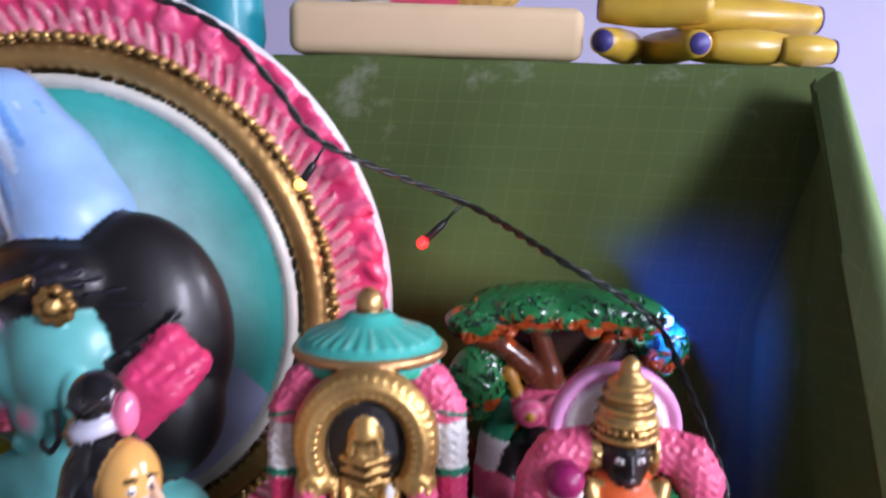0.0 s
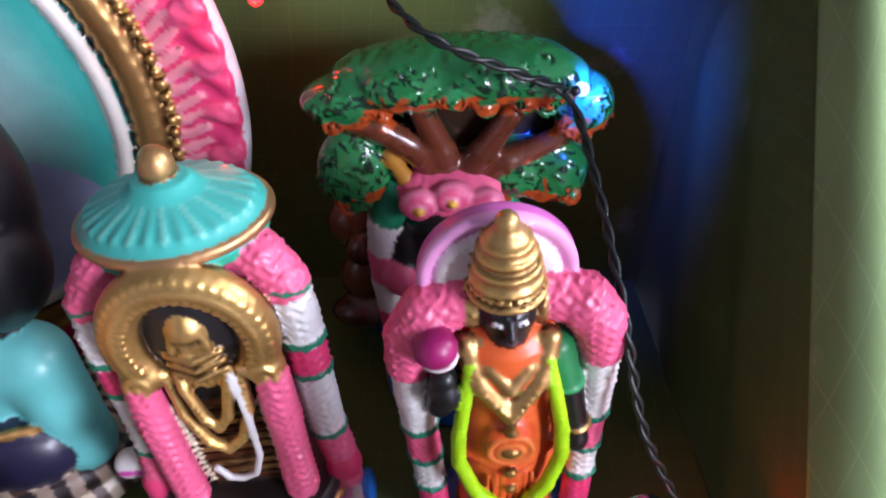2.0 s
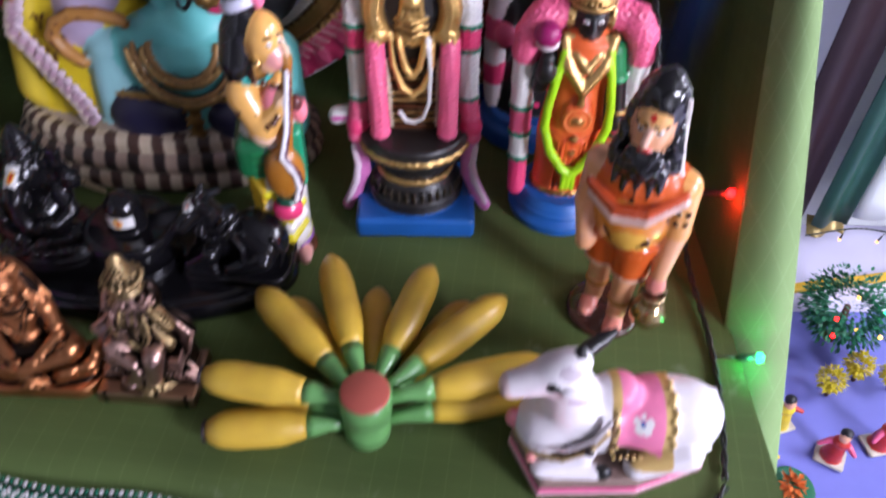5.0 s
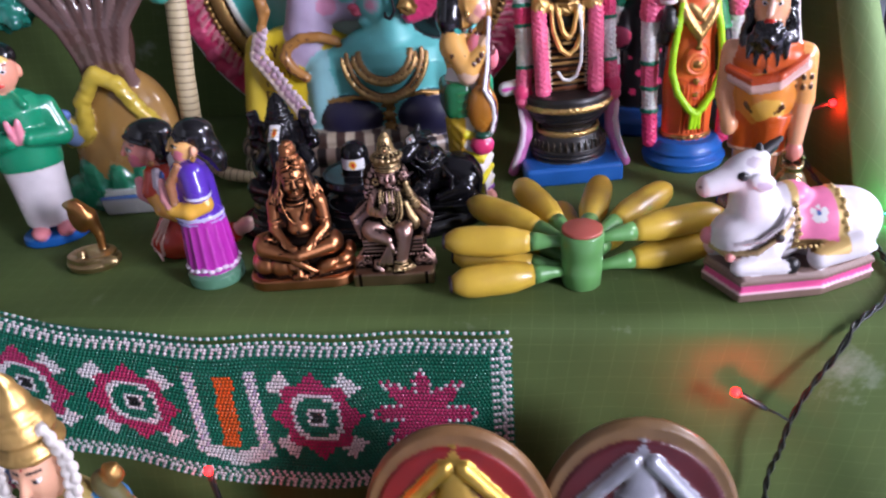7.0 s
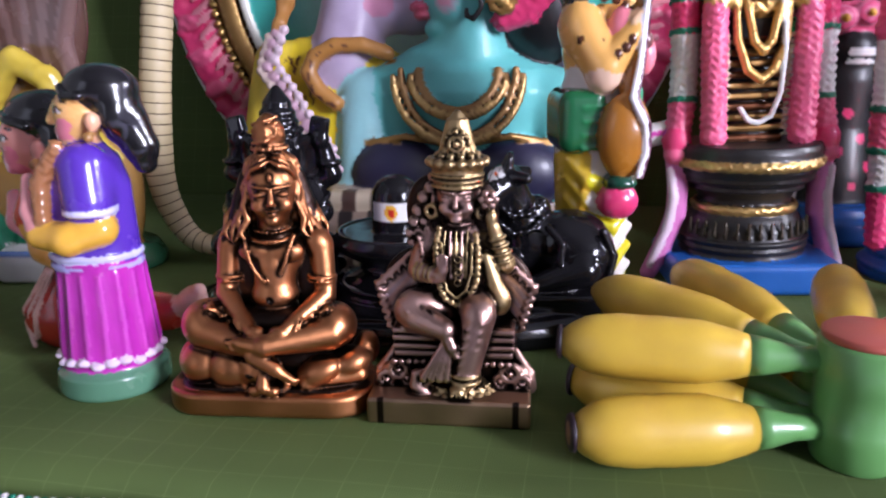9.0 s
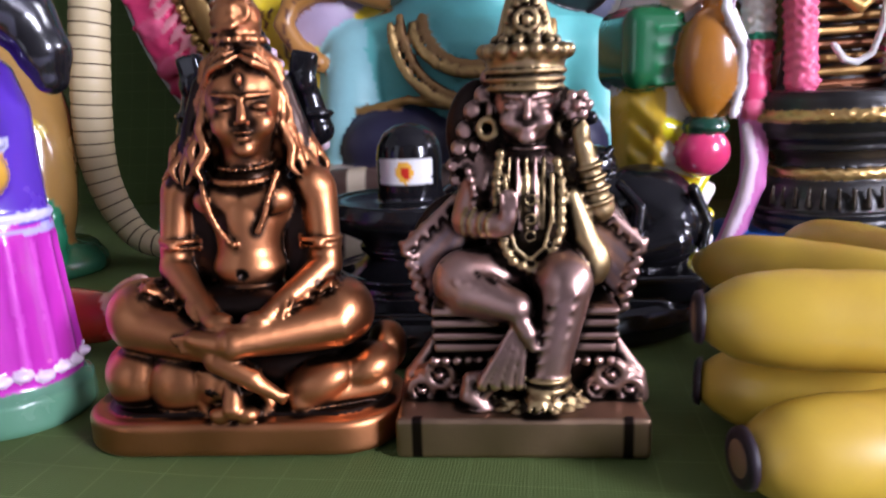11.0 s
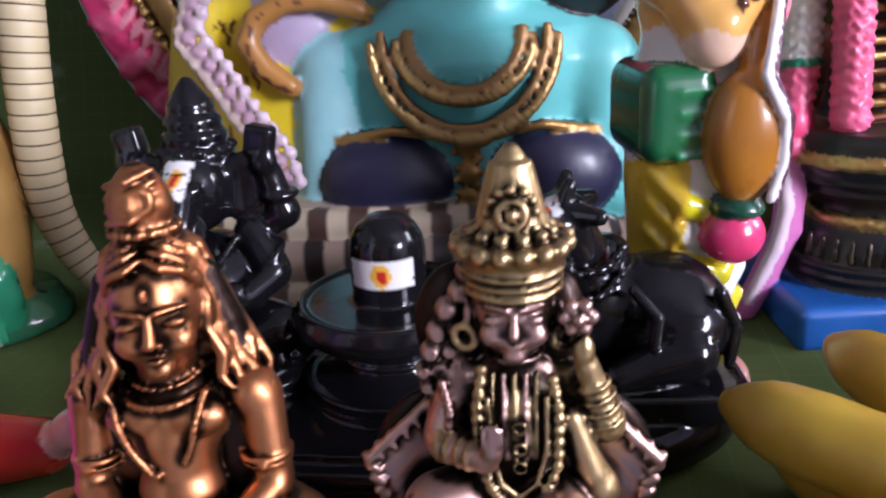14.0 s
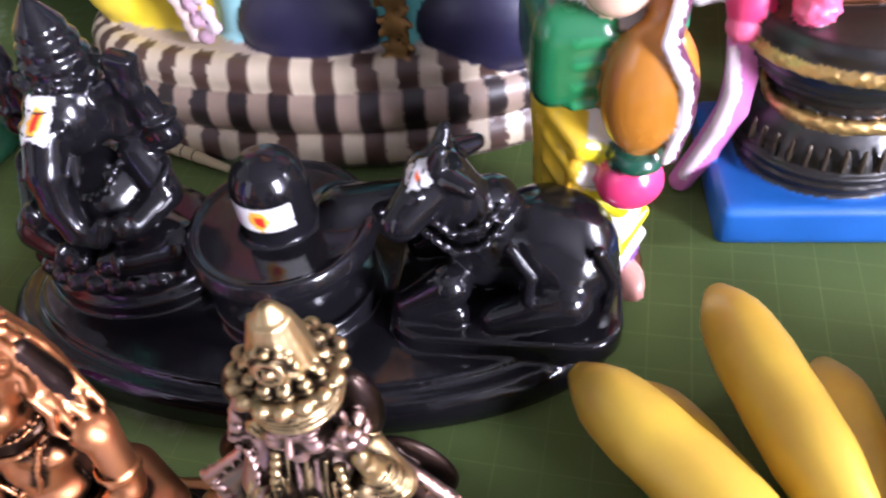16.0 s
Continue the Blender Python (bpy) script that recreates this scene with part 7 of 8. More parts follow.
def kneeling_lady():
    c = Clay()
    sk = (0.86, 0.32, 0.26)
    # red skirt over folded legs, pale pleats at the knee, a bare foot behind
    c.ball((-8, 0, 12), (22, 18, 15), RED, k=3).limb((-17, -3, 13), (-8, -2, 32), 14, 12, RED, k=4).limb((0, 2, 12), (26, 5, 11), 12, 8, RED, k=3)
    for j in range(3):
        c.path([(-30 + j * 4.5, -8 - j * 4.5, 7), (-28 + j * 4, -11 - j * 3, 18), (-14 + j * 2, -14 - j, 36)], 0.9, (0.86, 0.52, 0.46), k=0.5)
    c.path([(-33, -3, 11), (-27, -12, 12), (-22, -17, 4)], 1.2, (0.86, 0.55, 0.5), k=0.5)
    c.path([(30, 4, 13), (38, 3, 18), (41, 1, 22)], [5, 5.5, 3.4], (0.85, 0.50, 0.42), k=2)
    n0 = len(c.solids)
    # blouse leaning forward, white and blue sash, arms raised to joined palms
    c.limb((-8, 0, 36), (-12, 1, 62), 12.5, 14, (0.62, 0.05, 0.02), k=4).ball((-9, 1, 66), (16, 13, 9), (0.62, 0.05, 0.02), k=3)
    c.path([(-16, -12, 72), (-17, -15, 62), (-10, -16, 50), (0, -14, 42)], [2.2, 2.6, 2.6, 2.2], (0.72, 0.60, 0.66), k=0.6).path([(-12, -13, 71), (-13, -16, 61), (-6, -16.5, 50)], 1.2, (0.05, 0.12, 0.40), k=0.5)
    c.path([(-20, -8, 68), (-22, -13, 58)], [6.5, 6.4], (0.62, 0.05, 0.02), k=2).path([(-22, -13, 57), (-16, -17, 45), (-4, -18, 38)], [5.4, 5.6, 5.2], (0.84, 0.40, 0.08), k=2)
    c.path([(-23, -12, 52), (-29, -9, 55), (-31, -8, 64)], [5.6, 5.4, 3.2], (0.88, 0.30, 0.34), k=2)
    c.beads([(-24, -11, 72), (-25, -13, 66), (-19, -15, 62)], 1.5, DARKGOLD, k=0.3)
    c.limb((-16, 0, 68), (-20, -1, 78), 7, 6.6, sk, k=2)
    lady_face(c, -26.5, -1.5, 86, 1.08, sk, (0.88, 0.22, 0.30))
    c.ball((-32, -1.5, 95.5), (3.5, 6, 1.3), (0.85, 0.74, 0.68), mode="paint")
    c.ball((-19, 1.5, 95), (16.5, 12.5, 10.5), BLACK, k=1).ball((-11.5, 1.5, 86), (9, 12.5, 14), BLACK, k=2).path([(-34, -5, 96), (-28, -10, 94.5), (-20, -12, 92)], 1.8, BLACK, k=0.8)
    c.ball((-3, -6, 76), (4.5, 5, 7), (0.76, 0.74, 0.74), k=1)
    c.ball((-17.5, -10, 83), (2.8, 2.6, 4.2), sk, k=0.8).ball((-18, -12, 77.5), 2.4, (0.40, 0.16, 0.05), k=0.4)
    c.moved(n0, (5, 0, 0))
    return c.cast("kneeling_lady_figurine", GLOSSY, 0.9, (-0.338, 0.192, 0), 0, "glossy clay lady in red kneeling with joined palms", "figurine", group="clay people", scale=0.00106)


def praying_man(name, where, turn, shirt, skirt, base, label):
    c = Clay()
    c.lathe((0, 0, 0), [(29, 0), (30, 2), (29, 8), (26, 10)], base, 1.0, 0.75)
    for s in (-1, 1):
        c.ball((s * 11, -12, 13), (8, 13, 6), (0.87, 0.28, 0.32), k=1.5)
    c.lathe((0, 2, 16), [(20, 0), (22, 3), (24, 40), (26, 62)], skirt, 1.0, 0.75, k=1)
    c.limb((-10, -16, 20), (-12, -18, 74), 1.0, 1.0, (0.35, 0.05, 0.15), mode="paint").limb((-6, -17, 20), (-8, -19, 74), 1.0, 1.0, (0.35, 0.05, 0.15), mode="paint")
    c.lathe((0, 2, 74), [(27, 0), (28, 8), (27, 34), (28, 52), (20, 64), (9, 70)], shirt, 1.0, 0.72, k=2)
    for s in (-1, 1):
        c.limb((s * 26, 2, 124), (s * 32, -4, 100), 10, 10, shirt, k=3).limb((s * 32, -5, 98), (s * 8, -20, 104), 9.5, 7, shirt, k=3)
        c.limb((s * 4, -4, 142), (s * 12, -14, 132), 4, 4, shirt, k=1)
        c.ball((s * 3, -23, 112), (3.6, 5, 13), (0.88, 0.30, 0.38), k=1, rot=(12, s * 8, 0))
    c.limb((0, 0, 138), (0, -1, 148), 8, 8, (0.86, 0.36, 0.26), k=2)
    c.ball((0, -3, 160), (16, 15, 18), (0.87, 0.36, 0.24), k=2).ball((0, -8, 168), (12, 8, 8), (0.88, 0.55, 0.16), k=2)
    c.limb((0, -17, 164), (0, -20, 157), 1.8, 2.8, (0.88, 0.45, 0.3), k=1.5).ball((0, -17, 150), (4, 2.4, 1.6), RED, k=0.5)
    for s in (-1, 1):
        c.ball((s * 6, -16.6, 162), (2.7, 1.6, 1.6), WHITE, k=0.3).ball((s * 6, -18, 162), (1.4, 1.5, 1.6), BLACK, mode="paint").path([(s * 3, -17.5, 167), (s * 10, -14.5, 167)], 1.1, BLACK, mode="paint")
        c.ball((s * 16, -1, 158), (3, 4, 6), (0.87, 0.36, 0.24), k=1)
    c.ball((0, 3, 171), (18, 16, 13), BLACK, k=1.5)
    c.ball((0, -14, 172), (3, 4, 4), WHITE, mode="paint")
    return c.cast(name, GLOSSY, 1.3, where, turn, label, "figurine", group="clay people", scale=0.0009)


standing_lady()
kneeling_lady()
praying_man("praying_man_figurine", (-0.472, 0.238, 0), 22, GREENP, (0.72, 0.66, 0.68), BLUE, "glossy clay man in green shirt and white wrap, palms joined")
praying_man("praying_man_figurine", (-0.575, 0.195, 0), 30, (0.55, 0.04, 0.03), (0.02, 0.25, 0.1), (0.01, 0.28, 0.1), "glossy clay man in red on a green base")


def brass_lamp():
    c = Clay()
    g = dict(gold=1.0)
    c.lathe((0, 0, 0), [(17, 0), (20, 2), (21, 6), (18, 8), (19, 12)], BRASS, 1.0, 0.8, **g)
    c.ball((0, 0, 14), (17, 13, 4), DARKGOLD, mode="cut", k=0)
    c.path([(-16, -4, 9), (-4, -12, 10), (14, -8, 8)], 3, BRASS, k=1, **g).ball((-4, -8, 14), (4, 4, 5), BRASS, k=1, **g).ball((14, -8, 7), (9, 5, 5), BRASS, k=1, **g)
    c.path([(6, 6, 8), (7, 7, 24), (3, 6, 40), (-4, 5, 50)], [2.5, 3.6, 7, 6], (0.62, 0.30, 0.10), k=1.5, **g)
    c.ball((-2, 2, 42), (8, 2.6, 14), (0.60, 0.26, 0.10), k=1, **g).ball((-7, 3, 52), (5, 3, 3.4), BRASS, k=1, **g)
    return c.cast("snake_hood_lamp", BRONZE, 1.0, (-0.418, 0.182, 0), 0, "small brass oil lamp with a raised hood", "lamp")


def root_tree():
    c = Clay()
    OC, DKB = (0.33, 0.18, 0.05), (0.10, 0.05, 0.04)
    c.lathe((0, 0, 0), [(56, 0), (56, 6), (50, 14)], (0.03, 0.16, 0.08), 1.0, 0.7)
    c.ball((0, 4, 60), (46, 30, 62), OC, k=4).ball((-28, -8, 40), (20, 18, 40), OC, k=6).ball((28, -8, 44), (22, 18, 44), OC, k=6)
    for x, z, h in ((-34, 26, 26), (-10, 20, 24), (14, 22, 26), (36, 20, 22), (-48, 16, 18)):
        c.ball((x, -20, z), (13, 9, h), (0.02, 0.22, 0.11), k=2, bump=(0.5, 0.08))
        for j in range(5):
            c.limb((x - 8 + j * 4, -28, 4), (x - 4 + j * 2, -27, z + h * 0.7), 1.4, 0.9, (0.03, 0.30, 0.15), k=1)
    c.box((8, -33, 9), (34, 9, 9), WHITE, rnd=4, rot=(12, 0, 0), k=1).path([(-24, -41, 17), (42, -40, 17)], 2.2, (0.10, 0.22, 0.60), k=0.6)
    c.path([(-44, -18, 64), (-40, -24, 82), (-26, -26, 74), (-22, -25, 100), (-6, -24, 122), (10, -22, 112), (24, -20, 84), (40, -14, 66)], [6, 8, 7, 7, 7, 7, 6, 5], (0.55, 0.40, 0.05), k=1.5, bump=(0.5, 0.09))
    c.ball((-36, -26, 74), (13, 6, 14), (0.50, 0.36, 0.06), k=1.5).ball((-36, -31, 74), (9, 3, 10), (0.25, 0.35, 0.62), k=1).ball((-38, -30, 92), (6, 4, 5), (0.15, 0.25, 0.6), k=1)
    for i in range(9):
        w = i - 4
        c.path([(w * 4.5, -4, 96), (w * 4.2, -12, 130), (w * 6.5, -14, 158), (w * 15, -10, 200), (w * 20, -6, 224)], [6, 5.4, 4.8, 4.2, 4], (0.10, 0.05, 0.04) if i % 2 else (0.17, 0.10, 0.09), k=1.4)
    c.ball((0, 4, 150), (24, 14, 50), DKB, k=3)
    rnd = random.Random(11)
    for x, z, r in ((-70, 176, 24), (-96, 190, 22), (-50, 200, 26), (-80, 214, 26), (62, 190, 24), (84, 204, 24), (44, 212, 26), (0, 228, 34), (-30, 226, 30), (30, 230, 30), (-112, 208, 18)):
        c.ball((x, 0, z), (r, r * 0.8, r * 0.75), (0.02, 0.20, 0.14), k=3, bump=(1.5, 0.06))
        for _ in range(5):
            a = rnd.uniform(0, 6.28)
            c.ball((x + r * 0.6 * math.cos(a), -r * 0.6, z + r * 0.5 * math.sin(a)), r * 0.26, rnd.choice(((0.03, 0.28, 0.2), (0.02, 0.16, 0.12), (0.05, 0.34, 0.26))), k=1)
    return c.cast("rooted_tree_ornament", GLOSSY, 1.8, (-0.418, 0.312, 0), 0, "cast tree with ribbed trunk, coiled snake and teal crown", "ornament")


brass_lamp()
root_tree()


# ---- toy snake ----
SNAKE = surface("cream_segmented_plastic", (0.52, 0.42, 0.25), 0.5, scale=70, var=0.2, bump=0.15)
SEAM = surface("dark_brown_seam", (0.09, 0.06, 0.03), 0.6)


def toy_snake():
    line = even(spline([(-0.352, 0.352, 0.315), (-0.356, 0.340, 0.25), (-0.354, 0.325, 0.17), (-0.360, 0.318, 0.10), (-0.362, 0.318, 0.05), (-0.350, 0.319, 0.018), (-0.330, 0.315, 0.010), (-0.300, 0.312, 0.007), (-0.257, 0.294, 0.004)], 30), 0.0015)
    n = len(line)
    rad = []
    for i in range(n):
        w = i / (n - 1)
        r = 0.0090 if w < 0.62 else 0.0090 + (0.0016 - 0.0090) * ((w - 0.62) / 0.38) ** 1.15
        rad.append(r * (0.955 if i % 4 == 0 else 1.0))
    snake = tagged(new("toy_snake"), "cream jointed toy snake curving up from the cloth", "toy")
    part("body", tube_mesh(line, rad, 16), SNAKE, snake)
    for i in range(4, n - 12, 4):
        a = [line[i] + (line[i + 1] - line[i]) * s for s in (-0.22, 0.22)]
        part("seam", tube_mesh(a, rad[i] * 1.04, 16), SEAM, snake)
    return snake


toy_snake()


# ---- beaded panel pinned along the front edge ----
def bead_colour(i, j, rows):
    """Threads of the panel: borders of white lattice, flowers, a white and orange mark."""
    G, W, P, O, K = (0.004, 0.13, 0.075), (0.62, 0.60, 0.60), (0.38, 0.025, 0.10), (0.60, 0.09, 0.012), (0.01, 0.01, 0.012)
    d = min(j, rows - 1 - j)
    if i < 5 or d < 5:
        q = i if i < 5 and d >= 5 else d
        along = j if i < 5 and d >= 5 else i
        if q in (0, 4):
            return W if (along % 2 == 0) else G
        return G if ((along + q) % 4 == 0) or ((along - q) % 4 == 0) else W
    cy = (rows - 1) / 2
    y = j - cy
    for k, cx in enumerate((22, 50, 99, 127, 155)):
        x = i - cx
        r = math.hypot(x, y)
        a = math.atan2(y, x)
        m = max(abs(x), abs(y)) * 0.5 + r * 0.5
        if k in (0, 4):
            pet = 6.0 + 8.0 * abs(math.cos(4 * a)) ** 1.5 * (1.0 if abs(x) > abs(y) else 0.8)
            if r < pet and r > pet - 2.0 and r > 3:
                return W if (i + j) % 2 else P
            if r < pet - 2.0:
                return P
        else:
            if m < 1.6:
                return K
            if m < 3:
                return W
            if 5.2 < m < 6.8:
                return W
            if 6.8 <= m < 9.4 or (9.4 <= m < 12.6 and min(abs(x), abs(y)) < 12.6 - m):
                return P
            if 9.6 < r < 14.5 and abs(abs(a) % (math.pi / 2) - math.pi / 4) < 0.22:
                return W
    x = i - 74
    if abs(x + y * 0.08) < 2.4 and -10 < y < 12:
        return O
    if 6.5 < abs(x) < 10 and -12 < y < 13 - abs(x) * 0.1:
        return W if (i + j) % 3 else (0.42, 0.36, 0.48)
    if abs(x) <= 10 and -16 + abs(x) * 0.35 < y < -11 + abs(x) * 0.3:
        return W
    return G


def bead_panel():
    m, nt, b = material("glossy_glass_beads")
    at = nt.nodes.new("ShaderNodeAttribute")
    at.attribute_name = "paint"
    nt.links.new(at.outputs["Color"], b.inputs["Base Color"])
    b.inputs["Roughness"].default_value = 0.22
    src = bmesh.new()
    bmesh.ops.create_icosphere(src, subdivisions=1, radius=1.0)
    sv = np.array([v.co[:] for v in src.verts])
    sf = np.array([[v.index for v in f.verts] for f in src.faces])
    src.free()
    cols, rows = 200, 43
    V, C = [], []
    for i in range(cols):
        x = -0.106 - i * 0.00268
        w = min(1.0, max(0.0, (-x - 0.30) / 0.15))
        top = -0.0015 - 0.004 * min(1, (-x - 0.106) / 0.2) + 0.022 * w * w
        bot = -0.122 - 0.012 * min(1, (-x - 0.106) / 0.12) + 0.040 * w
        for j in range(rows):
            t = j / (rows - 1)
            y = edge_y(x, 0.045) - 0.0055 - 0.004 * (1 - t) - 0.003 * math.sin(i * 0.09 + t) ** 2 + (0.004 if j == rows - 1 else 0)
            jit = 0.00018 * math.sin(i * 12.9 + j * 78.2)
            V.append(sv * (0.00145, 0.00135, 0.00145) + (x + jit + (0.0013 if j % 2 else 0), y, bot + (top - bot) * t))
            C.append(bead_colour(i, j, rows))
    V = np.concatenate(V)
    n = cols * rows
    F = (sf[None] + (np.arange(n) * len(sv))[:, None, None]).reshape(-1, 3)
    me = bpy.data.meshes.new("bead")
    me.from_pydata(V.tolist(), [], F.tolist())
    at = me.color_attributes.new("paint", "FLOAT_COLOR", "POINT")
    cc = np.ones((n, len(sv), 4), np.float32)
    cc[..., :3] = np.array(C)[:, None, :]
    at.data.foreach_set("color", cc.ravel())
    me.shade_smooth()
    panel = tagged(new("beaded_hanging"), "green bead-woven hanging with maroon flowers and white lattice border", "hanging")
    ob = link_mesh("bead", me, m, panel)
    tagged(ob, kind="stuff")

    def back(u, v):
        x = -0.105 - 0.536 * u
        w = min(1.0, max(0.0, (-x - 0.30) / 0.15))
        return Vector((x, edge_y(x, 0.045) - 0.0038, -0.130 + 0.045 * w + (0.118 - 0.018 * w) * v))

    sheet("backing", 60, 8, back, surface("dark_green_backing", (0.004, 0.06, 0.035), 0.9), panel, thick=0.001)
    return panel


bead_panel()


# ---- the step below: plaques and a crowned figure ----
def mask_plaque(where, turn, metal, gold, ground, rim, name, label):
    c = Clay()
    g = dict(gold=gold)
    c.lathe((0, 0, 225), [(60, -5), (62, 0), (60, 5)], rim, 1.0, 1.35, rot=(90, 0, 0))
    c.box((0, 0, 112), (61, 5, 113), rim, rnd=2)
    c.lathe((0, -4, 225), [(53, -3), (53, 3)], ground, 1.0, 1.35, rot=(90, 0, 0), k=0.4)
    c.box((0, -4, 120), (53, 3.4, 106), ground, rnd=1, k=0.4)
    z = 297
    c.lathe((0, -6, 204), [(20, 0), (19, 20), (16, 36), (17, 40), (14, 52), (9, 70), (4, 84), (1, 94)], metal, 1.0, 0.55, k=1, **g)
    for q in (228, 236, 243, 250):
        c.ring((0, -6, q + 8), 18 - (q - 228) * 0.22, 1.5, metal, k=0.5, squash=0.55, **g)
    for s in (-1, 1):
        c.limb((s * 6, -8, z - 14), (s * 36, -8, z - 50), 5.5, 5, metal, k=1.5, **g)
        c.limb((s * 36, -9, z - 50), (s * 33, -10, z - 100), 5.5, 8, metal, k=2, **g)
        for w in (0.35, 0.42, 0.62, 0.9):
            c.ring((s * (6 + 30 * w), -8, z - 14 - 36 * w), 5.6, 1.0, metal, rot=(0, s * 45, 0), k=0.3, **g)
        c.ball((s * 26, -12, z - 92), (13, 9, 15), metal, k=2, bump=(0.8, 0.08), **g)
        c.ball((s * 20, -10, z - 64), (11, 7, 7), metal, k=2, **g)
    c.ball((0, -14, 180), (20, 16, 26), metal, k=2, **g)
    for s in (-1, 1):
        c.ball((s * 8, -28, 186), (4, 3, 2.4), metal, k=1, **g)
    c.limb((0, -30, 184), (0, -33, 172), 2.4, 4, metal, k=1.5, **g)
    c.lathe((0, -8, 70), [(46, 0), (42, 30), (38, 60), (34, 84)], metal, 1.0, 0.4, k=2, bump=(0.9, 0.05), **g)
    return c.cast(name, PAINT, 1.6, where, turn, label, "plaque", lean=(-4, 0), group="oval plaques")


mask_plaque((-0.147, -0.020, -0.335), -7, (0.78, 0.50, 0.10), 0.9, (0.24, 0.010, 0.010), (0.22, 0.11, 0.04), "mask_plaque", "maroon oval plaque with a raised gilt crowned mask")
mask_plaque((-0.036, -0.026, -0.335), -7, (0.42, 0.43, 0.48), 0.55, (0.085, 0.006, 0.010), (0.18, 0.10, 0.04), "mask_plaque", "dark oval plaque with a raised silver crowned mask")


def crowned_figure():
    c = Clay()
    g = dict(gold=0.85)
    sk = (0.80, 0.42, 0.26)
    c.lathe((0, 0, 0), [(48, 0), (50, 4), (48, 16), (42, 20)], BLUE)
    c.lathe((0, 0, 18), [(36, 0), (38, 60), (34, 120), (36, 180), (44, 230), (40, 262), (18, 284)], (0.45, 0.33, 0.10), 1.0, 0.75, k=3, bump=(0.6, 0.03))
    c.limb((44, -2, 268), (64, -6, 220), 17, 13, sk, k=4).ball((34, 4, 282), (18, 14, 14), (0.02, 0.22, 0.55), k=2).ball((8, -12, 262), (30, 20, 24), (0.60, 0.50, 0.30), k=3)
    c.limb((-44, -2, 268), (-62, -8, 220), 16, 12, sk, k=4)
    c.limb((0, 0, 284), (-2, -4, 306), 13, 12, sk, k=3)
    c.ball((-2, -6, 322), (19, 19, 23), sk, k=3).ball((-4, -18, 306), (8, 6, 6), sk, k=2)
    c.limb((-4, -24, 326), (-5, -28, 316), 2.4, 3.6, sk, k=2).ball((-4, -23, 308), (5, 3, 1.6), RED, k=0.5)
    for s in (-1, 1):
        c.ball((-3 + s * 8, -22.6, 325), (3.6, 2, 1.8), WHITE, k=0.3).ball((-3 + s * 8, -24.4, 325), (1.8, 1.8, 1.8), BLACK, mode="paint").path([(-3 + s * 3, -24, 331), (-3 + s * 13, -20, 331)], 1.2, BLACK, mode="paint")
    c.ball((-3, -24, 338), (1.4, 4, 6), RED, mode="paint")
    c.lathe((-2, -3, 336), [(22, 0), (23, 6), (20, 14), (21, 20), (17, 26), (12, 34), (11, 40), (7, 46), (6, 50), (3, 55), (1, 58)], GOLD, k=1, bump=(0.4, 0.06), **g)
    for q, r in ((340, 23), (352, 20.5), (362, 16), (372, 11)):
        c.ring((-2, -3, q), r, 2, GOLD, k=0.5, **g)
    # pearl strings and a gilt shoulder piece
    for off, R in ((0, 25), (6, 31)):
        pts = [(18 + off * 0.6, -12, 356 - off), (24 + off, -14, 330), (20 + off, -22, 300), (6, -30 - off * 0.4, 276 - off), (-12, -30 - off * 0.4, 280 - off), (-24 - off, -20, 302), (-25 - off, -14, 330), (-21 - off * 0.5, -12, 352 - off)]
        c.beads(spline(pts, 8), 4.2, (0.74, 0.68, 0.62), step=8.2, k=0.3)
    c.ball((46, 2, 306), (9, 7, 9), DARKGOLD, k=1, bump=(0.6, 0.1), **g).limb((36, 2, 300), (56, 0, 262), 9, 7, (0.10, 0.09, 0.03), k=2)
    c.lathe((-66, 30, 330), [(48, -4), (50, 0), (48, 4)], (0.22, 0.30, 0.55), rot=(90, 0, 0), k=0.5).ring((-66, 28, 330), 48, 4, (0.45, 0.05, 0.12), rot=(90, 0, 0), k=0.6)
    return c.cast("crowned_figurine", PAINT, 1.7, (-0.386, -0.004, -0.337), 0, "tall painted figurine with gold crown and white pearl strings", "figurine", stretch=(0.76, 0.8, 0.962))


def yellow_arch():
    c = Clay()
    c.lathe((0, 0, 190), [(52, -7), (52, 7)], (0.40, 0.22, 0.10), 1.0, 1.0, rot=(90, 0, 0))
    c.box((0, 0, 95), (52, 7, 95), (0.35, 0.2, 0.08), rnd=2)
    c.path([(-52, -6, 150), *arc(0, 190, 52, 66, 180, 0, 17, -6), (52, -6, 150)], 4.2, (0.80, 0.58, 0.02), k=1)
    c.ball((0, -8, 225), (30, 10, 22), (0.50, 0.28, 0.10), k=2, bump=(1.0, 0.06), gold=0.5)
    c.ball((0, -14, 150), (30, 18, 60), (0.55, 0.3, 0.08), k=3, bump=(0.8, 0.05))
    return c.cast("arched_plaque", PAINT, 1.8, (-0.258, -0.012, -0.335), -5, "brown relief plaque with a bright yellow arched rim", "plaque")


crowned_figure()
yellow_arch()


# ---- string lights ----
SOCKET = surface("black_lamp_holder", (0.015, 0.016, 0.017), 0.3, var=0.3)
GLOW = {"red": glowing("red_led", (1.0, 0.008, 0.010), 11), "green": glowing("green_led", (0.02, 1.0, 0.28), 8), "blue": glowing("blue_led", (0.14, 0.26, 1.0), 6), "amber": glowing("amber_led", (1.0, 0.55, 0.12), 3)}


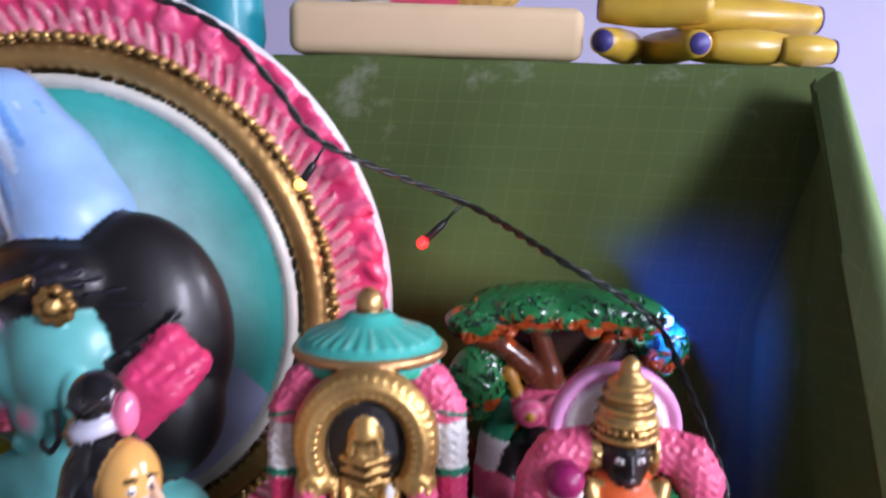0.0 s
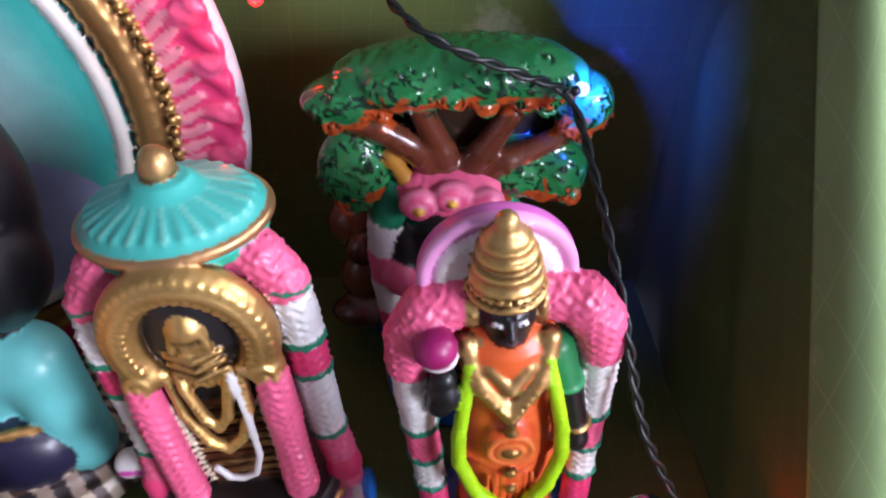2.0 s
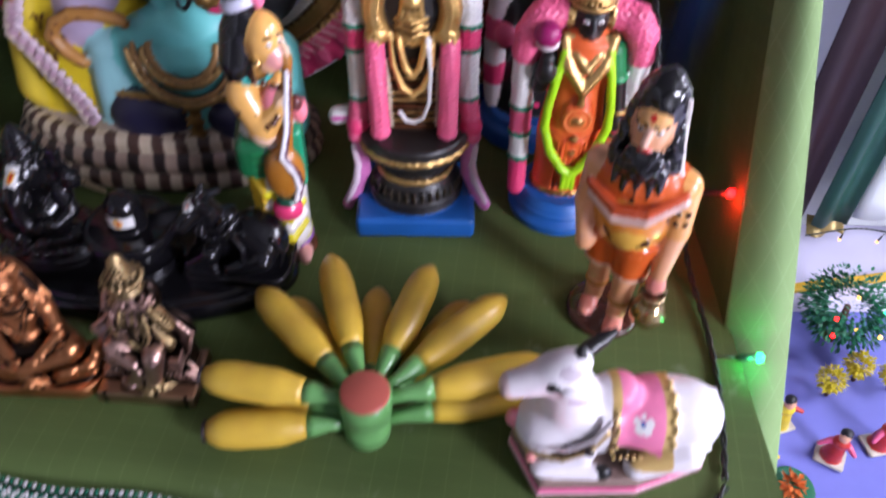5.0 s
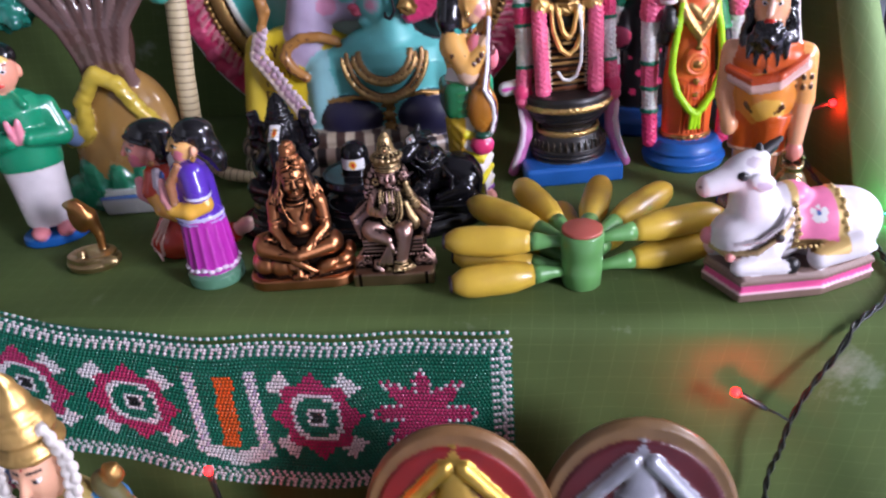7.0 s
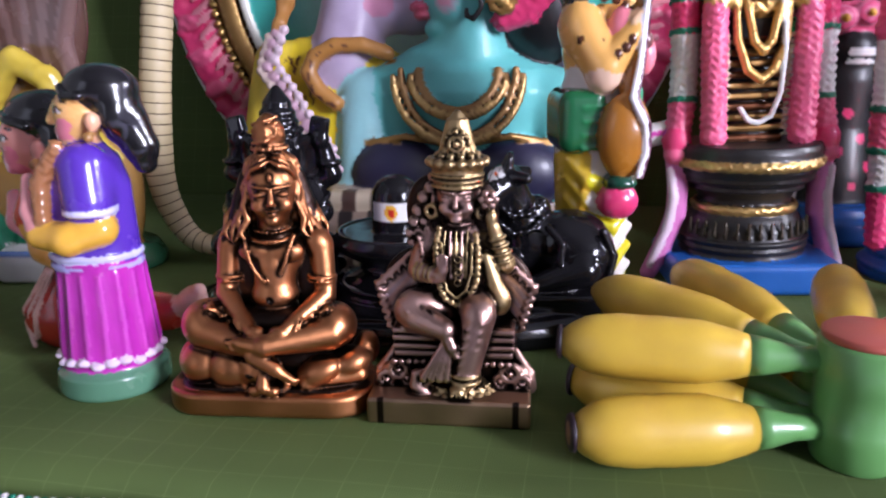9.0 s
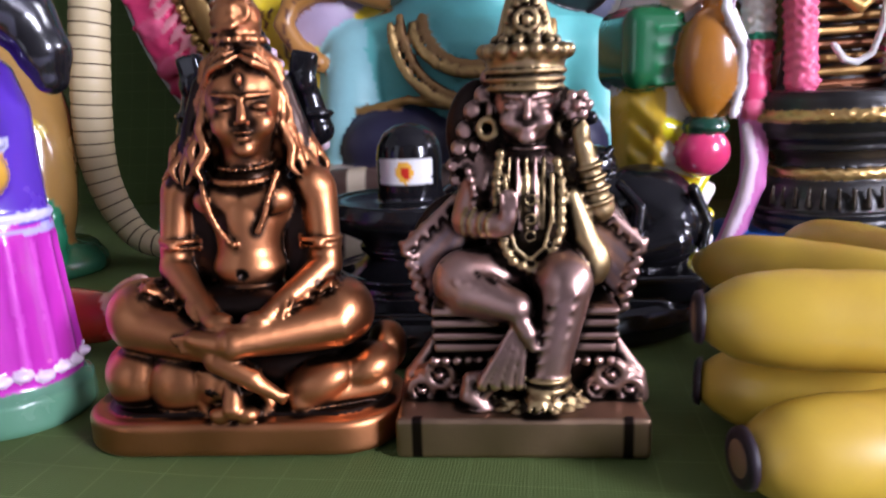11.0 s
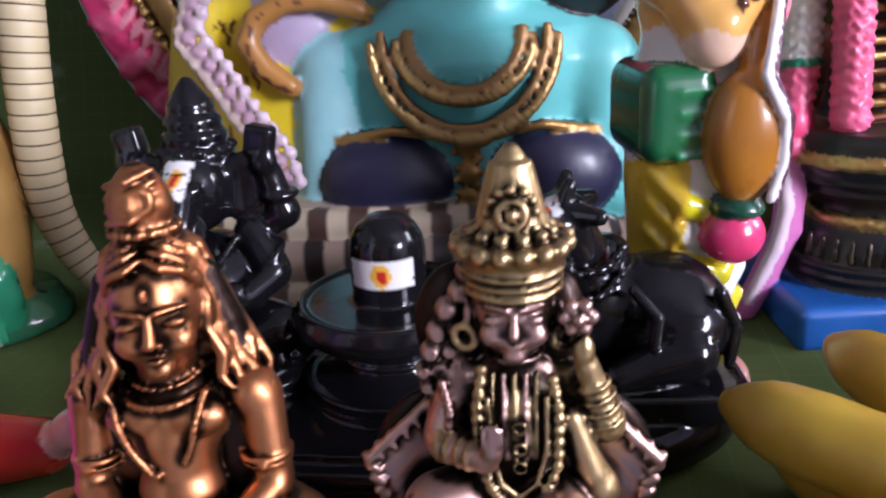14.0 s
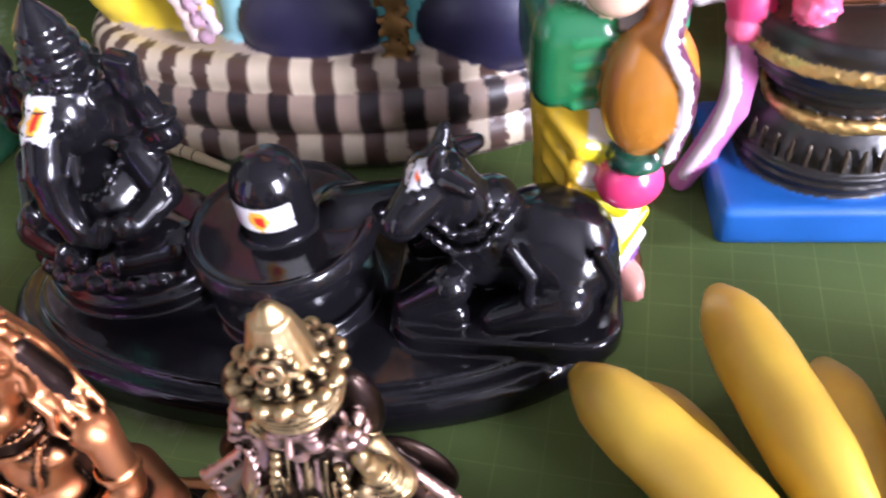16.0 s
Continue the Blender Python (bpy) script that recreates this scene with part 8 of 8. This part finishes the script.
def string_light(points, leds, label, twist=0.0016):
    """A twisted pair of wires with little lamps on side leads: leads are (place on the line, tip, colour)."""
    line = even(spline(points, 24), 0.0016)
    light = tagged(new("string_light"), label, "string light")
    for ph in (0, math.pi):
        pts = []
        for i, p in enumerate(line):
            d = line[min(i + 1, len(line) - 1)] - line[max(i - 1, 0)]
            d = Vector(d).normalized()
            s = d.cross(Vector((0.31, 0.2, 0.93))).normalized()
            w = s.cross(d)
            a = i * 0.42 + ph
            pts.append(Vector(p) + 0.0011 * (s * math.cos(a) + w * math.sin(a)))
        part("wire", tube_mesh(pts, 0.00105, 7), WIRE, light)
    for base, tip, colour in leds:
        b, t = Vector(base), Vector(tip)
        mid = b.lerp(t, 0.45)
        part("lead", tube_mesh([b, b.lerp(t, 0.25) + Vector((0, 0, 0.001)), mid], 0.0008, 6), WIRE, light)
        so = part("lamp_holder", tube_mesh([mid, b.lerp(t, 0.55), b.lerp(t, 0.93), b.lerp(t, 0.95)], [0.0013, 0.0021, 0.0021, 0.0016], 10), SOCKET, light)
        bulb = bmesh.new()
        bmesh.ops.create_uvsphere(bulb, u_segments=12, v_segments=8, radius=0.0031)
        bo = part("bulb", bulb, GLOW[colour], so, colour + " glowing bulb")
        bo.matrix_basis = Matrix.Translation(t)
    return light


string_light([(-0.20, 0.380, 0.362), (-0.118, 0.378, 0.336), (-0.085, 0.378, 0.306), (-0.060, 0.385, 0.277), (0.014, 0.424, 0.243), (0.055, 0.368, 0.226), (0.088, 0.366, 0.208), (0.111, 0.373, 0.191), (0.117, 0.345, 0.173), (0.119, 0.310, 0.155), (0.120, 0.290, 0.141), (0.128, 0.275, 0.10), (0.150, 0.262, 0.046), (0.160, 0.225, 0.010), (0.163, 0.17, 0.003), (0.158, 0.12, 0.003), (0.149, 0.075, 0.003)],
             [((-0.060, 0.385, 0.277), (-0.073, 0.381, 0.257), "amber"), ((0.012, 0.424, 0.244), (-0.011, 0.416, 0.222), "red"), ((0.109, 0.372, 0.193), (0.117, 0.376, 0.192), "blue"), ((0.148, 0.262, 0.047), (0.179, 0.248, 0.060), "red"), ((0.164, 0.158, 0.003), (0.190, 0.156, 0.006), "green")],
             "dark twisted wire with small coloured lamps draped over the figures")
string_light([(0.149, 0.072, 0.003), (0.128, 0.050, 0.003), (0.104, 0.034, 0.000), (0.093, 0.026, -0.012), (0.074, 0.024, -0.05), (0.066, 0.022, -0.085), (0.062, 0.018, -0.15), (0.070, -0.06, -0.328)],
             [((0.070, 0.0225, -0.066), (0.033, 0.026, -0.040), "red")], "dark twisted wire hanging over the step with a red lamp")
string_light([(-0.33, 0.05, -0.20), (-0.315, 0.045, -0.15), (-0.30, 0.03, -0.16), (-0.28, 0.03, -0.22), (-0.27, 0.0, -0.33)],
             [((-0.312, 0.042, -0.145), (-0.309, 0.030, -0.078), "red")], "short dark wire with one red lamp below the bead hanging")


glow = bpy.data.lights.new("blue_led_glow", "SPOT")
glow.energy, glow.color, glow.shadow_soft_size, glow.spot_size, glow.spot_blend = 1.4, (0.008, 0.05, 1.0), 0.002, radians(128), 1.0
new("blue_led_glow", glow).matrix_world = look((0.123, 0.376, 0.192), (0.150, 0.47, 0.140))


def led_glow(name, place, colour, watts):
    d = bpy.data.lights.new(name, "POINT")
    d.energy, d.color, d.shadow_soft_size = watts, colour, 0.002
    new(name, d).location = place


led_glow("red_led_glow", (0.033, 0.019, -0.040), (1.0, 0.02, 0.01), 0.09)
led_glow("red_led_glow", (-0.309, 0.022, -0.078), (1.0, 0.02, 0.01), 0.06)
led_glow("red_led_glow", (0.174, 0.243, 0.060), (1.0, 0.02, 0.01), 0.05)
led_glow("red_led_glow", (-0.012, 0.411, 0.220), (1.0, 0.02, 0.01), 0.05)
led_glow("green_led_glow", (0.185, 0.152, 0.008), (0.02, 1.0, 0.3), 0.03)

# ---- things on the step above ----
CUSHION = surface("cream_cloth", (0.66, 0.50, 0.30), 0.85, scale=50, var=0.1)
INDIGO = surface("indigo_paint", (0.06, 0.05, 0.22), 0.5)
tagged(part("cushion", box_mesh((-0.100, 0.495, 0.327), (0.088, 0.66, 0.360), 0.008, 4), CUSHION), "plain cream cloth-covered cushion on the upper step", "cushion")


def loose_banana(where, yaw, length, r, end):
    b = tagged(new("wooden_banana"), "yellow lacquered wooden banana with an indigo end", "ornament", "bananas on the upper step")
    b.matrix_world = pose(where[0], where[1], where[2], 0, 0, yaw)
    n = 14
    prof = [(r * (0.72 + 0.28 * math.sin(math.pi * i / n)), length * (i / n)) for i in range(n + 1)]
    body = part("body", lathe_mesh(prof, 24), BANANA, b)
    body.matrix_basis = pose(0, 0, 0, 0, 90, 0)
    if end:
        e = part("end", lathe_mesh([(r * 0.60, -0.0012), (r * 0.60, 0.0), (r * 0.5, 0.0008)], 20), INDIGO, b, "indigo painted end")
        e.matrix_basis = pose(0, 0, 0, 0, 90, 0)
    else:
        e = part("end", lathe_mesh([(r * 0.74, length), (r * 0.74, length + 0.0015), (r * 0.5, length + 0.002)], 20), INDIGO, b, "indigo painted end")
        e.matrix_basis = pose(0, 0, 0, 0, 90, 0)
    return b


for args in (((0.098, 0.490, 0.3395), 62, 0.10, 0.0115, True), ((0.158, 0.487, 0.3395), 100, 0.09, 0.0115, True), ((0.168, 0.502, 0.3395), 4, 0.055, 0.0115, False), ((0.214, 0.500, 0.338), 2, 0.034, 0.0105, False),
             ((0.150, 0.520, 0.3605), 6, 0.100, 0.0125, False), ((0.100, 0.515, 0.362), -18, 0.07, 0.0125, True), ((0.17, 0.535, 0.3395), 8, 0.085, 0.0115, False)):
    loose_banana(*args)


def reclining_doll():
    c = Clay()
    c.ball((0, 0, 16), (60, 24, 16), PINK, k=3).ball((-40, -6, 14), (20, 18, 13), WHITE, k=3).ball((34, -8, 12), (26, 16, 11), (0.75, 0.55, 0.2), k=2, bump=(0.7, 0.1), gold=0.7)
    c.limb((-50, 0, 30), (-30, 4, 60), 16, 14, TEAL, k=3).ball((-26, 2, 84), (16, 15, 18), SKIN, k=3)
    return c.cast("reclining_doll", PAINT, 2.0, (-0.01, 0.55, 0.358), 0, "painted doll in pink and white resting on a cushion", "doll")


def teal_doll():
    c = Clay()
    c.lathe((0, 0, 0), [(24, 0), (26, 10), (22, 60), (18, 90), (12, 110)], (0.01, 0.28, 0.34), k=2)
    c.ball((-14, -18, 8), (16, 12, 7), SKIN, k=2).ball((0, 0, 124), (15, 15, 18), SKIN, k=2)
    return c.cast("seated_doll", PAINT, 2.0, (-0.145, 0.52, 0.328), 0, "painted doll in deep teal on the upper step", "doll")


reclining_doll()
teal_doll()


# ---- the floor display seen beyond the open end ----
wall_cloth = tagged(sheet("floor_cloth", 30, 30, lambda u, v: Vector((0.35 + 1.0 * u, 0.25 + 0.62 * v, Z0 + 0.006 + 0.004 * math.sin(u * 17 + v * 5) * math.sin(v * 13))), FLOOR, thick=0.0), "blue-violet cloth spread on the floor", "cloth", kind="structure")
LEAF = surface("dark_tinsel_green", (0.015, 0.16, 0.07), 0.4, scale=80)
PETAL = surface("yellow_paper_petal", (0.72, 0.60, 0.03), 0.7, scale=80)
TRUNK = surface("brown_bark", (0.10, 0.045, 0.03), 0.8, scale=60)


def tuft(name, mat, n, rad, size, seed, parent, flat=0.8):
    """Many small bent blades round a centre."""
    rnd = random.Random(seed)
    bm = bmesh.new()
    for _ in range(n):
        d = Vector((rnd.gauss(0, 1), rnd.gauss(0, 1), rnd.gauss(0, flat))).normalized()
        p = d * rad * rnd.uniform(0.45, 1.0)
        s = d.cross(Vector((rnd.random(), rnd.random(), rnd.random()))).normalized() * size * 0.35
        q = p + d * size * rnd.uniform(0.6, 1.3) + Vector((0, 0, -size * 0.2))
        up = d.cross(s).normalized() * size * 0.12
        vs = [bm.verts.new(v) for v in (p - s * 0.5, p + s * 0.5, p.lerp(q, 0.5) + s + up, q, p.lerp(q, 0.5) - s + up)]
        bm.faces.new(vs)
    return part(name, bm, mat, parent, smooth=False)


def toy_tree(where):
    t = tagged(new("toy_tree"), "small tinsel tree with tiny lamps on the floor display", "toy tree")
    t.matrix_world = pose(*where)
    part("trunk", tube_mesh([(0, 0, 0), (0.006, 0, 0.05), (0, 0.004, 0.10)], [0.012, 0.009, 0.006], 8), TRUNK, t)
    tuft("crown", LEAF, 1900, 0.085, 0.011, 3, t, 0.35).matrix_basis = pose(0, 0, 0.10)
    rnd = random.Random(9)
    for i in range(9):
        bulb = bmesh.new()
        bmesh.ops.create_uvsphere(bulb, u_segments=8, v_segments=6, radius=0.004)
        part("bulb", bulb, GLOW[("amber", "green", "red")[i % 3]], t, "tiny glowing bulb").matrix_basis = pose(rnd.uniform(-0.08, 0.08), rnd.uniform(-0.09, 0.0), rnd.uniform(0.09, 0.17))
    return t


def flower_bunch(where, mat, seed):
    f = tagged(new("flower_bunch"), "bunch of yellow paper flowers on brown stems", "flowers", "yellow flowers")
    f.matrix_world = pose(*where)
    part("stem", tube_mesh([(0.01, 0, 0), (0, 0, 0.04)], 0.004, 6), TRUNK, f)
    tuft("petal", mat, 420, 0.024, 0.008, seed, f).matrix_basis = pose(0, 0, 0.055)
    return f


def small_doll(where, turn, seed):
    c = Clay()
    rnd = random.Random(seed)
    a, b = rnd.choice((RED, YELLOW, GREENP)), rnd.choice((YELLOW, RED, PINK))
    c.box((0, 0, 4), (26, 22, 4), (0.55, 0.5, 0.4), rnd=1)
    c.lathe((0, 0, 8), [(18, 0), (16, 20), (12, 40), (14, 50), (6, 60)], a, k=2).ball((0, 0, 74), (10, 10, 12), SKIN, k=1).ball((0, 3, 80), (11, 10, 9), BLACK, k=1)
    c.limb((-14, 0, 52), (-30, -10, 40), 6, 4, b, k=2).limb((14, 0, 52), (26, -12, 50), 6, 4, b, k=2)
    return c.cast("small_clay_doll", PAINT, 2.5, where, turn, "small red and yellow clay doll on a square base", "doll", group="floor display dolls")


toy_tree((0.795, 0.80, Z0 + 0.008))
for i, (x, y) in enumerate(((0.80, 0.70), (0.735, 0.665), (0.86, 0.68))):
    flower_bunch((x, y, Z0 + 0.008), PETAL, i)
for i, (x, y, a) in enumerate(((0.63, 0.60, 20), (0.705, 0.535, -30), (0.56, 0.50, 40), (0.80, 0.56, 10))):
    small_doll((x, y, Z0 + 0.008), a, i)


def flower_tray(where):
    t = tagged(new("leaf_tray"), "orange flowers on a dark green leaf tray", "tray")
    t.matrix_world = pose(*where)
    part("leaf", lathe_mesh([(0.034, 0.0), (0.040, 0.004), (0.038, 0.005), (0.030, 0.003)], 22), LEAF, t)
    tuft("flower", surface("orange_petal", (0.75, 0.18, 0.03), 0.7), 120, 0.018, 0.012, 21, t).matrix_basis = pose(0, 0, 0.012)
    return t


flower_tray((0.618, 0.475, Z0 + 0.008))
YBAR = surface("yellow_painted_rod", (0.70, 0.42, 0.02), 0.5)
rod = tagged(part("yellow_rod", box_mesh((-0.15, -0.010, 0), (0.15, 0.010, 0.014), 0.003), YBAR), "yellow painted edging strip lying on the floor", "edging")
rod.matrix_world = pose(0.905, 0.955, Z0 + 0.002, 0, 0, 10)

# draped stand beside the display: hanging lengths of cloth with a gilt hem
MAROON = surface("maroon_silk", (0.016, 0.004, 0.006), 0.5, scale=60)
BOTTLE = surface("bottle_green_silk", (0.012, 0.06, 0.04), 0.45, scale=60)
IVORY = surface("white_cotton", (0.74, 0.78, 0.74), 0.85, scale=30, var=0.06)
ZARI = surface("gilt_hem", (0.40, 0.30, 0.12), 0.4, metal=0.6, scale=200, var=0.5)


def hanging(name, x0, x1, y, z0, z1, mat, label, waves, parent):
    def f(u, v):
        x = x0 + (x1 - x0) * u
        return Vector((x + 0.10 * (1 - v) * 0, y - 0.012 * math.sin(u * waves * 6.28) * (1 - 0.5 * v) - 0.03 * (1 - v), z0 + (z1 - z0) * v))
    return sheet(name, 40, 12, f, mat, parent, label, thick=0.003)


stand = tagged(new("draped_stand"), "stand draped in white cotton with bottle green and maroon borders", "stand")
part("frame", box_mesh((0.74, 1.13, Z0), (1.75, 1.5, -0.02), 0.01), IVORY, stand)
hanging("maroon_length", 0.70, 0.80, 1.10, -0.76, -0.01, MAROON, "maroon silk length", 1.0, stand)
hanging("green_length", 0.815, 0.895, 1.085, -0.76, -0.01, BOTTLE, "bottle green silk length", 1.0, stand)
hanging("hem", 0.813, 0.897, 1.080, -0.785, -0.752, ZARI, "gilt hem", 1.0, stand)
hanging("white_length", 0.90, 1.75, 1.09, -0.74, -0.01, IVORY, "white cotton length", 5.0, stand)
string_light([(0.80, 1.03, -0.77), (0.90, 1.03, -0.745), (1.0, 1.03, -0.755), (1.15, 1.03, -0.745), (1.3, 1.03, -0.75)],
             [((0.88, 1.03, -0.748), (0.875, 1.025, -0.775), "amber"), ((0.97, 1.03, -0.752), (0.96, 1.025, -0.78), "amber"), ((1.06, 1.03, -0.75), (1.05, 1.025, -0.778), "amber")], "dark wire with small lamps along the hem of the draped stand")
